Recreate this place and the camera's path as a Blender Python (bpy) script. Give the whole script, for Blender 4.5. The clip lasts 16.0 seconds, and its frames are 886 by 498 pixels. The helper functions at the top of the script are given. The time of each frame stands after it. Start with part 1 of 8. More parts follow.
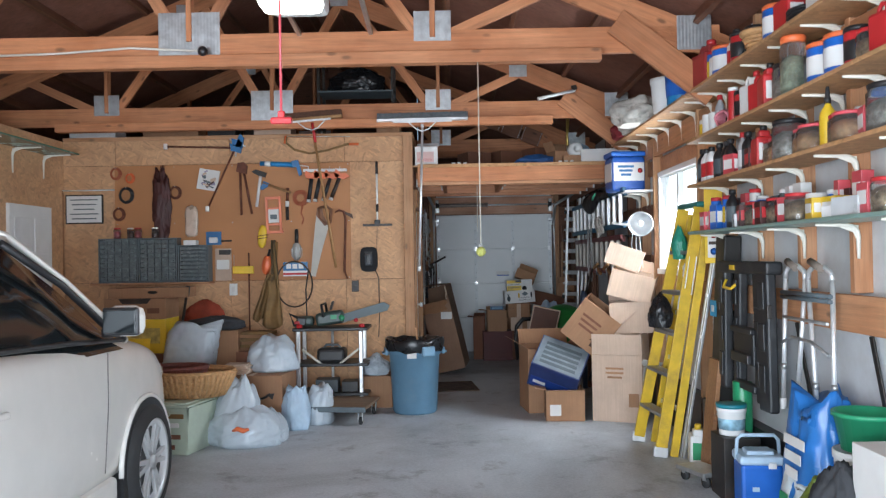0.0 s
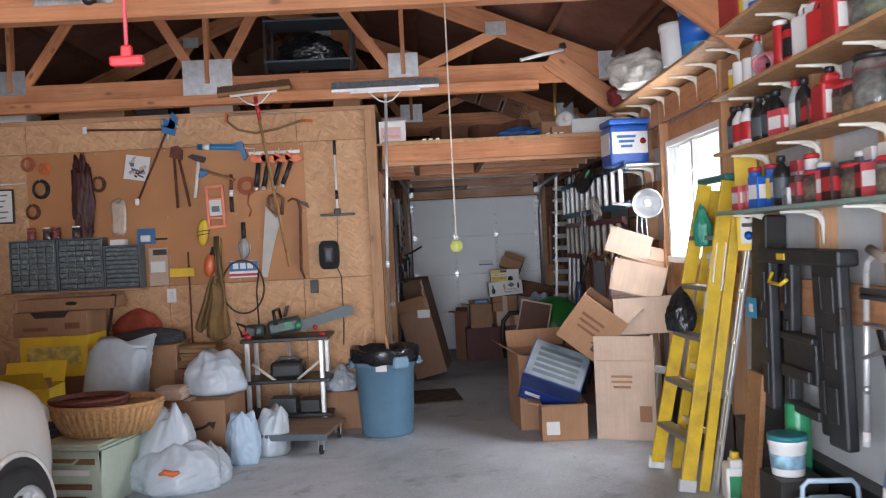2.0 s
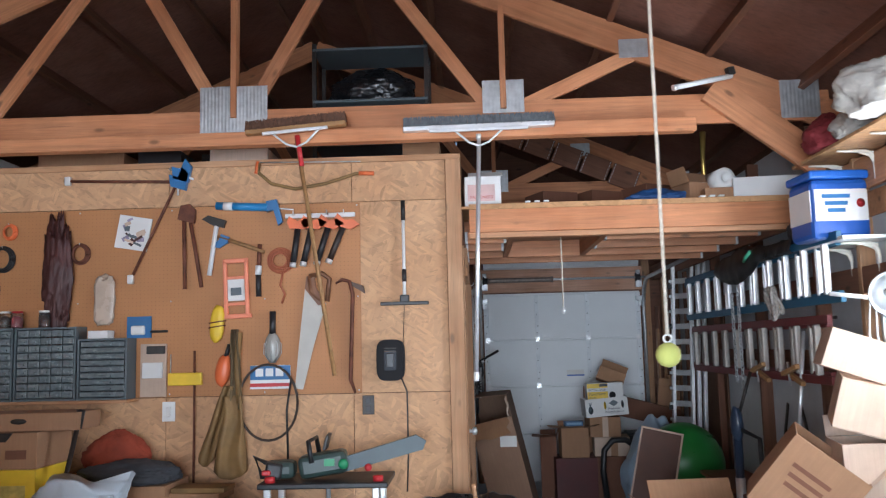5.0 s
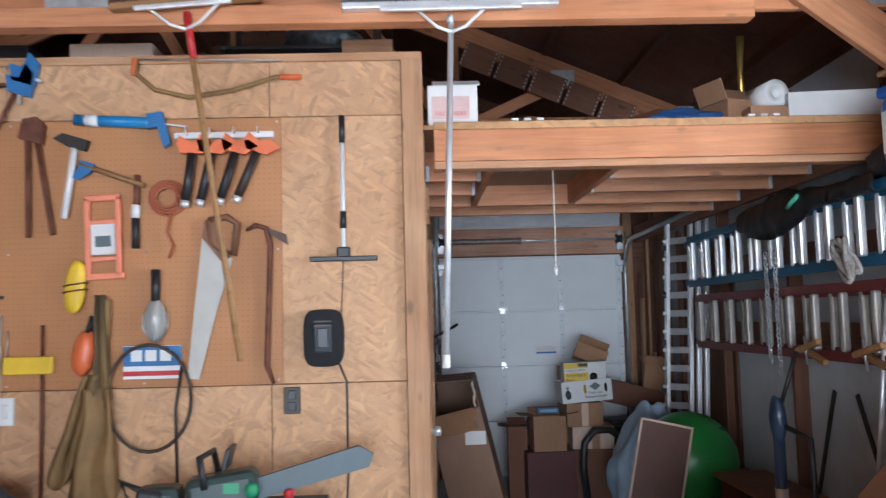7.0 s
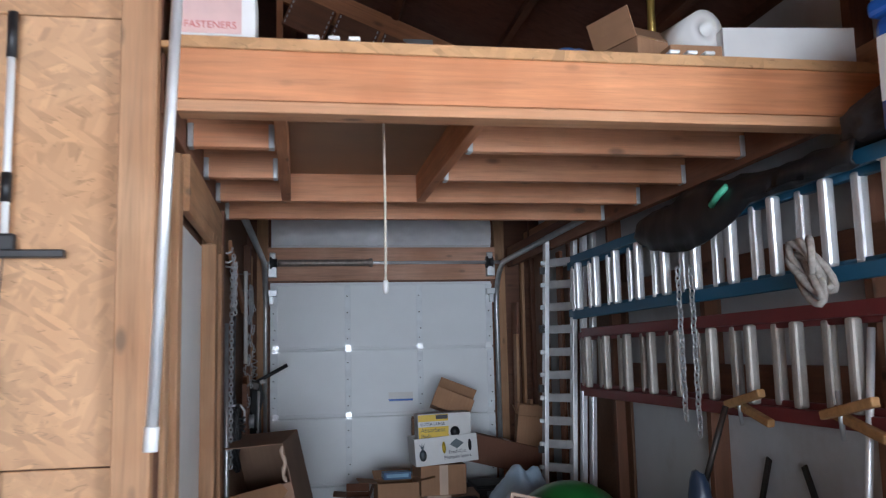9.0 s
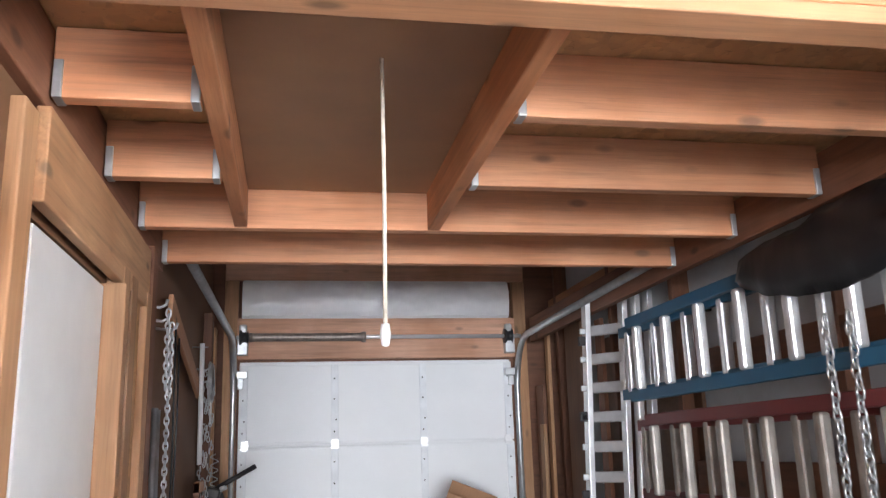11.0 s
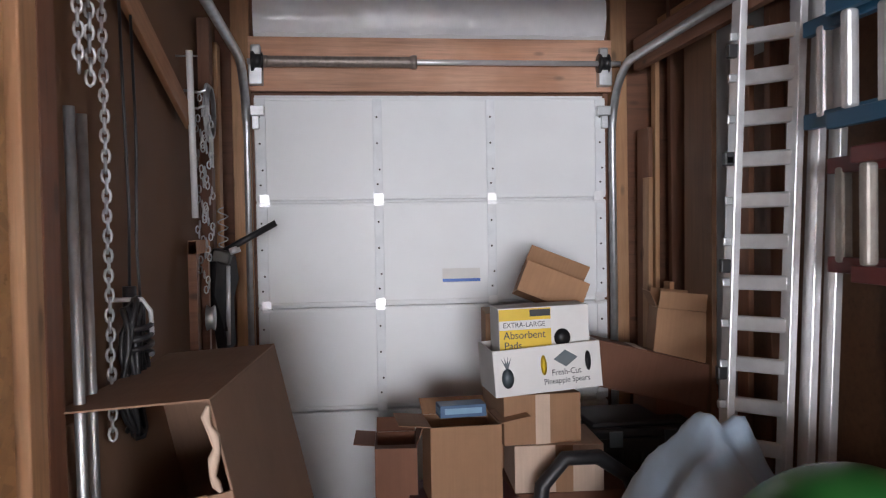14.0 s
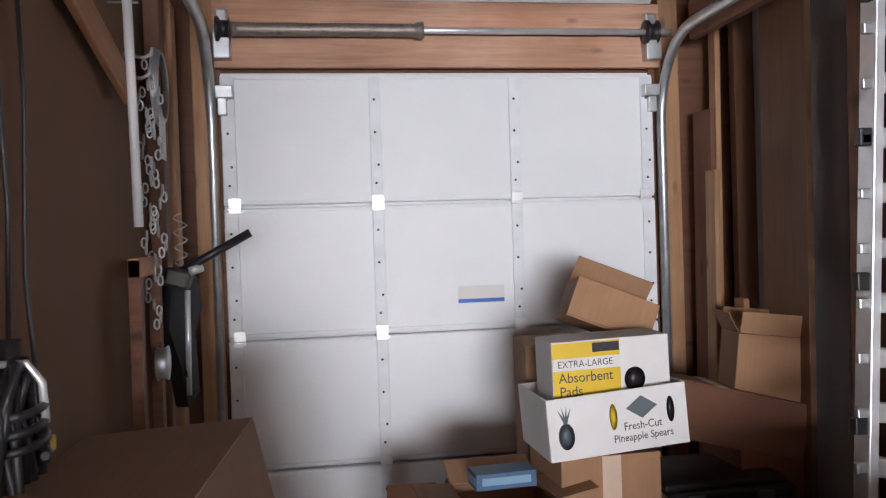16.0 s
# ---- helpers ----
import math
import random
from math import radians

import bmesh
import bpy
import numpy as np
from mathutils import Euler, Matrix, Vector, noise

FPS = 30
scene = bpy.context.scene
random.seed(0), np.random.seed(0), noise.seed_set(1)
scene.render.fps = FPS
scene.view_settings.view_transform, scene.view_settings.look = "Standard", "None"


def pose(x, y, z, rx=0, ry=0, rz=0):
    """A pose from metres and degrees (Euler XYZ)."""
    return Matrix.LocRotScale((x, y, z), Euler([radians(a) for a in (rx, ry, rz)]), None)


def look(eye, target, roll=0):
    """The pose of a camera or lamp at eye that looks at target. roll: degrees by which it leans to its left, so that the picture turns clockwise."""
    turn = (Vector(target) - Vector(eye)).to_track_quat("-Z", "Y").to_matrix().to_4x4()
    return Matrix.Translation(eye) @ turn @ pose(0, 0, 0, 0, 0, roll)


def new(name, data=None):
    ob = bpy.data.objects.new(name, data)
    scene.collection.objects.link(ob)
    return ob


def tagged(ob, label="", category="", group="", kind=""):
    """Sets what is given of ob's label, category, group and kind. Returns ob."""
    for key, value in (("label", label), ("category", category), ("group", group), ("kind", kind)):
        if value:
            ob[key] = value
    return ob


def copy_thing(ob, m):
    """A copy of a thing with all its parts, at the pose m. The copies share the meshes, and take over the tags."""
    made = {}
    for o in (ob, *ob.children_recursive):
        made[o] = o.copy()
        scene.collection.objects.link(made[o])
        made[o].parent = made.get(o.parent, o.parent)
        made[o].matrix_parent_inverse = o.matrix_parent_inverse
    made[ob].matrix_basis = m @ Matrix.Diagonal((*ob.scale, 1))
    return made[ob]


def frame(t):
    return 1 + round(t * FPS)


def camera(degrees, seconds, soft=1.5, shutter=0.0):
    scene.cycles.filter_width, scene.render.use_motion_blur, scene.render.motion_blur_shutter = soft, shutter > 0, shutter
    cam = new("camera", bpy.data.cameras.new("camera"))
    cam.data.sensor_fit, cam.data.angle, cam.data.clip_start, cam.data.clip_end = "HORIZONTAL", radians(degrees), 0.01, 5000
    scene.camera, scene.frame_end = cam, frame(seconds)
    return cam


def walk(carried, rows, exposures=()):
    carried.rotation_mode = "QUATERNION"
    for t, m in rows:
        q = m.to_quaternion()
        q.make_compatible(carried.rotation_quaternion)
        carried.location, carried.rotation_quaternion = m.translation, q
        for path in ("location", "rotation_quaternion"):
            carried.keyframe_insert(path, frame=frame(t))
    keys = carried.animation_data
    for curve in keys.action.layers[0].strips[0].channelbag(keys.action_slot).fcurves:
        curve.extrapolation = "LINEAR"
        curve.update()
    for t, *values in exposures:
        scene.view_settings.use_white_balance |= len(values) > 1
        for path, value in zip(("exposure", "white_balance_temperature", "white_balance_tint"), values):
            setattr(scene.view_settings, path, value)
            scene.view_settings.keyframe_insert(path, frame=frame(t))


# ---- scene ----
cam = camera(55.8, 16.0, soft=1.2, shutter=0.4)
METRES, EYE, TILT, LEAN, TURN = 10.1, 1.5, -1.6, 0.0, 0.5
ROWS = [
    (0.0, 0.0, 0.0, 0.0, 0.04, 2.22, 0.97),
    (0.5, 0.0121, 0.0251, 0.001, 0.01, 0.92, 1.86),
    (1.0, 0.0144, 0.0604, 0.0026, -1.06, 0.49, 2.67),
    (1.5, 0.0091, 0.09, 0.0097, -1.47, 0.84, 2.74),
    (2.0, 0.0098, 0.1229, 0.0098, -1.06, 1.13, 2.9),
    (2.5, 0.0062, 0.1559, 0.01, 0.06, 1.18, 3.07),
    (3.0, -0.0018, 0.1934, 0.0127, 0.52, 1.57, 3.24),
    (3.5, -0.002, 0.2309, 0.0153, 1.35, 4.18, 2.86),
    (6.0, -0.0398, 0.4142, 0.0185, 1.64, 8.53, 1.01),
    (6.5, -0.0387, 0.4518, 0.0198, 1.39, 7.39, 1.08),
    (7.0, -0.037, 0.4915, 0.021, -1.98, 6.36, 1.52),
    (7.5, -0.0289, 0.5304, 0.0228, -4.88, 6.07, 2.04),
    (8.0, -0.0145, 0.5665, 0.0262, -5.75, 7.15, 1.99),
    (8.5, -0.0053, 0.6024, 0.025, -7.84, 8.72, 1.65),
    (9.0, 0.006, 0.6386, 0.0247, -10.19, 8.76, 1.64),
    (9.5, 0.0153, 0.6763, 0.0256, -10.38, 8.89, 1.13),
    (12.0, 0.0214, 0.8017, 0.0304, -10.23, 18.24, 2.65),
    (12.5, 0.0264, 0.823, 0.0282, -9.36, 11.9, 2.17),
    (13.0, 0.0305, 0.8453, 0.0248, -7.27, 1.77, 0.87),
    (13.5, 0.0261, 0.8693, 0.0253, -7.64, 0.91, 1.27),
    (14.0, 0.0261, 0.8921, 0.0238, -7.71, 0.09, 1.21),
    (14.5, 0.032, 0.9161, 0.0252, -7.8, -0.01, 1.27),
    (15.0, 0.0296, 0.9398, 0.0241, -7.76, 0.07, 1.66),
    (15.5, 0.0224, 0.9616, 0.026, -8.08, 0.24, 1.95),
    (16.0, 0.0197, 0.9776, 0.0263, -9.59, 0.65, 2.11),
]
walk(cam, [(t, pose(0, 0, EYE, TILT, LEAN, TURN) @ pose(METRES * x, METRES * y, METRES * z, 90 + pitch, roll, yaw)) for t, x, y, z, yaw, pitch, roll in ROWS],
     exposures=[(0.0, -0.03, 6120, 8), (1.0, 0.0, 6350, 10), (2.0, -0.05, 6450, 15), (3.0, -0.05, 6450, 17), (3.6, 0.02, 6350, 14), (6.0, 0.5, 5850, 10), (9.0, 0.55, 5950, 11), (9.7, 0.85, 6300, 13), (11.8, 1.88, 6700, 15), (12.5, 1.75, 6800, 16), (13.0, 1.4, 6800, 17), (14.5, 1.5, 6800, 18), (16.0, 1.7, 6800, 18)])

# ---- light ----
world = bpy.data.worlds.new("sky")
scene.world = world
world.use_nodes = True
wn = world.node_tree
sky = wn.nodes.new("ShaderNodeTexSky")
sky.sky_type, sky.sun_disc = "NISHITA", False
sky.sun_elevation, sky.sun_rotation = radians(48), radians(120)
wn.links.new(sky.outputs[0], wn.nodes["Background"].inputs[0])
wn.nodes["Background"].inputs[1].default_value = 0.12
sun_data = bpy.data.lights.new("sun", "SUN")
sun_data.energy, sun_data.angle, sun_data.color = 1.2, radians(12), (1.0, 0.95, 0.88)
sun = new("sun", sun_data)
sun.matrix_world = look((20, -12, 26), (0, 0, 0))


def area_lamp(name, eye, target, sx, sy, watts, color):
    d = bpy.data.lights.new(name, "AREA")
    d.shape, d.size, d.size_y, d.energy, d.color = "RECTANGLE", sx, sy, watts, color
    ob = new(name, d)
    ob.matrix_world = look(eye, target)
    return ob


area_lamp("garage_opening_daylight", (-1.2, -1.15, 1.25), (-1.2, 0.0, 0.92), 5.0, 2.2, 600, (0.86, 0.93, 1.0))
area_lamp("window_daylight", (2.0, 7.15, 1.8), (0, 7.15, 1.5), 1.2, 0.9, 60, (0.9, 0.95, 1.0))


# ---- materials ----
def rgb(c):
    return (c[0], c[1], c[2], 1)


class Nodes:
    """Small helper round one node material."""
    def __init__(self, name, rough=0.6, metal=0.0):
        self.m = bpy.data.materials.new(name)
        self.m.use_nodes = True
        self.t = self.m.node_tree
        self.b = self.t.nodes["Principled BSDF"]
        self.b.inputs["Roughness"].default_value = rough
        self.b.inputs["Metallic"].default_value = metal

    def n(self, kind, **kw):
        nd = self.t.nodes.new("ShaderNode" + kind)
        for k, v in kw.items():
            nd.inputs[k.replace("_", " ")].default_value = v
        return nd

    def l(self, a, b):
        self.t.links.new(a, b)

    def coords(self, scale=(1, 1, 1), rot=(0, 0, 0), jitter=True):
        tc = self.n("TexCoord")
        mp = self.n("Mapping")
        mp.inputs["Scale"].default_value = scale
        mp.inputs["Rotation"].default_value = rot
        self.l(tc.outputs["Object"], mp.inputs["Vector"])
        if jitter:
            oi = self.n("ObjectInfo")
            ad = self.n("VectorMath")
            ad.operation = "SCALE"
            ad.inputs[0].default_value = (37.0, 19.0, 23.0)
            self.l(oi.outputs["Random"], ad.inputs["Scale"])
            self.l(ad.outputs[0], mp.inputs["Location"])
        return mp.outputs[0]

    def noise(self, vec, scale, detail=4, rough=0.55, dist=0.0):
        nd = self.n("TexNoise", Scale=scale, Detail=detail, Roughness=rough, Distortion=dist)
        self.l(vec, nd.inputs["Vector"])
        return nd.outputs[0]

    def ramp(self, fac, stops):
        r = self.n("ValToRGB")
        e = r.color_ramp.elements
        e[0].position, e[0].color = stops[0][0], rgb(stops[0][1])
        e[1].position, e[1].color = stops[-1][0], rgb(stops[-1][1])
        for p, c in stops[1:-1]:
            x = e.new(p)
            x.color = rgb(c)
        self.l(fac, r.inputs[0])
        return r.outputs[0]

    def mix(self, fac, a, b, mode="MIX"):
        mx = self.n("Mix")
        mx.data_type, mx.blend_type = "RGBA", mode
        for s, v in ((mx.inputs[0], fac), (mx.inputs[6], a), (mx.inputs[7], b)):
            if isinstance(v, (int, float)):
                s.default_value = v
            elif isinstance(v, tuple):
                s.default_value = rgb(v)
            else:
                self.l(v, s)
        return mx.outputs[2]

    def bump(self, height, strength, dist=0.002):
        bp = self.n("Bump", Strength=strength, Distance=dist)
        self.l(height, bp.inputs["Height"])
        self.l(bp.outputs[0], self.b.inputs["Normal"])

    def base(self, col):
        if isinstance(col, tuple):
            self.b.inputs["Base Color"].default_value = rgb(col)
        else:
            self.l(col, self.b.inputs["Base Color"])
        return self.m


def shade(c, k):
    return tuple(min(1, v * k) for v in c)


def wood(name, c, knots=True, rough=0.65, vary=0.3):
    """Sawn softwood; the grain runs along the piece's own x."""
    g = Nodes(name, rough)
    v = g.coords((0.7, 14, 14))
    streak = g.noise(v, 3.0, 6, 0.6, 0.4)
    col = g.ramp(streak, [(0.28, shade(c, 0.62)), (0.42, shade(c, 0.88)), (0.55, c), (0.75, shade(c, 1.18))])
    v2 = g.coords((1, 1, 1))
    blot = g.noise(v2, 2.5, 3)
    col = g.mix(g.ramp(blot, [(0.35, (0, 0, 0)), (0.7, (1, 1, 1))]), col, g.mix(1.0, col, (0.76, 0.64, 0.54), "MULTIPLY"))
    fine = g.noise(g.coords((2.0, 60, 60)), 4.0, 3, 0.6)
    col = g.mix(g.ramp(fine, [(0.5, (0, 0, 0)), (0.72, (0.55, 0.55, 0.55))]), col, shade(c, 0.66))
    if knots:
        v3 = g.coords((3.4, 8, 8))
        vo = g.n("TexVoronoi", Scale=1.0)
        g.l(v3, vo.inputs["Vector"])
        col = g.mix(g.ramp(vo.outputs["Distance"], [(0.07, (1, 1, 1)), (0.15, (0, 0, 0))]), col, shade(c, 0.4))
    oi = g.n("ObjectInfo")
    tone = g.ramp(oi.outputs["Random"], [(0, (1 - vary, 1 - vary, 1 - vary)), (1, (1, 1, 1))])
    col = g.mix(1.0, col, tone, "MULTIPLY")
    g.bump(streak, 0.25, 0.002)
    return g.base(col)


def osb(name, c, k=1.0):
    """Strand board: short flakes laid in three directions."""
    g = Nodes(name, 0.7)
    cols, hs = [], []
    for i, (a, s) in enumerate(((0.35, 1.0), (-0.6, 1.15), (1.2, 0.9))):
        v0 = g.coords((1, 1, 1), (0.0, a, 0.0))
        mp = g.n("Mapping")
        mp.inputs["Scale"].default_value = (9 * s, 22, 44 * s)
        g.l(v0, mp.inputs["Vector"])
        v = mp.outputs[0]
        wob = g.noise(v, 0.5, 2)
        ad = g.n("VectorMath")
        ad.operation = "ADD"
        g.l(v, ad.inputs[0])
        g.l(wob, ad.inputs[1])
        vo = g.n("TexVoronoi", Scale=1.0, Randomness=1.0)
        g.l(ad.outputs[0], vo.inputs["Vector"])
        cols.append(g.ramp(vo.outputs["Color"], [(0.08, shade(c, 0.76)), (0.3, shade(c, 0.93)), (0.62, shade(c, 1.03)), (0.9, shade(c, 1.17))]))
        hs.append(vo.outputs["Distance"])
    big = g.noise(g.coords((9, 9, 9)), 1.0, 2)
    col = g.mix(g.ramp(big, [(0.42, (0, 0, 0)), (0.5, (1, 1, 1))]), cols[0], cols[1])
    big2 = g.noise(g.coords((7, 11, 8)), 1.3, 2)
    col = g.mix(g.ramp(big2, [(0.52, (0, 0, 0)), (0.58, (1, 1, 1))]), col, cols[2])
    speck = g.noise(g.coords((26, 40, 70)), 1.0, 3, 0.6, 1.2)
    col = g.mix(g.ramp(speck, [(0.63, (0, 0, 0)), (0.7, (0.55, 0.55, 0.55))]), col, shade(c, 0.4))
    stain = g.noise(g.coords((1, 1, 1)), 1.6, 4)
    col = g.mix(g.ramp(stain, [(0.4, (0, 0, 0)), (0.7, (0.6, 0.6, 0.6))]), col, g.mix(1.0, col, (0.8, 0.7, 0.6), "MULTIPLY"))
    g.bump(hs[0], 0.3, 0.003)
    return g.base(col)


def plain(name, c, rough=0.5, metal=0.0, var=0.15, scale=6.0, bump=0.1, dirt=None, fine=60):
    """Paint, plastic, cloth or metal with soft blotches and fine grain."""
    g = Nodes(name, rough, metal)
    v = g.coords()
    a = g.noise(v, scale, 5)
    col = g.ramp(a, [(0.3, shade(c, 1 - var)), (0.7, shade(c, 1 + var * 0.6))])
    if dirt:
        d = g.noise(v, scale * 0.6, 8, 0.7)
        col = g.mix(g.ramp(d, [(0.5, (0, 0, 0)), (0.75, (0.7, 0.7, 0.7))]), col, dirt)
    f = g.noise(v, fine, 4)
    rr = g.n("MapRange", To_Min=max(0.03, rough - 0.12), To_Max=min(1, rough + 0.12))
    g.l(a, rr.inputs[0])
    g.l(rr.outputs[0], g.b.inputs["Roughness"])
    if bump:
        g.bump(f, bump, 0.002)
    return g.base(col)


def cardboard(name, c=(0.37, 0.205, 0.115)):
    g = Nodes(name, 0.8)
    v = g.coords((90, 3, 3))
    flute = g.noise(v, 1.0, 2)
    col = g.ramp(flute, [(0.3, shade(c, 0.93)), (0.7, shade(c, 1.05))])
    bl = g.noise(g.coords(), 5.0, 6, 0.65)
    col = g.mix(g.ramp(bl, [(0.4, (0, 0, 0)), (0.75, (0.8, 0.8, 0.8))]), col, shade(c, 0.78))
    oi = g.n("ObjectInfo")
    col = g.mix(1.0, col, g.ramp(oi.outputs["Random"], [(0, (0.8, 0.78, 0.76)), (1, (1.08, 1.05, 1.0))]), "MULTIPLY")
    g.bump(bl, 0.25, 0.004)
    return g.base(col)


def concrete(name):
    g = Nodes(name, 0.55)
    v = g.coords((1, 1, 1), jitter=False)
    a = g.noise(v, 0.8, 8, 0.65, 0.6)
    col = g.ramp(a, [(0.3, (0.33, 0.352, 0.378)), (0.5, (0.48, 0.512, 0.542)), (0.7, (0.61, 0.642, 0.672))])
    st = g.noise(v, 2.3, 6, 0.7, 0.3)
    col = g.mix(g.ramp(st, [(0.56, (0, 0, 0)), (0.7, (0.7, 0.7, 0.7))]), col, (0.19, 0.19, 0.2))
    f = g.noise(v, 45, 6, 0.7)
    col = g.mix(0.25, col, g.ramp(f, [(0.35, (0.12, 0.12, 0.12)), (0.65, (0.6, 0.6, 0.6))]), "OVERLAY")
    rr = g.n("MapRange", To_Min=0.38, To_Max=0.75)
    g.l(st, rr.inputs[0])
    g.l(rr.outputs[0], g.b.inputs["Roughness"])
    g.bump(f, 0.15, 0.002)
    return g.base(col)


def pegs(name, c):
    """Pegboard: rows of small holes one inch apart."""
    g = Nodes(name, 0.6)
    v = g.coords(jitter=False)
    sp = g.n("SeparateXYZ")
    g.l(v, sp.inputs[0])
    outs = []
    for ax in ("X", "Z"):
        m = g.n("Math")
        m.operation = "PINGPONG"
        m.inputs[1].default_value = 0.0127
        g.l(sp.outputs[ax], m.inputs[0])
        p = g.n("Math")
        p.operation = "POWER"
        p.inputs[1].default_value = 2
        g.l(m.outputs[0], p.inputs[0])
        outs.append(p.outputs[0])
    s = g.n("Math")
    s.operation = "ADD"
    g.l(outs[0], s.inputs[0])
    g.l(outs[1], s.inputs[1])
    r = g.n("Math")
    r.operation = "LESS_THAN"
    r.inputs[1].default_value = 0.0028 ** 2
    g.l(s.outputs[0], r.inputs[0])
    bl = g.noise(v, 2.0, 5)
    col = g.ramp(bl, [(0.3, shade(c, 0.88)), (0.7, shade(c, 1.08))])
    col = g.mix(r.outputs[0], col, shade(c, 0.66))
    return g.base(col)


def glass(name, c=(0.9, 0.95, 0.95), rough=0.05):
    g = Nodes(name, rough)
    g.b.inputs["Transmission Weight"].default_value = 0.95
    g.b.inputs["IOR"].default_value = 1.45
    return g.base(c)


def glow(name, c, power):
    g = Nodes(name, 0.4)
    g.b.inputs["Emission Color"].default_value = rgb(c)
    g.b.inputs["Emission Strength"].default_value = power
    return g.base(c)


FIR = wood("fir_orange", (0.64, 0.275, 0.125))
FIR_PINK = wood("fir_pinkish", (0.86, 0.5, 0.34))
FIR_LOFT = wood("fir_loft", (0.76, 0.37, 0.2))
FIR_PALE = wood("fir_pale", (0.64, 0.33, 0.17))
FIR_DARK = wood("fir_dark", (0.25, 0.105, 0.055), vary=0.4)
PINE = wood("pine_stud", (0.58, 0.33, 0.175))
PLY_BROWN = wood("brown_plywood", (0.2, 0.095, 0.045), knots=False)
OSB = osb("strand_board", (0.57, 0.335, 0.18))
OSB_DARK = osb("strand_board_shelf", (0.5, 0.28, 0.13))
PEG = pegs("pegboard_brown", (0.46, 0.205, 0.078))
HARD = plain("hardboard_brown", (0.18, 0.085, 0.04), 0.8, var=0.12, scale=3)
FLOOR = concrete("garage_concrete")
STILE = plain("white_enamelled_stile", (0.76, 0.79, 0.81), 0.45, 0.0, var=0.1, scale=12)
FELT = wood("dark_roof_boarding", (0.27, 0.12, 0.08), knots=False, rough=0.8)
VINYL = plain("white_insulation_facing", (0.94, 0.94, 0.96), 0.22, var=0.1, scale=5, bump=0.5, fine=9)
WALLWHITE = plain("white_wall_panel", (0.6, 0.62, 0.64), 0.6, var=0.1, scale=2, dirt=(0.4, 0.38, 0.35))
DOORWHITE = plain("garage_door_white", (0.79, 0.81, 0.82), 0.42, var=0.05, scale=2, bump=0.04, fine=300)
ZINC = plain("galvanised_steel", (0.55, 0.57, 0.58), 0.42, 0.85, var=0.2, scale=20)
ALU = plain("aluminium", (0.8, 0.81, 0.82), 0.36, 0.6, var=0.12, scale=14)
GREYCAB = plain("slate_grey_steel", (0.1, 0.125, 0.14), 0.45)
BLACK = plain("black_plastic", (0.018, 0.018, 0.02), 0.42, var=0.3)
DARKMET = plain("dark_steel", (0.06, 0.055, 0.052), 0.5, 0.7, var=0.4, dirt=(0.12, 0.05, 0.025))
RUST = plain("rusty_steel", (0.17, 0.06, 0.035), 0.7, 0.3, var=0.5, scale=14)
WHITE = plain("white_plastic", (0.75, 0.75, 0.74), 0.4, var=0.06)
PAPER = plain("white_paper", (0.72, 0.71, 0.69), 0.8, var=0.06)
BRACKET = plain("cream_bracket_enamel", (0.72, 0.68, 0.6), 0.4, var=0.1)
ORANGE = plain("orange_plastic", (0.75, 0.16, 0.05), 0.4)
RED = plain("red_plastic", (0.5, 0.025, 0.03), 0.38)
REDW = plain("pinkish_red_plastic", (0.6, 0.08, 0.1), 0.38)
YELLOW = plain("yellow_plastic", (0.75, 0.5, 0.03), 0.42)
LADYEL = plain("yellow_fibreglass", (0.66, 0.43, 0.025), 0.45, var=0.2, scale=9, dirt=(0.3, 0.19, 0.05))
BLUE = plain("blue_plastic", (0.02, 0.13, 0.52), 0.38)
CANBLUE = plain("grey_blue_bin_plastic", (0.13, 0.25, 0.36), 0.5, var=0.12, dirt=(0.2, 0.27, 0.32))
GREEN = plain("green_plastic", (0.02, 0.25, 0.1), 0.42)
BALLGREEN = plain("green_rubber", (0.03, 0.22, 0.045), 0.3, var=0.08, bump=0)
TEAL = plain("teal_blue_fibreglass", (0.02, 0.12, 0.22), 0.5)
LADRED = plain("dark_red_fibreglass", (0.16, 0.025, 0.025), 0.5)
CARD = cardboard("cardboard")
# red-brown board; on the passage cartons its darkness stands in for shade
CARD_DARK = cardboard("cardboard_red_brown_and_shade", (0.2, 0.085, 0.05))
# pale board and tape; on the carton heap its paleness is painted window light
CARD_PALE = cardboard("cardboard_pale_and_lit", (0.64, 0.49, 0.39))
BAG = plain("white_bag_film", (0.47, 0.53, 0.585), 0.32, var=0.08, bump=0.6, fine=14)
BAGBLUE = plain("pale_blue_bag_film", (0.42, 0.55, 0.68), 0.4, var=0.12, bump=0.6, fine=12)
BAGBLACK = plain("black_bag_film", (0.015, 0.015, 0.017), 0.28, var=0.2, bump=0.7, fine=18)
WICKER = plain("wicker_straw", (0.5, 0.28, 0.12), 0.65, var=0.3, scale=30)
REDWICK = plain("red_brown_wicker", (0.14, 0.035, 0.025), 0.55, var=0.4, scale=40)
CARWHITE = plain("pearl_white_car_paint", (0.72, 0.7, 0.66), 0.22, var=0.03, bump=0)
RUBBER = plain("tyre_rubber", (0.025, 0.025, 0.026), 0.8, var=0.3)
CARGLASS = Nodes("tinted_car_glass", 0.06).base((0.012, 0.016, 0.018))
PANE = glass("clear_pane")
CLEAR = glass("clear_plastic_jar", (0.85, 0.86, 0.84), 0.15)
ROPE = plain("cotton_rope", (0.62, 0.55, 0.45), 0.85, var=0.25, scale=60)
GRASSY = plain("rough_lawn", (0.09, 0.12, 0.045), 0.9, var=0.4, scale=4)
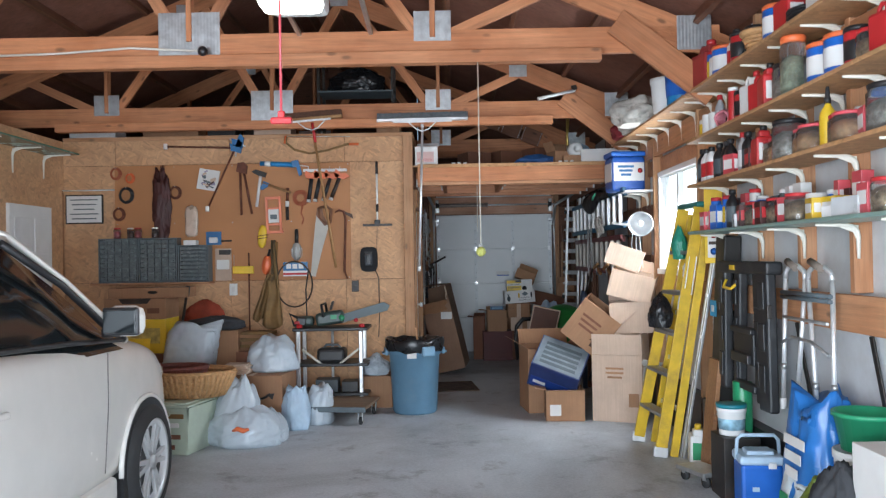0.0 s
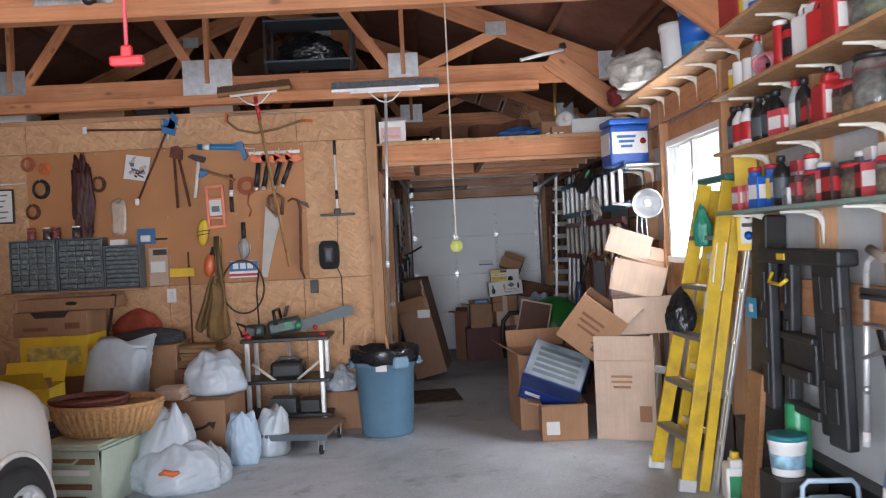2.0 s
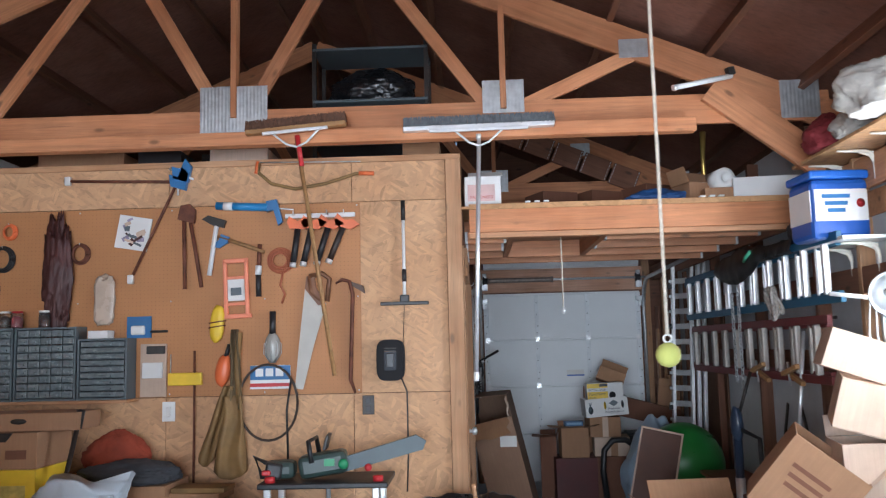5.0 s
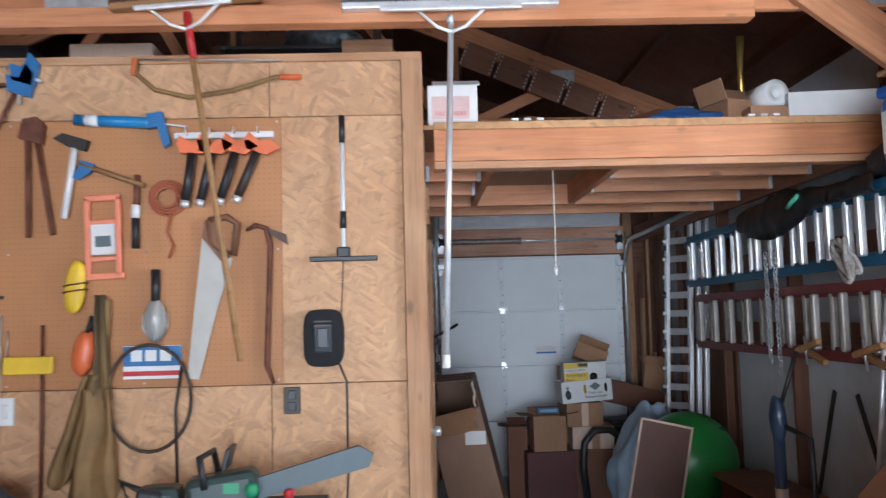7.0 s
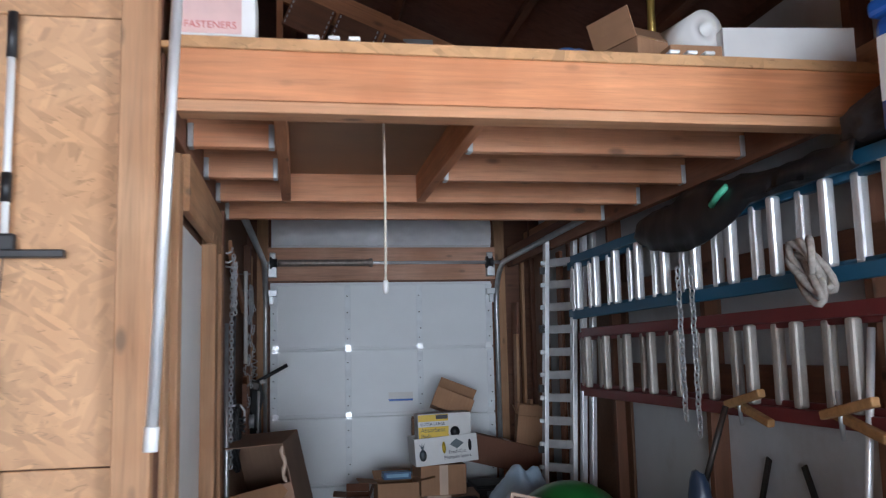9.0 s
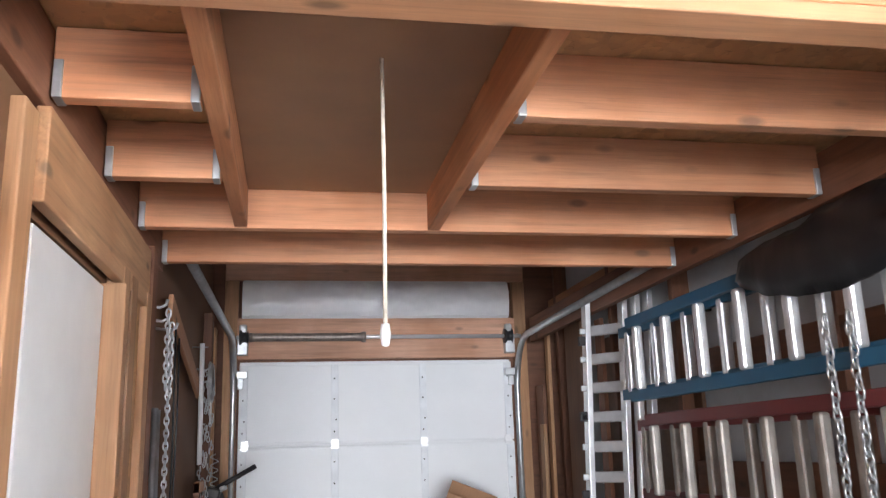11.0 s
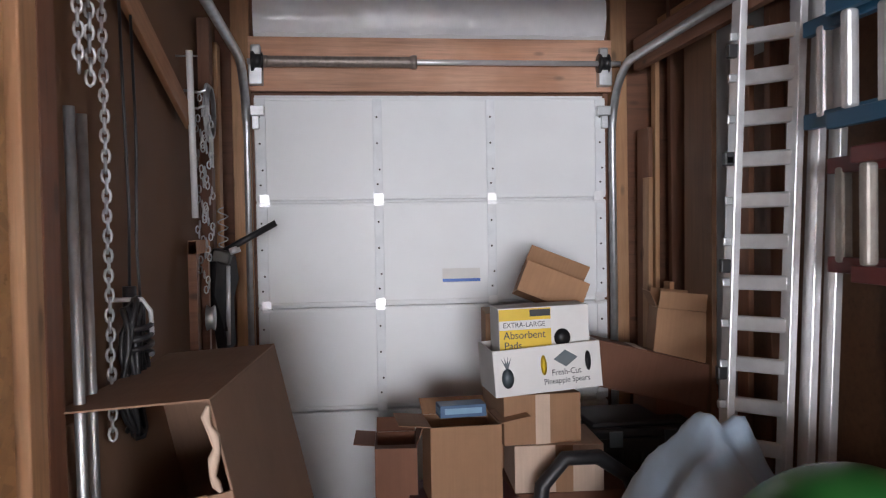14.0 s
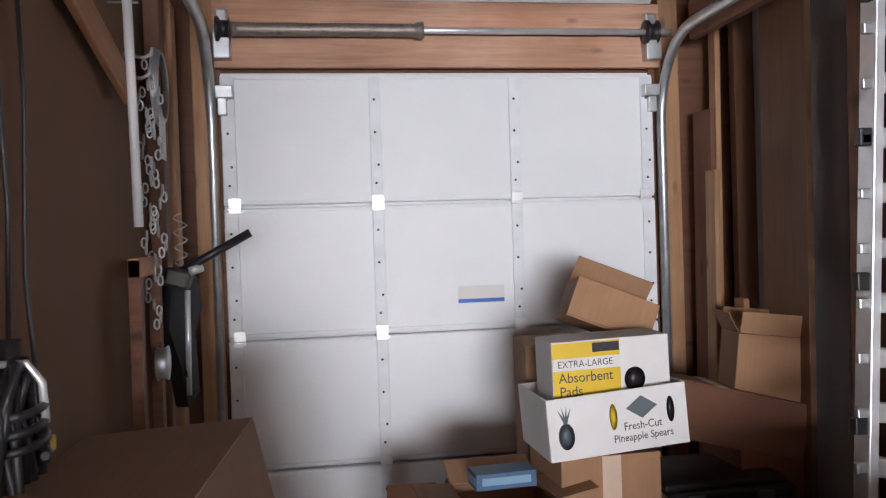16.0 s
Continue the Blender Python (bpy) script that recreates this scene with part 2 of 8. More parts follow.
DRIVE = plain("gravel_drive", (0.3, 0.29, 0.27), 0.85, var=0.3, scale=8)
LAMPGLOW = glow("opener_lens_glow", (1.0, 0.93, 0.8), 6.0)


# ---- builders ----
def bm_box(bm, size, at=(0, 0, 0), rot=(0, 0, 0), bevel=0.0, m=None):
    m = m if m is not None else pose(*at, *rot)
    r = bmesh.ops.create_cube(bm, size=1, matrix=m @ Matrix.Diagonal((*size, 1)))
    if bevel:
        vs = set(r["verts"])
        es = [e for e in bm.edges if e.verts[0] in vs and e.verts[1] in vs]
        bmesh.ops.bevel(bm, geom=es, offset=min(bevel, 0.45 * min(size)), segments=2, affect="EDGES", profile=0.5)
    return bm


def box(size, at=(0, 0, 0), rot=(0, 0, 0), bevel=0.0):
    return bm_box(bmesh.new(), size, at, rot, bevel)


def bm_tube(bm, pts, r, seg=8, caps=True, taper=None):
    """A round tube along a line of points."""
    pts = [Vector(p) for p in pts]
    rings = []
    n = len(pts)
    up = None
    for i, p in enumerate(pts):
        d = (pts[min(i + 1, n - 1)] - pts[max(i - 1, 0)]).normalized()
        if up is None:
            up = Vector((0, 0, 1)) if abs(d.z) < 0.9 else Vector((1, 0, 0))
        s = d.cross(up).normalized()
        up = s.cross(d).normalized()
        rr = r if taper is None else r * taper[i]
        rings.append([bm.verts.new(p + rr * (math.cos(a) * s + math.sin(a) * up)) for a in [2 * math.pi * k / seg for k in range(seg)]])
    for a, b in zip(rings, rings[1:]):
        for k in range(seg):
            f = bm.faces.new((a[k], a[(k + 1) % seg], b[(k + 1) % seg], b[k]))
            f.smooth = True
    if caps:
        bm.faces.new(rings[0][::-1])
        bm.faces.new(rings[-1])
    return bm


def tube(pts, r, seg=8, taper=None):
    return bm_tube(bmesh.new(), pts, r, seg, True, taper)


def bm_lathe(bm, prof, at=(0, 0, 0), seg=20, m=None, sx=1.0, sy=1.0, smooth=True):
    """A turned body: (radius, height) pairs from the bottom up; closed where the radius is 0."""
    m = m if m is not None else pose(*at)
    rings = []
    for r, z in prof:
        if r < 1e-5:
            rings.append([bm.verts.new(m @ Vector((0, 0, z)))])
        else:
            rings.append([bm.verts.new(m @ Vector((r * sx * math.cos(2 * math.pi * k / seg), r * sy * math.sin(2 * math.pi * k / seg), z))) for k in range(seg)])
    for a, b in zip(rings, rings[1:]):
        for k in range(seg):
            j = (k + 1) % seg
            if len(a) == 1 and len(b) == 1:
                continue
            if len(a) == 1:
                f = bm.faces.new((a[0], b[j], b[k]))
            elif len(b) == 1:
                f = bm.faces.new((a[k], a[j], b[0]))
            else:
                f = bm.faces.new((a[k], a[j], b[j], b[k]))
            f.smooth = smooth
    return bm


def lathe(prof, at=(0, 0, 0), seg=20, m=None, sx=1.0, sy=1.0):
    return bm_lathe(bmesh.new(), prof, at, seg, m, sx, sy)


def bm_plate(bm, outline, thick, m=None):
    """A flat shape in local x-z with thickness along y."""
    m = m if m is not None else Matrix.Identity(4)
    a = [bm.verts.new(m @ Vector((x, -thick / 2, z))) for x, z in outline]
    b = [bm.verts.new(m @ Vector((x, thick / 2, z))) for x, z in outline]
    n = len(a)
    bm.faces.new(a)
    bm.faces.new(b[::-1])
    for k in range(n):
        bm.faces.new((a[(k + 1) % n], a[k], b[k], b[(k + 1) % n]))
    return bm


def plate(outline, thick, m=None):
    return bm_plate(bmesh.new(), outline, thick, m)


def mesh_of(name, bm, mat):
    bmesh.ops.recalc_face_normals(bm, faces=bm.faces)
    me = bpy.data.meshes.new(name)
    bm.to_mesh(me)
    bm.free()
    me.materials.append(mat)
    return me


def part(name, bm, mat, parent, label=""):
    ob = new(name, mesh_of(name, bm, mat) if isinstance(bm, bmesh.types.BMesh) else bm)
    ob.parent = parent
    if label:
        ob["label"] = label
    return ob


def thing(name, label, category, at=(0, 0, 0), rot=(0, 0, 0), group=""):
    ob = new(name)
    ob.empty_display_size = 0.05
    ob.matrix_world = pose(*at, *rot)
    return tagged(ob, label, category, group)


def single(name, bm, mat, label, category, at=(0, 0, 0), rot=(0, 0, 0), group=""):
    ob = new(name, mesh_of(name, bm, mat))
    ob.matrix_world = pose(*at, *rot)
    return tagged(ob, label, category, group)


def structure(name, bm, mat, label, category):
    ob = new(name, mesh_of(name, bm, mat))
    return tagged(ob, label, category, kind="structure")


def along(p0, p1, up=(0, 0, 1)):
    """A pose whose x runs from p0 towards p1, at the middle of the two."""
    p0, p1 = Vector(p0), Vector(p1)
    x = (p1 - p0).normalized()
    u = Vector(up)
    if abs(x.dot(u)) > 0.95:
        u = Vector((0, 1, 0))
    y = u.cross(x).normalized()
    z = x.cross(y)
    m = Matrix((x, y, z)).transposed().to_4x4()
    m.translation = (p0 + p1) / 2
    return m, (p1 - p0).length


def beam(name, p0, p1, thick, deep, mat, parent=None, up=(0, 0, 1), bevel=0.004, label=""):
    """A squared timber from p0 to p1; its grain follows its length."""
    m, n = along(p0, p1, up)
    ob = new(name, mesh_of(name, box((n, thick, deep), bevel=bevel), mat))
    if parent:
        ob.parent = parent
        ob.matrix_parent_inverse = parent.matrix_world.inverted()
    ob.matrix_world = m
    if label:
        ob["label"] = label
    return ob


def board(name, size, at, mat, parent=None, rot=(0, 0, 0), bevel=0.003):
    ob = new(name, mesh_of(name, box(size, bevel=bevel), mat))
    if parent:
        ob.parent = parent
    ob.matrix_world = pose(*at, *rot)
    return ob


bpy.context.view_layer.update()

# ---- structure ----
XL, XR = -4.1, 1.95          # main side walls
YF, YB, YD = -1.2, 8.85, 13.36   # front wall, board wall, far overhead door
XP = -0.385                   # passage side of the board wall
ZT = 2.8                    # wall plates

structure("floor", box((9.0, 15.2, 0.12), (-1.6, 6.3, -0.06)), FLOOR, "worn grey concrete slab with stains and scuffs", "floor")
structure("ground", box((400, 400, 0.1), (0, 0, -0.19)), GRASSY, "rough green lawn round the building", "ground")
structure("driveway", box((6, 16, 0.04), (-1.2, -9.3, -0.1)), DRIVE, "pale gravel drive before the garage", "road")

# right-hand wall with its window opening
WY0, WY1, WZ0, WZ1 = 6.52, 7.78, 1.32, 2.26
bm = bmesh.new()
for y0, y1, z0, z1 in ((YF, WY0, 0, 3.0), (WY1, YD + 0.12, 0, 3.0), (WY0, WY1, 0, WZ0), (WY0, WY1, WZ1, 3.0)):
    bm_box(bm, (0.05, y1 - y0, z1 - z0), (XR + 0.075, (y0 + y1) / 2, (z0 + z1) / 2))
structure("wall_east", bm, WALLWHITE, "white panelled wall between bare wooden studs", "wall")
wall_e = bpy.data.objects["wall_east"]
# studs past y 8.6 take the darker fir, passage shade put into colour
for y in (0.4, 1.6, 2.8, 4.0, 4.6, 5.2, 5.85, 6.45, 7.85, 8.35, 9.0, 10.2, 11.4, 12.2, 13.2):
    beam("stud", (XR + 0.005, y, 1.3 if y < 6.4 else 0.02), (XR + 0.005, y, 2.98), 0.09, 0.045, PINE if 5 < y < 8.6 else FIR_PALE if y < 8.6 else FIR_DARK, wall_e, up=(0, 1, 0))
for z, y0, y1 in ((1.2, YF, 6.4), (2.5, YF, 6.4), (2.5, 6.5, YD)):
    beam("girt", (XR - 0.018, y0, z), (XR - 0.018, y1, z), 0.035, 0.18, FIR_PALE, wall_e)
# sheet added to darken the wall behind the upright ladder
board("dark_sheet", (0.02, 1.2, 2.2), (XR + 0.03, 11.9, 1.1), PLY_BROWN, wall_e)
# these girts are darkened like the passage studs, shade put into colour
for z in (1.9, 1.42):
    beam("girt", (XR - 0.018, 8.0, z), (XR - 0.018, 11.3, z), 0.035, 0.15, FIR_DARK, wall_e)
beam("footing_band", (XR + 0.01, YF, 0.2), (XR + 0.01, YD, 0.2), 0.1, 0.4, BLACK, wall_e)
for z0, z1, y0, y1 in ((WZ1, 2.41, 5.9, 8.83), (WZ0 - 0.2, WZ0, WY0 - 0.3, WY1 + 0.4), (2.6, 2.98, 5.9, 8.83)):
    board("wall_board", (0.02, y1 - y0, z1 - z0 - 0.006), (XR + 0.036, (y0 + y1) / 2, (z0 + z1) / 2), FIR_PALE, wall_e)
win = thing("window_1", "white vinyl sliding window with bright daylight behind", "window", (XR + 0.03, (WY0 + WY1) / 2, (WZ0 + WZ1) / 2))
win["kind"] = "structure"
w, h = WY1 - WY0, WZ1 - WZ0
for nm, size, at in (("window_frame", (0.09, w, 0.05), (0, 0, h / 2 - 0.025)), ("window_sill", (0.11, w, 0.05), (-0.01, 0, -h / 2 + 0.025)),
                     ("window_frame", (0.09, 0.05, h - 0.1), (0, w / 2 - 0.025, 0)), ("window_frame", (0.09, 0.05, h - 0.1), (0, -w / 2 + 0.025, 0)),
                     ("meeting_rail", (0.05, 0.045, h - 0.1), (0.01, 0.08, 0))):
    part(nm, box(size, at, bevel=0.006), WHITE, win)
for y in (-w / 4, w / 4 + 0.03):
    p = part("pane", box((0.005, w / 2 - 0.07, h - 0.1), (0.01, y, 0)), PANE, win)
    p.visible_shadow = False

bk = structure("backdrop", box((0.1, 90, 16), (9.0, 42.0, 5.0)), glow("hazy_daylight", (0.93, 0.96, 1.0), 3.2), "pale hazy daylight beyond the window", "backdrop")

# left-hand wall, front wall with the open overhead door behind the walk
structure("wall_west", box((0.12, YB - YF + 0.2, ZT), (XL - 0.06, (YB + YF) / 2, ZT / 2)), OSB, "strand board side wall with a shelf", "wall")
bm = bmesh.new()
bm_box(bm, (0.5, 0.14, 3.0), (XL + 0.15, YF - 0.07, 1.5))
bm_box(bm, (0.45, 0.14, 3.0), (XR - 0.1, YF - 0.07, 1.5))
bm_box(bm, (7.2, 0.14, 1.9), (-1.7, YF - 0.07, 3.3))
structure("wall_front", bm, WALLWHITE, "front wall round the open vehicle door", "wall")

# board wall at the back of the bay: sheets with open joints
wall_n = structure("wall_back", box((XP - XL, 0.09, ZT), ((XP + XL) / 2, YB + 0.07, ZT / 2)), FIR_DARK, "strand board wall hung with tools", "wall")
for z0, z1 in ((0.02, 1.2915), (1.295, 2.5365), (2.5395, ZT)):
    x = XP - 0.1
    for wd in (0.62, 1.22, 1.22, 0.6):
        board("strand_sheet", (wd - 0.003, 0.02, z1 - z0), (x - wd / 2, YB + 0.012, (z0 + z1) / 2), OSB, wall_n)
        x -= wd
beam("corner_stud", (XP - 0.049, YB, 0.01), (XP - 0.049, YB, ZT), 0.1, 0.06, PINE, wall_n, up=(0, 1, 0))
beam("top_plate", (XL, YB + 0.06, ZT + 0.02), (XP, YB + 0.06, ZT + 0.02), 0.14, 0.04, PINE, wall_n)
peg = thing("pegboard", "brown pegboard sheet screwed to the strand board", "pegboard", (-2.3, YB - 0.004, 1.915))
part("sheet", box((2.5, 0.006, 1.235)), PEG, peg)
for x in (-1.23, -0.62, 0.0, 0.62, 1.23):
    for z in (-0.6, 0.0, 0.6):
        part("screw", lathe([(0, 0), (0.006, 0), (0.004, 0.002), (0, 0.002)], m=pose(x, -0.0025, z, 90, 0, 0), seg=8), ZINC, peg)

# passage: its west wall with a doorway, the far wall with the overhead door
DY0, DY1, DZ = 9.42, 10.12, 2.06
bm = bmesh.new()
for y0, y1, z0, z1 in ((YB + 0.12, DY0, 0, ZT), (DY1, YD, 0, ZT), (DY0, DY1, DZ, ZT)):
    bm_box(bm, (0.1, y1 - y0, z1 - z0), (XP - 0.07, (y0 + y1) / 2, (z0 + z1) / 2))
wall_p = structure("wall_passage", bm, HARD, "brown hardboard wall of the storage passage", "wall")
board("strand_strip", (0.012, 0.16, 2.3), (XP + 0.002, 10.465, 1.15), OSB_DARK, wall_p)
beam("dark_stud", (XP + 0.005, 10.7, 0.01), (XP + 0.005, 10.7, 2.3), 0.05, 0.1, FIR_DARK, wall_p, up=(0, 1, 0))
for y in (9.05, 9.3, 10.2, 10.33, 10.6):
    beam("stud", (XP + 0.005 - (0.022 if y < 10 else 0), y, 0.01), (XP + 0.005 - (0.022 if y < 10 else 0), y, 2.25 if y < 9.4 else DZ + 0.06), 0.05, 0.09, PINE, wall_p, up=(0, 1, 0))
beam("door_header", (XP + 0.012, 9.35, 2.17), (XP + 0.012, 10.6, 2.17), 0.03, 0.2, PINE, wall_p)
beam("jamb", (XP + 0.0, DY1 - 0.0, 0), (XP + 0.0, DY1 - 0.0, DZ), 0.09, 0.024, PINE, wall_p, up=(0, 1, 0))
d2 = thing("door_2", "white painted door closed in a pale wooden frame", "door", (XP - 0.035, (DY0 + DY1) / 2, 0))
part("slab", box((0.04, DY1 - DY0 - 0.03, DZ - 0.02), (0, 0, DZ / 2), bevel=0.003), WHITE, d2)
part("door_handle", lathe([(0.0, 0), (0.03, 0.005), (0.012, 0.02), (0.012, 0.04), (0.028, 0.05), (0.024, 0.075), (0, 0.08)], m=pose(0.02, -0.3, 0.98, 0, 90, 0)), ALU, d2)
DX0, DX1, DTOP = -0.22, 1.62, 2.18
bm = bmesh.new()
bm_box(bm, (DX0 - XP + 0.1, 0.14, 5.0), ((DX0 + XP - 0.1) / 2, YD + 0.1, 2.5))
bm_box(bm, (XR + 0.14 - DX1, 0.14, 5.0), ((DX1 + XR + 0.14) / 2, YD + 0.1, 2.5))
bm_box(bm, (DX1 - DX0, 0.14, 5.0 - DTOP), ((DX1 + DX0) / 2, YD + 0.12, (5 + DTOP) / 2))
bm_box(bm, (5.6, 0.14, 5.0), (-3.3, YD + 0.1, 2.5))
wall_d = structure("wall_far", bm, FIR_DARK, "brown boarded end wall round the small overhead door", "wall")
for z0, z1 in ((2.19, 2.325), (2.33, 2.465)):
    beam("header_board", (DX0 - 0.02, YD - 0.01, (z0 + z1) / 2), (DX1 + 0.03, YD - 0.01, (z0 + z1) / 2), 0.04, z1 - z0, FIR_PINK, wall_d)
beam("upper_header", (DX0 - 0.1, YD - 0.03, 2.8), (DX1 + 0.1, YD - 0.03, 2.8), 0.05, 0.16, FIR_PINK, wall_d)
for x in (DX0 - 0.06, DX1 + 0.07):
    beam("door_post", (x, YD + 0.0, 0), (x, YD + 0.0, 2.9), 0.05, 0.09, PINE, wall_d, up=(1, 0, 0))
DW_ = DX1 - DX0 - 0.02
bat = thing("insulation_batt", "white vinyl-faced insulation over the door header", "insulation", ((DX0 + DX1) / 2, YD, 2.59))
bm = bmesh.new()
nx, nz = 60, 10
grid = [[bm.verts.new((-DW_ / 2 + DW_ * i / nx, -0.03 - 0.045 * math.sin(math.pi * j / nz) ** 0.6 + 0.012 * noise.noise(Vector((i * 0.35, j * 0.5, 2))) + 0.006 * noise.noise(Vector((i * 1.1, j * 0.9, 7))), -0.125 + 0.25 * j / nz)) for j in range(nz + 1)] for i in range(nx + 1)]
for i in range(nx):
    for j in range(nz):
        bm.faces.new((grid[i][j], grid[i + 1][j], grid[i + 1][j + 1], grid[i][j + 1])).smooth = True
part("facing", bm, VINYL, bat)
part("core", box((DW_, 0.06, 0.24), (0, 0.03, 0)), VINYL, bat)
for z in (-0.118, 0.118):
    part("stapled_flange", box((DW_ - 0.01, 0.004, 0.022), (0, -0.042, z)), WHITE, bat)

# overhead door of four sections
gd = thing("overhead_door", "white insulated sectional overhead door seen from inside", "garage door", ((DX0 + DX1) / 2, YD + 0.02, 0))
gd["kind"] = "structure"
SH = (DTOP - 0.02) / 4
DW = DX1 - DX0
for i in range(4):
    sec = part("section", box((DW, 0.035, SH - 0.012), (0, 0, 0.01 + SH * (i + 0.5)), bevel=0.004), DOORWHITE, gd)
    for x in (-DW / 2 + 0.03, -DW / 6 + 0.01, DW / 6 - 0.01, DW / 2 - 0.03):
        wd = 0.055 if abs(x) > 0.5 else 0.048
        st = part("stile", box((wd, 0.012, SH - 0.03), (x, -0.022, 0.01 + SH * (i + 0.5)), bevel=0.003), STILE, sec)
        hb = bmesh.new()
        for q in (0.16, 0.3, 0.55, 0.8):
            bm_lathe(hb, [(0, 0), (0.0055, 0), (0.0055, 0.003), (0, 0.003)], m=pose(x + 0.008 * (1 if q == 0.3 else -0.4), -0.028, 0.01 + SH * (i + q), 90, 0, 0), seg=6)
        part("bolt_heads", hb, DARKMET, sec)
    for z in (0.016, SH - 0.016):
        part("rail", box((DW - 0.12, 0.008, 0.014), (0, -0.02, 0.01 + SH * i + z), bevel=0.002), DOORWHITE, sec)
    if i:
        for x in (-DW / 2 + 0.045, -DW / 6 + 0.01, DW / 6 - 0.01, DW / 2 - 0.045):
            hg = part("hinge", bm_box(box((0.05, 0.006, 0.062), (x, -0.032, 0.01 + SH * i + 0.006), bevel=0.002), (0.056, 0.014, 0.012), (x, -0.036, 0.01 + SH * i - 0.01), bevel=0.003), ALU, sec)
for s in (-1, 1):
    x = s * (DW / 2 + 0.035)
    pts = [(x, -0.03, 0.02), (x, -0.03, 1.95)] + [(x, -0.03 - 0.33 * (1 - math.cos(a)), 1.95 + 0.36 * math.sin(a)) for a in [math.pi / 2 * k / 8 for k in range(1, 9)]] + [(x + s * 0.04, -2.3, 2.36)]
    part("track", tube(pts, 0.022, 8), ZINC, gd)
    part("roller_bracket", bm_box(box((0.07, 0.05, 0.05), (s * (DW / 2 - 0.02), -0.05, DTOP - 0.09), bevel=0.004), (0.035, 0.03, 0.1), (s * (DW / 2 - 0.01), -0.04, DTOP - 0.13), bevel=0.003), ZINC, gd)
    part("end_plate", bm_box(box((0.07, 0.09, 0.11), (s * (DW / 2 - 0.02), -0.06, 2.27), bevel=0.006), (0.05, 0.06, 0.12), (s * (DW / 2 - 0.02), -0.05, 2.36), bevel=0.01), ZINC, gd)
part("torsion_bar", tube([(-DW / 2 - 0.02, -0.1, 2.33), (DW / 2 + 0.06, -0.1, 2.33)], 0.014, 10), ALU, gd)
part("spring", bm_lathe(bmesh.new(), [(0, 0), (0.03, 0.0), (0.03, 0.02)] + [(0.026 + 0.003 * (k % 2), 0.02 + 0.0095 * k) for k in range(76)] + [(0.036, 0.745), (0.036, 0.765), (0.0, 0.765)], m=pose(-DW / 2 + 0.06, -0.1, 2.33, 0, 90, 0), seg=14), plain("oily_spring_steel", (0.3, 0.25, 0.22), 0.5, 0.6, var=0.3, scale=30), gd)
for x in (-DW / 2 + 0.03, DW / 2 - 0.03):
    part("drum", lathe([(0, 0), (0.05, 0), (0.05, 0.012), (0.035, 0.02), (0.035, 0.05), (0.05, 0.055), (0, 0.06)], m=pose(x - 0.03, -0.1, 2.33, 0, 90, 0)), BLACK, gd)
part("weather_skin", box((DW + 0.04, 0.01, DTOP), (0, 0.03, DTOP / 2)), DOORWHITE, gd)
part("sticker", box((0.2, 0.002, 0.075), (0.13, -0.021, 1.235)), PAPER, gd, "white maker's sticker with a blue foot")
part("sticker_band", box((0.2, 0.002, 0.016), (0.13, -0.023, 1.21)), BLUE, gd)

# roof: trusses, purlins and felt
XA, ZA, SL = -1.8, 4.58, 0.417
XH, ZH = 1.92, ZA - (1.92 + 1.8) * 0.417


def roof_z(x):
    return ZA - abs(x - XA) * SL


def truss(y):
    t = thing("roof_truss", "orange fir roof truss with galvanised nail plates", "truss", (0, y, 0), group="roof trusses")

    def b(nm, p0, p1, deep, thick=0.04, dy=0.0, mat=FIR):
        m, n = along((p0[0], dy, p0[1]), (p1[0], dy, p1[1]))
        ob = new(nm, mesh_of(nm, box((n, thick, deep), bevel=0.004), mat))
        ob.parent = t
        ob.matrix_local = m
        return ob
    b("bottom_chord", (-5.5, 3.0), (1.9, 3.0), 0.185)
    b("stiffener", (-4.0, 2.885), (1.06, 2.885), 0.085, 0.09, -0.066, FIR)
    b("top_chord", (1.95, roof_z(1.95) - 0.1), (XA, ZA - 0.1), 0.185)
    b("top_chord", (-5.55, roof_z(-5.55) - 0.1), (XA, ZA - 0.1), 0.185)
    for x, ends in ((-0.1, (-0.92, -0.1, 0.72)), (-1.8, (-2.5, -1.8, -1.1)), (-3.5, (-4.3, -3.5, -2.68))):
        for e in ends:
            b("web", (x + (e - x) * 0.1, 3.04), (e, roof_z(e) - 0.16), 0.085, 0.038, 0.002)
        wd = 0.43 if x == -1.8 else 0.26
        part("nail_plate", ribbed(wd, 0.31 if x == -1.8 else 0.21), ZINC, t).matrix_local = pose(x, -0.026, 3.09 if x == -1.8 else 3.12)
        part("nail_plate", ribbed(0.18, 0.12), ZINC, t).matrix_local = pose(ends[2], -0.026, roof_z(ends[2]) - 0.13)
    part("nail_plate", ribbed(0.24, 0.24), ZINC, t).matrix_local = pose(1.72, -0.026, 3.04)
    b("knee_brace", (1.17, 3.12), (1.84, 2.6), 0.19, 0.04, -0.05)
    return t


def ribbed(w, h):
    """A pressed steel plate with fine upright ribs."""
    n = max(6, int(w / 0.022)) * 2
    bm = bmesh.new()
    lo = [bm.verts.new((-w / 2 + w * k / n, -0.0008 if k % 2 else 0.0, -h / 2)) for k in range(n + 1)]
    hi = [bm.verts.new((v.co.x, v.co.y, h / 2)) for v in lo]
    for k in range(n):
        bm.faces.new((lo[k], lo[k + 1], hi[k + 1], hi[k]))
    return bm


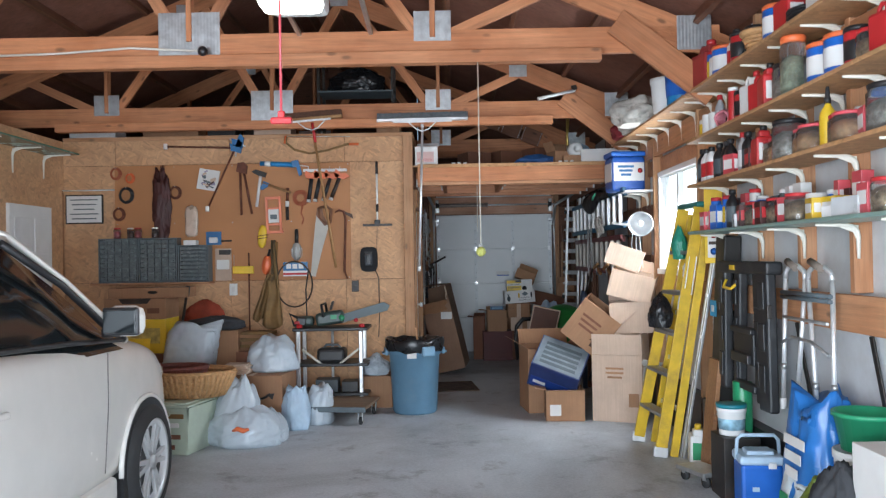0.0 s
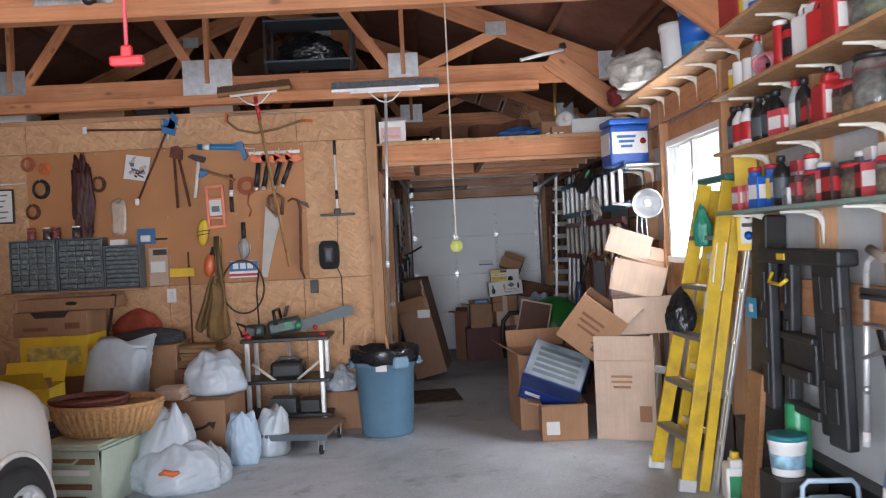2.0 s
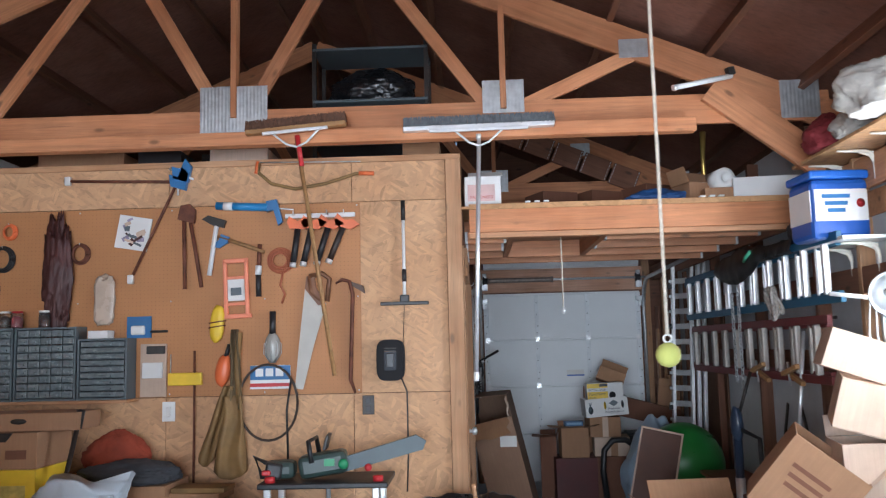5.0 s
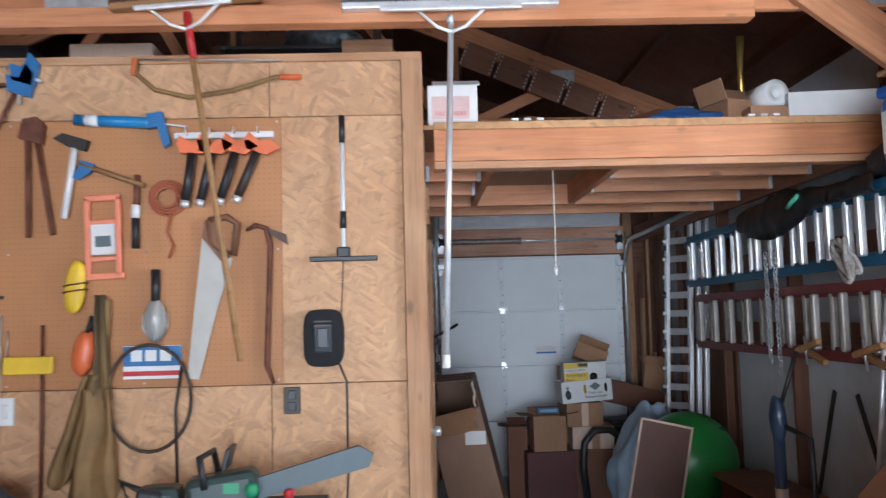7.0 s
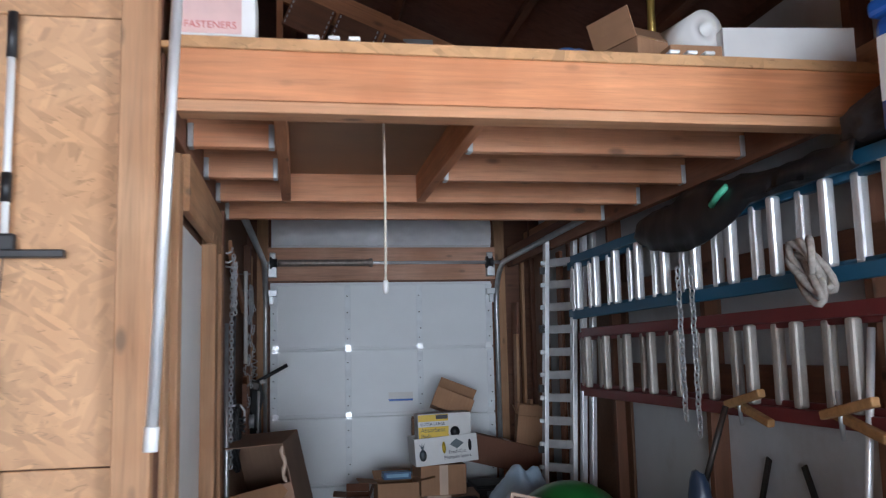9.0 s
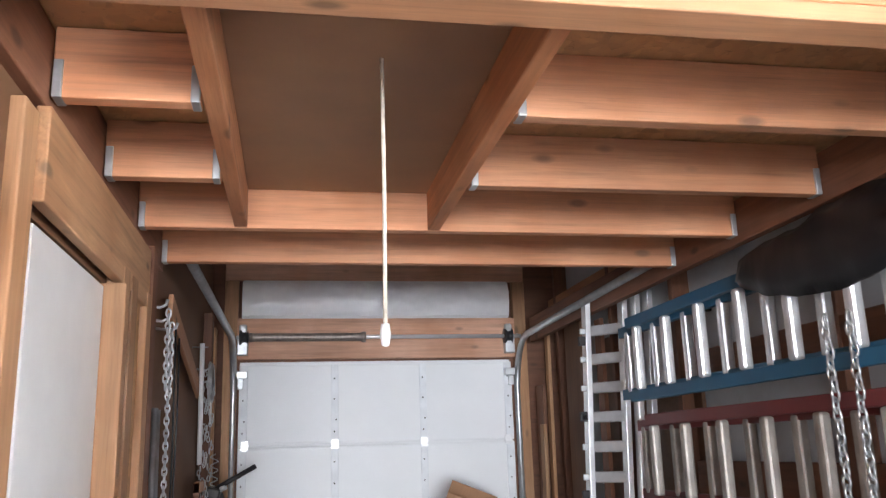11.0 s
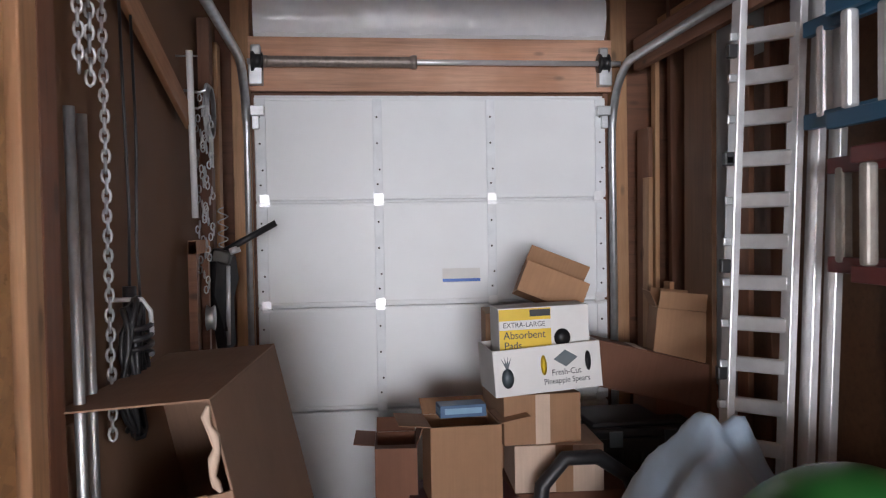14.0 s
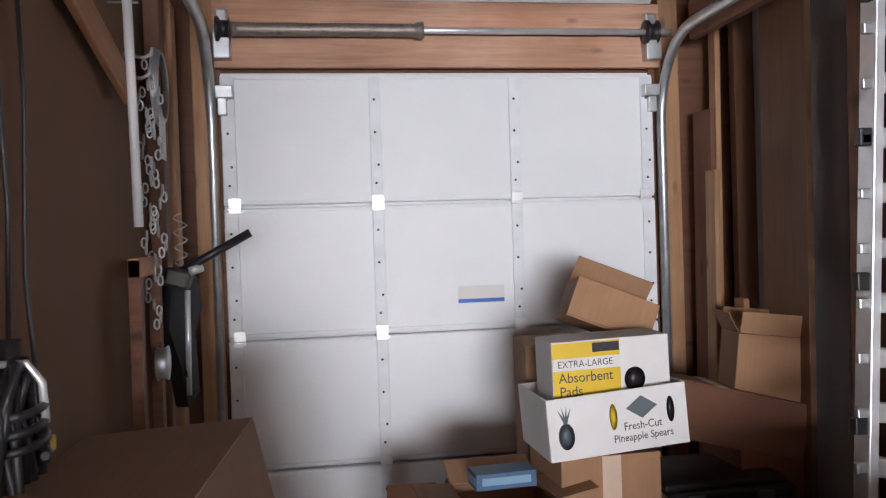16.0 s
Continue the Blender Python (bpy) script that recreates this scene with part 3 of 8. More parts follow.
first = truss(5.84)
for y in (0.4, 3.12, 8.56, 11.28):
    copy_thing(first, pose(0, y, 0))
blk = tagged(new("blocking"), "dark red boards nailed along the roof slope over the loft", "roof framing", kind="structure")
for k in range(5):
    x = -0.05 + 0.26 * k
    m, n = along((x, 11.2, roof_z(x) - 0.26), (x + 0.24, 11.2, roof_z(x + 0.24) - 0.26))
    bd_ = new("board", mesh_of("board", box((n, 0.03, 0.2), bevel=0.004), FIR_DARK))
    bd_.parent = blk
    bd_.matrix_world = m
    dots = bmesh.new()
    for e in (-1, 1):
        for j in range(6):
            bm_box(dots, (0.007, 0.006, 0.016), (e * (n / 2 - 0.014), -0.018, -0.08 + 0.032 * j))
    nd = part("nail_heads", dots, ZINC, bd_)
deck = bmesh.new()
for x0, x1 in ((XA, 2.3), (XA, -5.9)):
    m, n = along((x0, 6.0, roof_z(x0) + 0.12), (x1, 6.0, roof_z(x1) + 0.12))
    bm_box(deck, (n, 15.6, 0.03), m=m)
structure("ceiling", deck, FELT, "dark underside of the roof deck above the trusses", "ceiling")
pur = tagged(new("purlins"), "rows of dark wooden roof purlins", "roof framing", kind="structure")
for x in (1.75, 1.2, 0.6, 0.0, -0.6, -1.2, -1.7, -1.95, -2.5, -3.1, -3.7, -4.3, -4.9, -5.4):
    s = -1 if x > XA else 1
    u = Vector((s * SL, 0, 1)).normalized()
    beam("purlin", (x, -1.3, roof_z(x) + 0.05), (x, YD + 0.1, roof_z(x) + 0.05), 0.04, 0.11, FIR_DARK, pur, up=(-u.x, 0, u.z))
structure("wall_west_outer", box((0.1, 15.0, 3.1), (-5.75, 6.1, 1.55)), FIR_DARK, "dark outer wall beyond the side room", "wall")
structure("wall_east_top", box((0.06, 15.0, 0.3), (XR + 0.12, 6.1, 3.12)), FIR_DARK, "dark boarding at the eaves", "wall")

# loft over the passage
loft = tagged(new("loft"), "fir joist loft over the passage with a hatch", "loft", kind="structure")
LY = [8.9, 9.41, 9.92, 10.43, 10.94]
for i, y in enumerate(LY):
    dep = 0.16
    if i == 0:
        beam("front_beam", (XP + 0.05, 8.87, 2.385), (XR - 0.02, 8.87, 2.385), 0.045, 0.15, FIR, loft)
        beam("lower_board", (XP + 0.05, 8.89, 2.29), (XR - 0.02, 8.89, 2.29), 0.09, 0.035, FIR_PALE, loft)
    else:
        for x0, x1 in (((XP + 0.01, -0.075), (0.615, 1.72)) if i in (1, 2) else ((XP + 0.01, 1.72),)):
            beam("joist", (x0, y, 2.385), (x1, y, 2.385), 0.042, dep, FIR_LOFT, loft)
            for x in (x0 + 0.012, x1 - 0.012):
                board("joist_hanger", (0.02, 0.054, 0.085), (x, y, 2.346), ZINC, loft)
for x in (-0.05, 0.59):
    beam("hatch_trimmer", (x, 8.93, 2.385), (x, 10.4, 2.385), 0.042, 0.16, FIR, loft)
board("hatch_panel", (0.6, 1.45, 0.012), (0.27, 9.67, 2.44), plain("tan_hardboard", (0.34, 0.185, 0.1), 0.6, var=0.15, scale=4), loft)
board("deck", (XR - XP, 2.14, 0.02), ((XR + XP) / 2, 9.94, 2.478), OSB_DARK, loft)
beam("side_ledger", (XP - 0.012, 8.9, 2.37), (XP - 0.012, 11.0, 2.37), 0.04, 0.18, FIR_DARK, loft)
beam("side_ledger", (1.742, 8.9, 2.36), (1.742, 13.2, 2.36), 0.04, 0.16, FIR_DARK, loft)
beam("deck_edge", (XP + 0.05, 8.865, 2.478), (XR - 0.02, 8.865, 2.478), 0.05, 0.036, OSB_DARK, loft)


# ---- makers of things ----
def words(text, size, mat, parent, m, depth=0.0008):
    """Raised lettering in the built-in face, standing in local x-z."""
    cu = bpy.data.curves.new("lettering", "FONT")
    cu.body, cu.size, cu.extrude, cu.align_x, cu.align_y = text, size, depth, "CENTER", "CENTER"
    tmp = bpy.data.objects.new("lettering_source", cu)
    me = bpy.data.meshes.new_from_object(tmp)
    bpy.data.objects.remove(tmp)
    me.materials.append(mat)
    ob = new("lettering", me)
    ob.parent = parent
    ob.matrix_local = m @ pose(0, 0, 0, 90, 0, 0)
    return ob


def blob(size, seed=0, amp=0.16, freq=2.2, flat=True, sub=4, fine=0.05, pinch=0.0, boxy=1.0):
    """A soft full sack: a ball pulled about by folds, flat where it sits."""
    bm = bmesh.new()
    bmesh.ops.create_icosphere(bm, subdivisions=sub, radius=1)
    for v in bm.verts:
        p = v.co.copy()
        if boxy < 1:
            p = Vector([math.copysign(abs(c) ** boxy, c) for c in p]) * 0.82
        q = p * freq + Vector((seed * 7.3, seed * 3.1, seed * 5.7))
        k = 1 + amp * noise.noise(q) + fine * (1 - abs(noise.noise(q * 3.1)) * 2) + fine * 0.7 * (1 - abs(noise.noise(q * 5.3 + Vector((3, 1, 2)))) * 2) + fine * 0.5 * noise.noise(q * 11)
        p *= k
        if pinch and p.z > 0.3:
            s = 1 - pinch * min(1, (p.z - 0.3) / 0.7)
            p.x *= s
            p.y *= s
        if flat and p.z < -0.6:
            p.z = -0.6 + (p.z + 0.6) * 0.08
        v.co = Vector((p.x * size[0] / 2, p.y * size[1] / 2, (p.z + (0.63 if flat else 0)) * size[2] / 1.65))
    for f in bm.faces:
        f.smooth = True
    return bm


def sack(name, label, category, size, at, mat, seed, rot=0, tie=None, group="", pinch=0.5, amp=0.2, boxy=1.0, fine=0.075):
    t = thing(name, label, category, at, (0, 0, rot), group)
    part("body", blob(size, seed, amp, 1.9, True, 5, fine, pinch, boxy), mat, t)
    if tie:
        part("tie", blob((0.1, 0.07, 0.07), seed + 3, 0.3, 3, False, 3, 0.1), tie, t, "bright drawstring knot").location = (0.02, -size[1] * 0.33, size[2] * 0.42)
    return t


def bag_mesh(w, d, h, seed, neck=0.2, square=2.0, lean=(0.0, 0.0), folds=9, ears=0.0, crease=0.05, swell=0.2):
    """A filled film bag: slumped foot, pleats that gather towards the neck, and ears above it."""
    bm = bmesh.new()
    n, rows = 72, 30
    off = Vector((seed * 3.7, seed * 1.9, seed * 5.3))
    rings = []
    for j in range(rows):
        q = j / (rows - 1)
        body = (min(1.0, q / 0.1) ** 0.5 * 0.12 + 0.88) * (1 - (max(0.0, q - 0.35) / 0.65) ** 2.2 * (1 - neck))
        if ears and q > 0.9:
            body *= 1 + ears * (q - 0.9) * 10
        pleat = crease * (0.25 + q * q)
        ring = []
        for k in range(n):
            a = 2 * math.pi * k / n
            c, sn = math.cos(a), math.sin(a)
            r = (abs(c) ** square + abs(sn) ** square) ** (-1 / square)
            p = Vector((c * 1.6, sn * 1.6, q * 1.8)) + off
            r *= body * (1 + swell * noise.noise(p) + pleat * math.sin(folds * a + 4 * noise.noise(p * 1.4)) + 0.07 * (1 - 2 * abs(noise.noise(p * 2.6))) + 0.02 * (1 - 2 * abs(noise.noise(p * 5.1))) + 0.025 * noise.noise(p * 9))
            z = h * (q + (0.06 * noise.noise(p * 1.7) + (0.07 * math.sin(3 * a + seed) if q > 0.9 else 0)) * q)
            ring.append(bm.verts.new((r * c * w / 2 + lean[0] * q * q, r * sn * d / 2 + lean[1] * q * q, z)))
        rings.append(ring)
    for a, b in zip(rings, rings[1:]):
        for k in range(n):
            f = bm.faces.new((a[k], a[(k + 1) % n], b[(k + 1) % n], b[k]))
            f.smooth = True
    bm.faces.new(rings[0][::-1])
    top = bm.verts.new(sum((v.co for v in rings[-1]), Vector()) / n - Vector((0, 0, 0.03 * h)))
    for k in range(n):
        bm.faces.new((rings[-1][k], rings[-1][(k + 1) % n], top)).smooth = True
    return bm


def film_bag(name, label, category, size, at, mat, seed, rot=0, tie=None, group="", **shape):
    t = thing(name, label, category, at, (0, 0, rot), group)
    part("body", bag_mesh(*size, seed, **shape), mat, t)
    if tie:
        part("tie", tube([(-0.06, -size[1] * 0.5, size[2] * 0.5), (-0.02, -size[1] * 0.53, size[2] * 0.56), (0.03, -size[1] * 0.53, size[2] * 0.5), (0.07, -size[1] * 0.5, size[2] * 0.54)], 0.016, 8, [0.6, 1.2, 1.3, 0.6]), tie, t, "bright drawstring knot")
    return t


def carton(label, size, at, rot=(0, 0, 0), mat=None, flaps=(110, 100, 120, 95), shut=False, group="", name="cardboard_box", tape=True, flaplen=0.5, inner=None, front=1.0):
    """A corrugated box: four walls, a floor, and flaps at the angles given (0 lies shut)."""
    mat = mat or CARD
    w, d, h = size
    th = 0.006
    t = thing(name, label, "cardboard box", at, rot, group)
    part("bottom", box((w, d, th), (0, 0, th / 2)), mat, t)
    for s in (-1, 1):
        hs_ = h * (front if s < 0 else 1)
        part("side", box((w, th, hs_ - th - 0.001), (0, s * (d / 2 - th / 2), hs_ / 2 + th / 2), bevel=0.0015), mat, t)
        part("side", box((th, d - 2 * th - 0.002, h - th - 0.001), (s * (w / 2 - th / 2), 0, h / 2 + th / 2), bevel=0.0015), mat, t)
    if shut:
        part("top", box((w, d, th), (0, 0, h + th / 2), bevel=0.002), mat, t)
        if tape:
            part("tape", box((0.05, d + 0.004, 0.002), (0, 0, h + th + 0.002)), CARD_PALE, t, "strip of packing tape")
        return t
    fl = min(d, w) * flaplen
    for (px, py, rz, ln), a in zip(((0, -d / 2, 0, w), (w / 2, 0, 90, d), (0, d / 2, 180, w), (-w / 2, 0, 270, d)), flaps):
        if a is None:
            continue
        m = pose(px, py, h + 0.002, 0, 0, rz) @ pose(0, 0, 0, a, 0, 0)
        b = bmesh.new()
        bm_box(b, (ln - 0.006, fl, 0.004), m=m @ pose(0, fl / 2, 0))
        part("flap", b, inner or mat, t)
    return t


def round_tin(label, r, h, at, body, lid=None, band=None, name="tin", cat="tin", group="", seg=16):
    t = thing(name, label, cat, at, (0, 0, random.uniform(0, 90)), group)
    part("body", lathe([(0, 0), (r * 0.96, 0), (r, 0.006), (r, h - 0.006), (r * 0.96, h), (0, h)], seg=seg), body, t)
    if lid:
        part("lid", lathe([(0, h), (r * 0.9, h), (r * 1.03, h + 0.002), (r * 1.03, h + 0.018), (r * 0.95, h + 0.024), (0, h + 0.02)], seg=seg), lid, t)
    if band:
        part("label_band", lathe([(r + 0.001, h * 0.22), (r + 0.0015, h * 0.23), (r + 0.0015, h * 0.75), (r + 0.001, h * 0.76)], seg=seg), band, t)
    return t


def bottle(label, r, h, at, body, cap, band=None, group="", flat=0.7, name="bottle", yaw=0):
    """A shouldered bottle with a cap; flat narrows it one way."""
    t = thing(name, label, "bottle", at, (0, 0, yaw), group)
    part("body", lathe([(0, 0), (r * 0.9, 0), (r, 0.01), (r, h * 0.62), (r * 0.92, h * 0.7), (r * 0.4, h * 0.84), (r * 0.34, h * 0.88), (0, h * 0.88)], seg=16, sx=1, sy=flat), body, t)
    part("cap", lathe([(0, h * 0.87), (r * 0.4, h * 0.87), (r * 0.4, h * 0.98), (r * 0.34, h), (0, h)], seg=12), cap, t)
    if band:
        part("label_band", lathe([(r * 1.002, h * 0.16), (r * 1.012, h * 0.17), (r * 1.012, h * 0.55), (r * 1.002, h * 0.56)], seg=16, sx=1, sy=flat), band, t)
    return t


def jug(label, w, d, h, at, body, cap, band=None, group="", yaw=0, name="jug"):
    """A moulded jug with a handle beside its spout."""
    t = thing(name, label, "jug", at, (0, 0, yaw), group)
    bm = box((w, d, h * 0.72), (0, 0, h * 0.36), bevel=min(w, d) * 0.16)
    bm_box(bm, (w * 0.5, d * 0.6, h * 0.16), (-w * 0.2, 0, h * 0.78), bevel=0.012)
    part("body", bm, body, t)
    part("handle", tube([(w * 0.05, 0, h * 0.84), (w * 0.3, 0, h * 0.9), (w * 0.42, 0, h * 0.82), (w * 0.42, 0, h * 0.68)], d * 0.1, 8), body, t)
    part("cap", lathe([(0, 0), (d * 0.2, 0), (d * 0.2, h * 0.1), (d * 0.17, h * 0.12), (0, h * 0.12)], at=(-w * 0.22, 0, h * 0.86), seg=12), cap, t)
    if band:
        part("sticker", box((w * 0.7, 0.002, h * 0.4), (0, -d / 2 - 0.001, h * 0.36)), band, t, "printed sticker")
        part("sticker", box((0.002, d * 0.7, h * 0.4), (-w / 2 - 0.001, 0, h * 0.36)), band, t, "printed sticker")
    return t


def pack(label, size, at, mat, band=None, group="", yaw=0, name="packet", cat="box"):
    t = thing(name, label, cat, at, (0, 0, yaw), group)
    part("body", box(size, (0, 0, size[2] / 2), bevel=0.003), mat, t)
    if band:
        for s in (-1, 1):
            part("printed_panel", box((size[0] * 0.8, 0.0016, size[2] * 0.45), (0, s * (size[1] / 2 + 0.001), size[2] * 0.52)), band, t)
        part("printed_panel", box((0.0016, size[1] * 0.8, size[2] * 0.45), (-size[0] / 2 - 0.001, 0, size[2] * 0.52)), band, t)
    return t


def chest(label, size, at):
    """A moulded storage chest: body, ribs, overhanging lid and latches."""
    w, d, h = size
    t = thing("storage_chest", label, "chest", at)
    body = part("body", box((w * 0.95, d * 0.95, h - 0.07), (0, 0, (h - 0.07) / 2), bevel=0.015), DARKMET, t)
    for k in range(5):
        part("rib", box((0.02, 0.012, h - 0.12), (w * 0.4 * (k - 2) / 2, -d * 0.475 - 0.004, (h - 0.12) / 2), bevel=0.004), DARKMET, body)
    part("lid", bm_box(box((w, d, 0.045), (0, 0, h - 0.0475), bevel=0.012), (w * 0.9, d * 0.9, 0.026), (0, 0, h - 0.013), bevel=0.01), BLACK, t)
    for s in (-1, 1):
        part("latch", box((0.06, 0.012, 0.07), (s * w * 0.25, -d / 2 - 0.004, h - 0.07), bevel=0.004), GREYCAB, t)
    return t


def jar(label, r, h, at, fill, lid, group=""):
    t = thing("jar", label, "jar", at, (0, 0, 0), group)
    part("glass", lathe([(0, 0), (r, 0), (r * 1.02, 0.01), (r * 1.02, h * 0.8), (r * 0.85, h * 0.88), (r * 0.85, h * 0.9)], seg=18), CLEAR, t)
    part("contents", blob((r * 1.7, r * 1.7, h * 0.62), random.randint(0, 50), 0.12, 3, True, 3, 0.08), fill, t).location = (0, 0, 0.006)
    part("lid", lathe([(0, h * 0.88), (r * 0.95, h * 0.88), (r * 0.97, h * 0.98), (r * 0.9, h), (0, h)], seg=18), lid, t)
    return t


def pail(label, r, h, at, body, lid=None, wrap=None, group="", name="bucket"):
    t = thing(name, label, "bucket", at, (0, 0, 20), group)
    part("body", lathe([(0, 0), (r * 0.86, 0), (r * 0.88, 0.008), (r, h - 0.04), (r * 1.05, h - 0.035), (r * 1.05, h), (r * 0.97, h), (r * 0.85, 0.02), (0, 0.02)], seg=24), body, t)
    if lid:
        part("lid", lathe([(0, h + 0.012), (r * 0.98, h + 0.012), (r * 1.08, h + 0.01), (r * 1.08, h - 0.012), (r * 1.06, h - 0.012)], seg=24), lid, t)
    if wrap:
        part("label_band", lathe([(r * 0.915, h * 0.2), (r * 0.92, h * 0.2), (r * 0.992, h * 0.78), (r * 0.985, h * 0.78)], seg=24), wrap, t)
    part("bail", tube([(r * 1.06 * math.cos(a), 0.02 + 0.4 * r * math.sin(a), h - 0.05 - 0.25 * r * math.sin(a)) for a in [math.pi * k / 10 for k in range(11)]], 0.0025, 6), ZINC, t)
    return t


def bracket(y, z, group, reach=0.2, drop=0.17, side=1):
    """A pressed shelf bracket under a shelf on the east wall (side 1) or west wall (-1)."""
    x = XR - 0.03 if side > 0 else XL + 0.01
    t = thing("shelf_bracket", "cream enamelled steel shelf bracket screwed to a stud", "shelf bracket", (x, y, z), (0, 0, 0 if side > 0 else 180), group)
    r = 0.05
    pts = [(-reach, 0, -0.008), (-r, 0, -0.012)] + [(-r * (1 - math.sin(a)) - 0.0, 0, -0.012 - r * (1 - math.cos(a))) for a in (0.4, 0.8, 1.2)] + [(0.0, 0, -r - 0.02), (0, 0, -drop)]
    part("arm", tube(pts, 0.011, 6, [0.6] + [1] * (len(pts) - 2) + [0.6]), BRACKET, t)
    part("gusset", plate([(-0.11, -0.012), (0.0, -0.012), (0, -0.1), (-0.025, -0.045)], 0.006), BRACKET, t)
    return t


def chain(label, at, length, r=0.02, wire=0.0045, sway=0.0, name="steel_chain"):
    t = thing(name, label, "chain", at)
    pts = [Vector((0.6 * r * math.cos(a), 0, 1.15 * r * math.sin(a))) for a in [2 * math.pi * i / 8 for i in range(9)]]
    me = mesh_of("link", bm_tube(bmesh.new(), pts, wire, 5, False), ZINC)
    n = int(length / (r * 1.55))
    for k in range(n):
        z = -k * r * 1.55
        m = pose(sway * math.sin(k * 0.9) * 0.01, 0.004 * math.sin(k * 1.7), z, 0, 0, 90 * (k % 2) + 20)
        part("link", me, None, t).matrix_local = m
    return t


bpy.context.view_layer.update()

# ---- tools and stores on the board wall ----
YW = YB - 0.012      # face on which tools hang


def tool(name, label, cat, x, z, ry=0, group=""):
    return thing(name, label, cat, (x, YW, z), (0, ry, 0), group)


def rod(p, q, r, seg=8):
    return tube([p, q], r, seg)


LEATHER = plain("olive_leather", (0.24, 0.14, 0.05), 0.7, var=0.35)
MAROON = plain("dark_maroon_leather", (0.07, 0.02, 0.018), 0.55, var=0.4)
WOODH = wood("handle_wood", (0.45, 0.25, 0.1), knots=False)
TOOLBLUE = plain("tool_blue_enamel", (0.03, 0.15, 0.35), 0.35)
DRAWER = plain("smoky_drawer_plastic", (0.14, 0.17, 0.18), 0.25, var=0.3, scale=25)
PINKOR = plain("salmon_orange_plastic", (0.8, 0.25, 0.14), 0.4)
CORDRED = plain("red_brown_cord", (0.4, 0.11, 0.05), 0.6)
BLADE = plain("pale_saw_steel", (0.5, 0.48, 0.43), 0.6, 0.0)

# small-parts cabinets
def cabinet(label, x0, x1, z0, z1, cols, rows, group):
    t = thing("parts_cabinet", label, "parts cabinet", ((x0 + x1) / 2, YW - 0.075, z0), (0, 0, 0), group)
    w, h = x1 - x0, z1 - z0
    bm = bmesh.new()
    bm_box(bm, (w, 0.012, h), (0, 0.067, h / 2))
    for s in (-1, 1):
        bm_box(bm, (0.012, 0.132, h), (s * (w / 2 - 0.006), -0.007, h / 2))
        bm_box(bm, (w - 0.026, 0.132, 0.012), (0, -0.007, 0.006 if s < 0 else h - 0.006))
    part("case", bm, GREYCAB, t)
    dw, dh = (w - 0.03) / cols, (h - 0.03) / rows
    me = mesh_of("drawer", bm_box(box((dw - 0.006, 0.11, dh - 0.007), bevel=0.003), (dw * 0.4, 0.014, dh * 0.28), (0, -0.06, -dh * 0.1), bevel=0.002), DRAWER)
    for i in range(cols):
        for j in range(rows):
            part("drawer", me, None, t).location = (-w / 2 + 0.015 + dw * (i + 0.5), -0.012 - 0.004 * random.random(), 0.015 + dh * (j + 0.5))
    return t


ledge = beam("parts_shelf", (-3.75, YW - 0.09, 1.285), (-2.5, YW - 0.09, 1.285), 0.18, 0.02, FIR_PALE)
tagged(ledge, "narrow pale wooden ledge under the parts cabinets", "shelf")
cabinet("slate grey parts cabinet with rows of small clear drawers", -3.67, -3.26, 1.296, 1.76, 5, 9, "parts cabinets")
cabinet("slate grey parts cabinet with rows of small clear drawers", -3.25, -2.85, 1.296, 1.76, 5, 9, "parts cabinets")
cabinet("low slate grey cabinet with full-width drawers", -2.84, -2.52, 1.296, 1.68, 1, 9, "parts cabinets")
for i, (x, m1) in enumerate(((-3.5, REDW), (-3.36, CLEAR), (-3.28, REDW), (-3.1, CLEAR))):
    jar("small clear jar of screws on the parts cabinet", 0.035, 0.11, (x, YW - 0.07, 1.762), RUST if m1 is CLEAR else m1, WHITE if i % 2 else RED, "screw jars")
pack("white spool box on the low parts cabinet", (0.13, 0.1, 0.05), (-2.72, YW - 0.08, 1.682), WHITE)

cal = tool("wall_clipboard", "white printed sheet in a thin dark frame", "notice", -3.87, 2.08)
part("frame", box((0.4, 0.014, 0.31), (0, -0.008, 0), bevel=0.003), DARKMET, cal)
part("sheet", box((0.37, 0.004, 0.28), (0, -0.018, 0)), PAPER, cal, "white paper with grey print")
for k in range(5):
    part("print_line", box((0.3 - 0.04 * (k % 3), 0.001, 0.012), (0, -0.021, 0.1 - 0.05 * k)), GREYCAB, cal)
part("hanging_rod", rod((-0.25, -0.01, 0.2), (0.32, -0.01, 0.2), 0.008), ALU, cal)
part("upright", rod((-0.23, -0.01, 0.2), (-0.23, -0.01, -0.85), 0.01), PINE, cal)

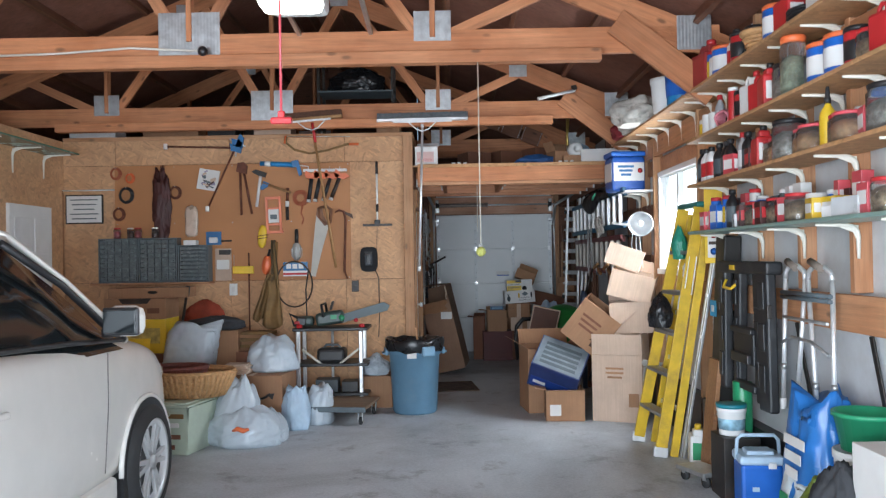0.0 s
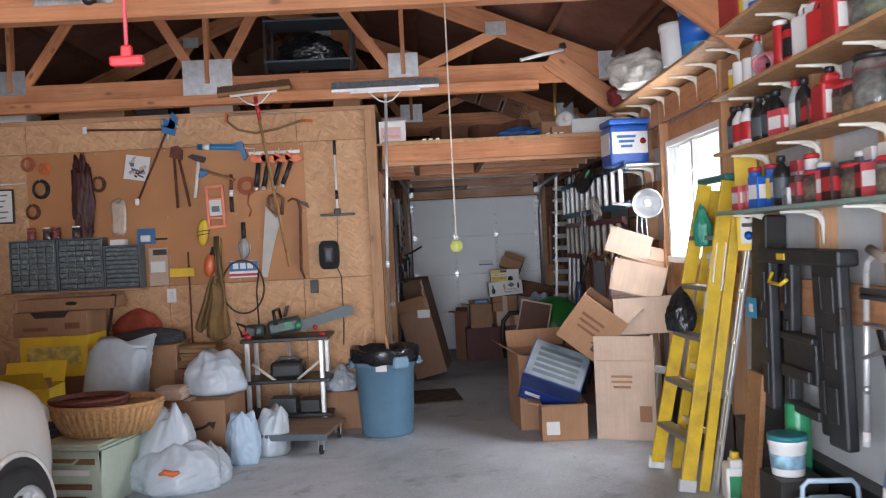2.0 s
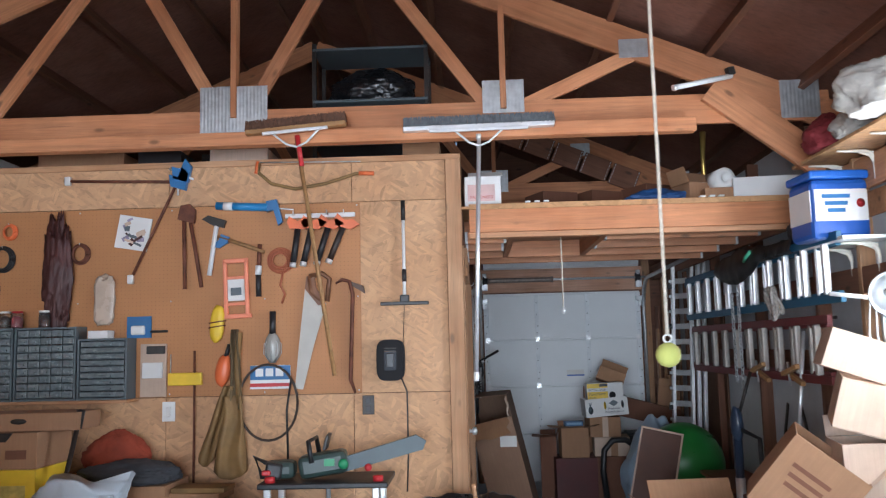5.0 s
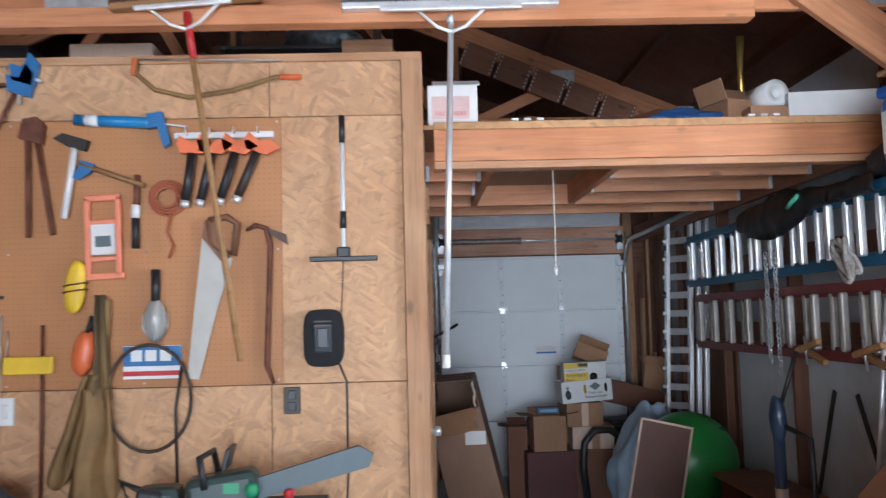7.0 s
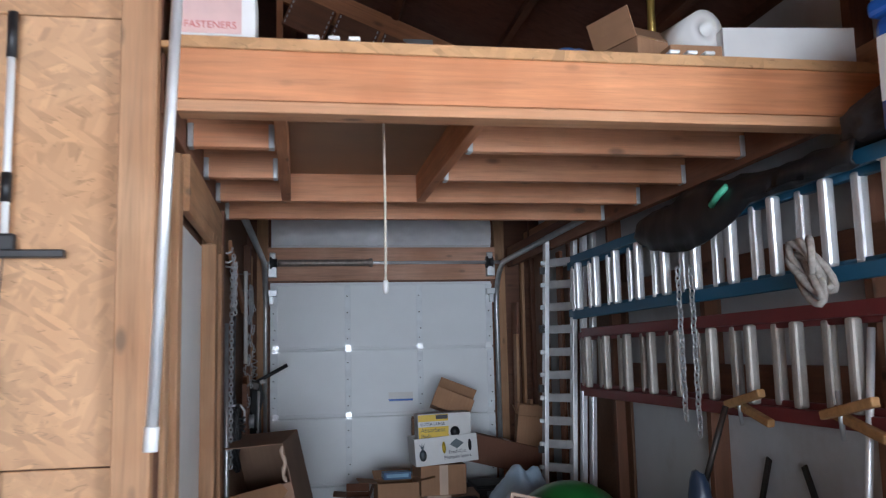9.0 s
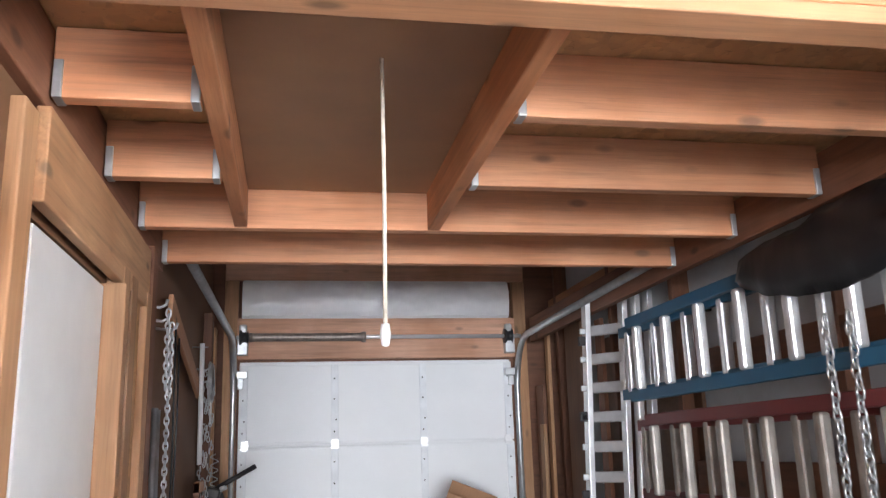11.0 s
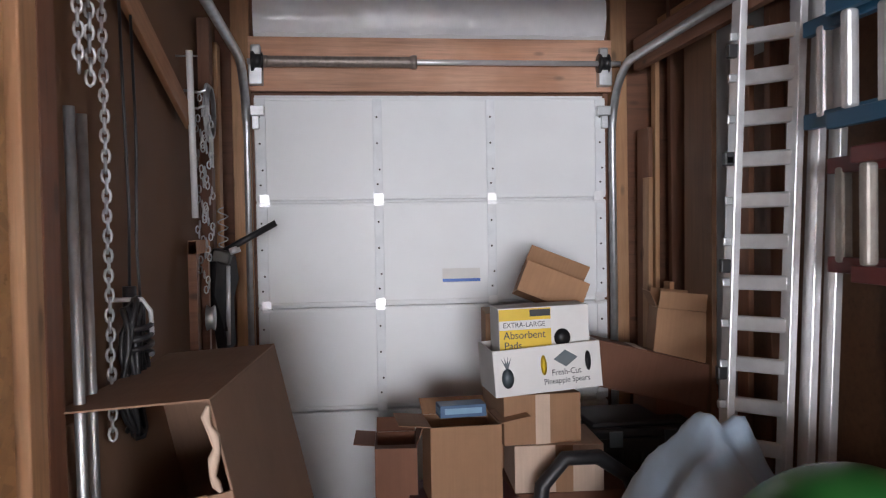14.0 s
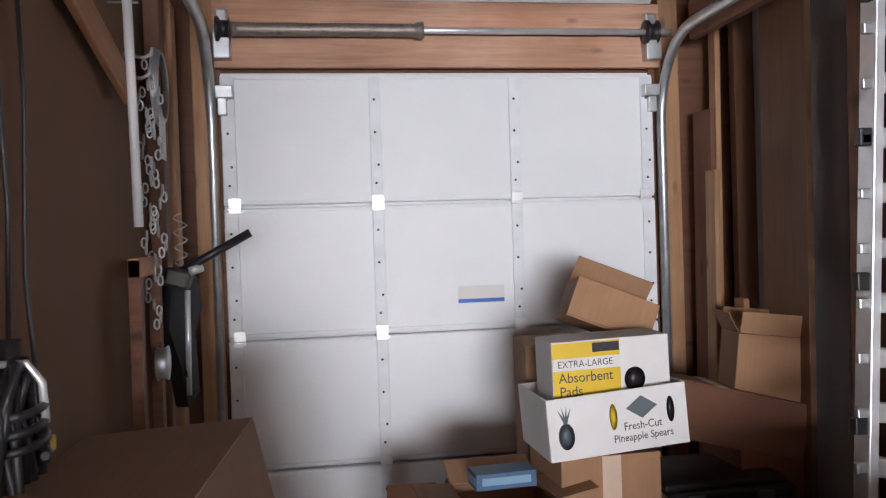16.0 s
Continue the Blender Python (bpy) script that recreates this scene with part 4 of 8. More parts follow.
glove = tool("tool_roll", "dark maroon leather roll hung by a strap", "tool roll", -3.04, 2.1)
part("body", blob((0.17, 0.07, 0.62), 4, 0.3, 3.2, False, 5, 0.12), MAROON, glove).location = (0, -0.04, -0.02)
part("strap", rod((0, -0.01, 0.28), (0, -0.01, 0.36), 0.008), MAROON, glove)
for x, z, r, mt in ((-3.53, 2.45, 0.055, CORDRED), (-3.38, 2.4, 0.045, ORANGE), (-3.42, 2.22, 0.075, BLACK), (-2.9, 2.24, 0.06, RUST), (-3.5, 2.02, 0.06, RUST)):
    t = tool("coil", "small coil of cord on a pegboard hook", "coil", x, z, group="hung coils")
    for k in range(3):
        part("loop", tube([(r * (1 - 0.12 * k) * math.cos(a), -0.012 - 0.009 * k, r * (1.1 - 0.1 * k) * math.sin(a)) for a in [2 * math.pi * i / 18 for i in range(19)]], 0.008, 6), mt, t)
    part("hook", tube([(0, 0.004, r), (0, -0.03, r), (0, -0.035, r + 0.012)], 0.003, 6), ZINC, t)

pk = tool("hardware_packet", "white printed packet of hardware hung askew", "packet", -2.55, 2.37, 10)
part("card", box((0.22, 0.012, 0.22), (0, -0.01, 0), bevel=0.003), PAPER, pk)
prn = random.Random(8)
MAUVE = plain("mauve_grey_print", (0.3, 0.26, 0.36), 0.6, var=0.4, scale=30)
for k in range(16):
    part("printed_patch", box((prn.uniform(0.02, 0.07), 0.002, prn.uniform(0.012, 0.035)), (prn.uniform(-0.075, 0.075), -0.0175 - 0.0003 * k, prn.uniform(-0.085, 0.085)), (0, prn.uniform(-40, 40), 0)), (MAUVE, GREYCAB, CARD_PALE, MAROON)[k % 4], pk)
cb = tool("clear_packet", "crumpled clear plastic packet on a hook", "packet", -2.73, 1.93)
part("film", blob((0.15, 0.025, 0.3), 9, 0.1, 3, False, 4, 0.08, 0, 0.45), plain("cloudy_film", (0.5, 0.4, 0.32), 0.25, var=0.2), cb).location = (0, -0.02, 0)
bp = tool("blister_pack", "blue and white blister pack on a hook", "packet", -2.5, 1.75)
part("card", box((0.16, 0.01, 0.14), (0, -0.01, 0)), TOOLBLUE, bp)
part("blister", box((0.09, 0.03, 0.06), (0, -0.03, -0.02), bevel=0.01), WHITE, bp)
part("pin", rod((0.08, -0.02, -0.03), (0.19, -0.02, -0.03), 0.008), BLACK, bp)

# bar clamps
def bar_clamp(p, q, label):
    t = thing("bar_clamp", label, "clamp", (p[0], YW - 0.02, p[1]), (0, 0, 0), "bar clamps")
    dx, dz = q[0] - p[0], q[1] - p[1]
    part("bar", rod((0, 0, 0), (dx, 0, dz), 0.01), RUST, t)
    n = Vector((-dz, 0, dx)).normalized()
    c = Vector((dx, 0, dz)) * 0.06
    part("jaw", bm_plate(bmesh.new(), [(-0.05, -0.03), (0.05, -0.06), (0.07, 0.05), (0.03, 0.1), (0.0, 0.03), (-0.06, 0.05)], 0.035, Matrix.Translation(c)), TOOLBLUE, t, "blue cast jaw")
    part("screw", rod(c + n * -0.09, c + n * 0.09, 0.008), ALU, t)
    part("end_jaw", box((0.04, 0.03, 0.06), (dx * 0.97, 0, dz * 0.97), bevel=0.006), ALU, t)
    return t


bar_clamp((-2.2, 2.7), (-3.02, 2.73), "blue bar clamp with a long rusty bar on hooks")
bar_clamp((-2.21, 2.8), (-2.57, 2.04), "blue bar clamp hung aslant by its jaw")

bc = tool("bolt_cutter", "rust-red bolt cutter with two long handles", "cutter", -2.19, 2.45)
part("head", bm_plate(bmesh.new(), [(-0.06, 0.0), (0.05, -0.03), (0.06, 0.06), (0.02, 0.1), (-0.04, 0.09)], 0.03, Matrix.Translation((0, -0.02, 0))), RUST, bc)
part("handle", rod((-0.02, -0.02, 0), (-0.01, -0.02, -0.46), 0.013), RUST, bc)
part("handle", rod((0.02, -0.02, 0), (0.1, -0.02, -0.45), 0.013), RUST, bc)
hm = tool("claw_hammer", "claw hammer with a pale grip hung head up", "hammer", -1.99, 2.4, 8)
part("head", bm_plate(bmesh.new(), [(-0.1, 0.03), (-0.03, 0.0), (0.05, -0.01), (0.06, 0.04), (0.0, 0.05), (-0.06, 0.06)], 0.03, Matrix.Translation((0, -0.03, 0))), DARKMET, hm)
part("handle", rod((0, -0.03, 0), (0, -0.03, -0.33), 0.016), WHITE, hm, "pale grip")
ax = tool("hatchet", "hatchet with a blue painted blade on a hook", "hatchet", -1.9, 2.3, -70)
part("head", bm_plate(bmesh.new(), [(-0.07, 0.05), (-0.02, 0.01), (0.02, 0.01), (0.02, 0.07), (-0.02, 0.07), (-0.08, 0.11)], 0.022, Matrix.Translation((0, -0.025, 0))), TOOLBLUE, ax)
part("handle", rod((0, -0.025, 0.08), (0, -0.025, -0.24), 0.013), WOODH, ax)
cg = tool("caulking_gun", "bright blue caulking gun hung level", "caulking gun", -1.78, 2.51)
part("barrel", rod((-0.21, -0.035, 0.02), (0.13, -0.035, 0.0), 0.026, 12), plain("bright_blue_enamel", (0.02, 0.2, 0.45), 0.35), cg)
part("label_wrap", rod((-0.16, -0.035, 0.017), (-0.1, -0.035, 0.013), 0.028, 12), WHITE, cg)
part("grip", bm_plate(bmesh.new(), [(0.12, 0.04), (0.19, 0.05), (0.23, -0.1), (0.2, -0.12), (0.17, -0.02), (0.12, -0.03)], 0.03, Matrix.Translation((0, -0.035, 0))), TOOLBLUE, cg)
part("rod", rod((0.13, -0.035, 0), (0.3, -0.035, -0.02), 0.005), ALU, cg)
ms = tool("tool_rack", "white slotted rack holding orange-handled saws", "tool rack", -1.31, 2.45)
part("rail", box((0.46, 0.02, 0.03), (0, -0.012, 0), bevel=0.004), WHITE, ms)
for k in range(4):
    part("hook", tube([(-0.17 + 0.11 * k, -0.02, 0.01), (-0.17 + 0.11 * k, -0.05, 0.0), (-0.17 + 0.11 * k, -0.05, 0.03)], 0.004, 6), ALU, ms)
for k, x in enumerate((-1.45, -1.36, -1.25, -1.15)):
    t = tool("jab_saw", "short saw with an orange handle hung handle up", "saw", x, 2.38, 3 + 5 * k, "orange-handled saws")
    part("handle", bm_plate(bmesh.new(), [(-0.05, -0.02), (0.05, -0.02), (0.1, 0.03), (0.05, 0.05), (0.0, 0.03), (-0.06, 0.06), (-0.07, 0.02)], 0.026, Matrix.Translation((0, -0.045, 0))), ORANGE, t)
    part("grip", rod((0, -0.045, -0.02), (-0.02, -0.045, -0.26), 0.02, 10), BLACK if k != 3 else DARKMET, t)
    part("ferrule", rod((-0.019, -0.045, -0.24), (-0.021, -0.045, -0.27), 0.022, 10), ALU, t)
of = tool("sanding_frame", "salmon orange plastic frame tool in its packet", "tool", -1.86, 1.985, -2)
bm = bmesh.new()
for s in (-1, 1):
    bm_box(bm, (0.025, 0.03, 0.37), (s * 0.07, -0.02, 0), bevel=0.006)
    bm_box(bm, (0.19 if s < 0 else 0.165, 0.03, 0.03), (0, -0.02, s * 0.18), bevel=0.006)
bm_box(bm, (0.14, 0.02, 0.02), (0, -0.018, 0.07), bevel=0.004)
bm_box(bm, (0.14, 0.02, 0.02), (0, -0.018, -0.1), bevel=0.004)
part("frame", bm, PINKOR, of)
part("card", box((0.11, 0.01, 0.14), (0, -0.02, -0.01)), PAPER, of, "white printed card")
part("print_block", box((0.07, 0.002, 0.05), (0, -0.027, -0.02)), GREYCAB, of)
kn = tool("pruning_knife", "slim knife with a black and white sheath", "knife", -1.715, 2.1, 3)
part("sheath", rod((0, -0.02, -0.02), (0.01, -0.02, -0.17), 0.018), BLACK, kn)
part("grip", rod((0, -0.02, 0.17), (0, -0.02, 0.02), 0.015), RUST, kn)
part("band", rod((0, -0.02, 0.03), (0, -0.02, -0.03), 0.021), WHITE, kn)
cc = tool("cord_coil", "red-brown extension cord coiled on a hook", "cord", -1.57, 2.16)
for k in range(4):
    r = 0.085 - 0.012 * k
    part("loop", tube([(r * math.cos(a), -0.015 - 0.008 * k, r * 0.95 * math.sin(a)) for a in [2 * math.pi * i / 20 for i in range(21)]], 0.006, 6), CORDRED, cc)
part("tail", tube([(0.02, -0.03, -0.07), (0.0, -0.03, -0.16), (0.03, -0.03, -0.22), (0.01, -0.03, -0.28)], 0.007, 6), CORDRED, cc)
hs = tool("hand_saw", "hand saw with a pale blade and brown handle", "saw", -1.37, 1.95, 1)
part("blade", plate([(-0.038, 0.047), (0.098, -0.075), (0.023, -0.34), (-0.045, -0.625), (-0.097, -0.617), (-0.07, -0.285)], 0.003, Matrix.Translation((0, -0.02, 0))), BLADE, hs)
part("handle", bm_plate(tube([(-0.013 + 0.0, -0.02, 0.1), (0.071, -0.02, 0.118), (0.118, -0.02, 0.083), (0.103, -0.02, -0.06), (0.06, -0.02, -0.05), (0.0, -0.02, 0.0), (-0.013, -0.02, 0.1)], 0.017, 8), [(-0.03, 0.1), (0.02, 0.11), (0.03, 0.03), (0.09, -0.07), (0.05, -0.09), (-0.04, 0.02)], 0.024, Matrix.Translation((0, -0.02, 0))), plain("dark_saw_handle", (0.2, 0.085, 0.04), 0.55, var=0.3), hs)
cr = tool("wrecking_bar", "dark steel wrecking bar with a hooked claw", "crowbar", -1.12, 1.98)
part("shank", tube([(-0.09, -0.02, 0.02), (-0.05, -0.02, 0.045), (0.0, -0.02, 0.03), (0.02, -0.02, -0.05), (0.0, -0.02, -0.6), (0.03, -0.02, -0.68)], 0.013, 8, [0.5, 0.9, 1, 1, 1, 0.6]), RUST, cr)
part("claw", bm_plate(bmesh.new(), [(0.01, 0.03), (0.09, 0.0), (0.1, -0.05), (0.02, 0.0)], 0.025, Matrix.Translation((0, -0.02, 0))), DARKMET, cr)
br = tool("work_lamp", "caged work lamp with a black handle hung down", "work lamp", -1.62, 1.68)
part("handle", rod((0, -0.03, 0.15), (0, -0.03, -0.02), 0.02, 10), BLACK, br)
part("bulb", blob((0.1, 0.08, 0.16), 3, 0.08, 2, False, 3, 0.02), plain("grey_translucent_plastic", (0.35, 0.34, 0.31), 0.25), br).location = (0, -0.03, -0.08)
for k in range(8):
    a = 2 * math.pi * k / 8
    part("cage_wire", tube([(0.02 * math.cos(a), -0.03 + 0.02 * math.sin(a), -0.01), (0.056 * math.cos(a), -0.03 + 0.045 * math.sin(a), -0.06), (0.058 * math.cos(a), -0.03 + 0.046 * math.sin(a), -0.12), (0.015 * math.cos(a), -0.03 + 0.015 * math.sin(a), -0.18)], 0.0025, 5), ZINC, br)
sg = tool("tin_sign", "small blue, white and red tool-maker's sign", "sign", -1.64, 1.41)
part("panel", box((0.26, 0.006, 0.15), (0, -0.006, 0)), WHITE, sg)
part("blue_field", box((0.26, 0.002, 0.09), (0, -0.011, 0.028)), TOOLBLUE, sg)
part("red_band", box((0.26, 0.002, 0.022), (0, -0.011, -0.05)), RED, sg)
for k in range(3):
    part("white_mark", box((0.05, 0.002, 0.05), (-0.07 + 0.065 * k, -0.013, 0.03)), WHITE, sg)
ho = tool("hose_loop", "black rubber hose hung in one loop", "hose", -1.65, 1.3)
part("loop", tube([(0.19 * math.cos(a), -0.03 - 0.01 * math.sin(a), -0.05 + 0.24 * math.sin(a)) for a in [2 * math.pi * i / 28 for i in range(29)]], 0.008, 8), plain("brown_black_rubber", (0.05, 0.032, 0.022), 0.55), ho)
part("tail", tube([(0.15, -0.03, 0.1), (0.12, -0.03, -0.1), (0.13, -0.03, -0.5)], 0.007, 6), BLACK, ho)
gl = tool("leather_chaps", "olive leather aprons hung from a hook", "apron", -1.87, 1.3)
part("strap", tube([(0.03, -0.02, 0.4), (0.02, -0.03, 0.2), (0.04, -0.04, -0.05)], 0.022, 8), LEATHER, gl)


def hung_cloth(x0, x1, x2, x3, top, low, seed, depth):
    """A hanging cloth panel from (x0..x1) at the top to (x2..x3) at the foot, with folds."""
    bm = bmesh.new()
    nu, nv = 18, 22
    rows = []
    for j in range(nv + 1):
        q = j / nv
        row = []
        for i in range(nu + 1):
            u = i / nu
            x = (x0 + (x1 - x0) * u) * (1 - q) + (x2 + (x3 - x2) * u) * q
            z = top + (low - top) * q - 0.05 * math.sin(math.pi * u) * q * q + 0.012 * noise.noise(Vector((u * 4, seed, 3))) * q
            y = depth - 0.022 * math.sin(u * 9 + 2.5 * noise.noise(Vector((q * 2, u * 2, seed)))) - 0.025 * math.sin(math.pi * u) * (0.4 + q)
            row.append(bm.verts.new((x, y, z)))
        rows.append(row)
    for a, b in zip(rows, rows[1:]):
        for i in range(nu):
            bm.faces.new((a[i], a[i + 1], b[i + 1], b[i])).smooth = True
    return bm


DARKOLIVE = plain("dark_olive_canvas", (0.11, 0.075, 0.035), 0.8, var=0.35)
for nm, bm_, mt in (("waist_strap", hung_cloth(-0.02, 0.03, -0.03, 0.06, 0.42, -0.05, 3, -0.03), DARKOLIVE), ("apron_side", hung_cloth(-0.06, 0.0, -0.22, -0.12, 0.06, -0.39, 5, -0.035), LEATHER), ("apron_pouch", hung_cloth(-0.06, 0.06, -0.12, 0.1, 0.0, -0.47, 7, -0.06), LEATHER)):
    cl = part(nm, bm_, mt, gl)
    md = cl.modifiers.new("thick", "SOLIDIFY")
    md.thickness = 0.006
rb = tool("chalk_reel", "orange bottle-shaped chalk reel on a cord", "reel", -1.94, 1.46, 10)
part("body", blob((0.1, 0.06, 0.17), 2, 0.05, 2, False, 3, 0.02), ORANGE, rb).location = (0, -0.03, 0)
part("neck", rod((0, -0.03, 0.08), (0.01, -0.03, 0.17), 0.014), BLACK, rb)
yt = tool("tape_pouch", "yellow moulded string reel on a hook", "reel", -1.98, 1.76, 5)
part("body", blob((0.105, 0.06, 0.23), 6, 0.1, 1.6, False, 4, 0.03, 0.0, 0.75), YELLOW, yt).location = (0, -0.03, 0)
for z in (-0.02, 0.01):
    part("band", tube([(0.053 * math.cos(a), -0.03 + 0.033 * math.sin(a), z + 0.012 * math.cos(a)) for a in [2 * math.pi * i / 16 for i in range(17)]], 0.004, 5), RUST, yt)
yp = tool("yellow_pad", "yellow plastic level hung by thin rods", "level", -2.19, 1.41)
part("body", box((0.22, 0.03, 0.08), (0, -0.02, 0), bevel=0.006), YELLOW, yp)
part("hanger", rod((-0.1, -0.01, 0.04), (-0.1, -0.01, 0.16), 0.004), ZINC, yp)
part("rod", rod((0.06, -0.02, 0.18), (0.06, -0.02, -0.75), 0.008), RUST, yp)
cp_ = tool("wall_pocket", "pale wall pocket with papers and a dark top", "pocket", -2.4, 1.47)
part("board", box((0.17, 0.02, 0.34), (0, -0.012, 0), bevel=0.003), CARD_PALE, cp_)
part("pocket", box((0.13, 0.02, 0.1), (0, -0.03, 0.0), bevel=0.003), PAPER, cp_)
part("clip", box((0.12, 0.02, 0.05), (0.02, -0.03, 0.13), bevel=0.004), DARKMET, cp_)
sw = tool("light_switch", "white switch plate on the strand board", "switch", -2.3, 1.205)
part("plate", box((0.085, 0.008, 0.125), (0, -0.006, 0), bevel=0.003), WHITE, sw)
part("rocker", box((0.03, 0.01, 0.06), (0, -0.012, 0), bevel=0.003), PAPER, sw)
ol = tool("power_outlet", "dark outlet plate on the strand board", "outlet", -1.01, 1.22)
part("plate", box((0.075, 0.008, 0.12), (0, -0.006, 0), bevel=0.003), DARKMET, ol)
for s in (-1, 1):
    part("socket", box((0.036, 0.006, 0.04), (0, -0.011, s * 0.026), bevel=0.006), BLACK, ol)
sq = tool("window_squeegee", "long-handled squeegee with black grip and blade", "squeegee", -0.765, 2.2)
part("grip", rod((0, -0.02, 0.33), (0, -0.02, 0.2), 0.014), BLACK, sq)
part("pole", rod((0, -0.02, 0.2), (0, -0.02, -0.3), 0.011), WHITE, sq)
part("joint", rod((0, -0.02, -0.12), (0, -0.02, -0.2), 0.015), BLACK, sq)
part("blade", bm_box(box((0.31, 0.03, 0.022), (0, -0.025, -0.34), bevel=0.004), (0.06, 0.03, 0.05), (0, -0.022, -0.31), bevel=0.008), BLACK, sq)
ch = tool("battery_charger", "black wall-hung battery charger with grey face", "charger", -0.86, 1.5)
oval = [(math.copysign(abs(math.cos(a)) ** 0.5, math.cos(a)), math.copysign(abs(math.sin(a)) ** 0.5, math.sin(a))) for a in [2 * math.pi * k / 32 for k in range(32)]]
part("case", bm_plate(plate([(0.09 * u, 0.13 * v) for u, v in oval], 0.05, Matrix.Translation((0, -0.026, 0))), [(0.078 * u, 0.115 * v) for u, v in oval], 0.03, Matrix.Translation((0, -0.05, 0))), plain("matte_black_plastic", (0.012, 0.012, 0.014), 0.85, var=0.3), ch)
for z in (0.075, 0.055):
    part("vent", box((0.08, 0.004, 0.008), (0, -0.072, z)), DARKMET, ch)
part("face", box((0.08, 0.02, 0.13), (0, -0.062, 0.0), bevel=0.008), plain("charcoal_plastic", (0.05, 0.055, 0.065), 0.8), ch)
part("slot", box((0.05, 0.012, 0.09), (0, -0.068, 0), bevel=0.004), BLACK, ch)
part("cord", tube([(0.06, -0.03, -0.1), (0.1, -0.02, -0.2), (0.1, -0.015, -0.6), (0.09, -0.02, -0.82)], 0.005, 6), BLACK, ch)
part("cord", tube([(0.08, -0.02, 0.1), (0.1, -0.012, 0.5), (0.09, -0.012, 0.8)], 0.002, 5), BLACK, ch)
bw = tool("bow_saw", "old bow saw of bent wood with red tips", "saw", -1.37, 2.75)
part("bow", tube([(-0.34, -0.02, 0.06), (-0.35, -0.02, 0.0), (-0.26, -0.02, -0.08), (-0.1, -0.02, -0.12), (0.1, -0.02, -0.09), (0.3, -0.02, -0.03), (0.4, -0.02, -0.03)], 0.011, 8), LEATHER, bw)
part("wire", rod((-0.35, -0.02, 0.065), (0.33, -0.02, 0.05), 0.004), ZINC, bw)
part("tip", rod((-0.35, -0.02, 0.07), (-0.36, -0.02, -0.01), 0.014), ORANGE, bw)
part("tip", rod((0.32, -0.02, -0.028), (0.42, -0.02, -0.032), 0.014), ORANGE, bw)


# push brooms stood bristles up against the truss
def broom(label, xh, w, zh, foot, pole_mat, bristle, brace, y, tilt, fr):
    t = thing("push_broom", label, "broom", (xh, y, zh), (0, tilt, 0), "push brooms")
    part("block", box((w, 0.06, 0.03), (0, 0, 0), bevel=0.006), WOODH if bristle is not GREYBR else ALU, t)
    b = bmesh.new()
    for k in range(int(w / 0.006)):
        x = -w / 2 + 0.006 + 0.006 * k
        for y in (-0.024, -0.008, 0.008, 0.024):
            bm_box(b, (0.005, 0.006, 0.055 + 0.012 * random.random()), (x, y, 0.04), (random.uniform(-14, 14), random.uniform(-16, 16), 0))
    part("bristles", b, bristle, t)
    p1 = Vector((foot[0] - xh, 0, foot[1] - zh))
    part("pole", tube([(0, 0, -0.06), tuple(p1)], 0.013, 8), pole_mat, t)
    part("ferrule", tube([tuple(p1 * 0.03), tuple(p1 * fr)], 0.016, 8), brace, t)
    if pole_mat is not WOODH:
        part("pole_end", tube([tuple(p1 * 0.97), tuple(p1 * 1.005)], 0.016, 8), WHITE, t)
    for s in (-1, 1):
        part("brace", tube([(s * 0.16, -0.02, -0.01), (s * 0.06, -0.02, -0.1), (0, -0.01, -0.12)], 0.007, 6), WHITE, t)
    part("rail", box((w * 0.65, 0.02, 0.02), (0, -0.04, -0.025), bevel=0.004), ALU, t)
    return t


GREYBR = plain("dark_grey_bristle", (0.13, 0.14, 0.15), 0.85, var=0.4, scale=40)
BROWNBR = plain("brown_bristle", (0.13, 0.06, 0.035), 0.85, var=0.4, scale=40)
broom("push broom with brown bristles and a yellow wooden pole", -1.38, 0.62, 2.93, (-1.26, 1.41), WOODH, BROWNBR, RED, 8.42, -4, 0.16)
broom("wide push broom with grey bristles and an aluminium pole", -0.26, 0.92, 2.9, (-0.33, 1.38), ALU, GREYBR, ALU, 8.42, -0.5, 0.05)

# stores above the board wall
structure("loft_deck", box((XP - XL, 2.3, 0.03), ((XP + XL) / 2, YB + 1.3, ZT + 0.05)), OSB_DARK, "strand board deck above the side room", "floor")
rk = thing("metal_rack", "dark green metal rack holding a black bundle", "rack", (-1.05, 9.7, ZT + 0.066))
for x in (-0.42, 0.42):
    for y in (-0.2, 0.2):
        part("post", box((0.03, 0.03, 1.0), (x, y, 0.5)), DARKMET, rk)
for z in (0.22, 0.55, 0.95):
    part("shelf", box((0.86, 0.44, 0.02), (0, 0, z), bevel=0.003), GREYCAB, rk)
sack("bundle", "black bundled cover on the metal rack", "bundle", (0.6, 0.36, 0.28), (-1.05, 9.7, ZT + 0.066 + 0.562), BAGBLACK, 21, pinch=0.1)
sack("bundle", "grey tarpaulin folded on the metal rack", "bundle", (0.4, 0.3, 0.2), (-0.95, 9.7, ZT + 0.066 + 0.232), GREYCAB, 23, pinch=0.1)
for x, w, m, lb in ((-3.85, 0.5, PAPER, "flat white carton above the board wall"), (-3.0, 0.6, CARD, "brown carton above the board wall"), (-2.45, 0.3, BLACK, "black case above the board wall"), (-1.9, 0.4, CARD_PALE, "pale carton above the board wall"), (-0.65, 0.25, PINE, "offcut of pale timber on the wall plate")):
    pack(lb, (w, 0.3, 0.09), (x, 9.15, ZT + 0.066), m, name="carton", cat="box")
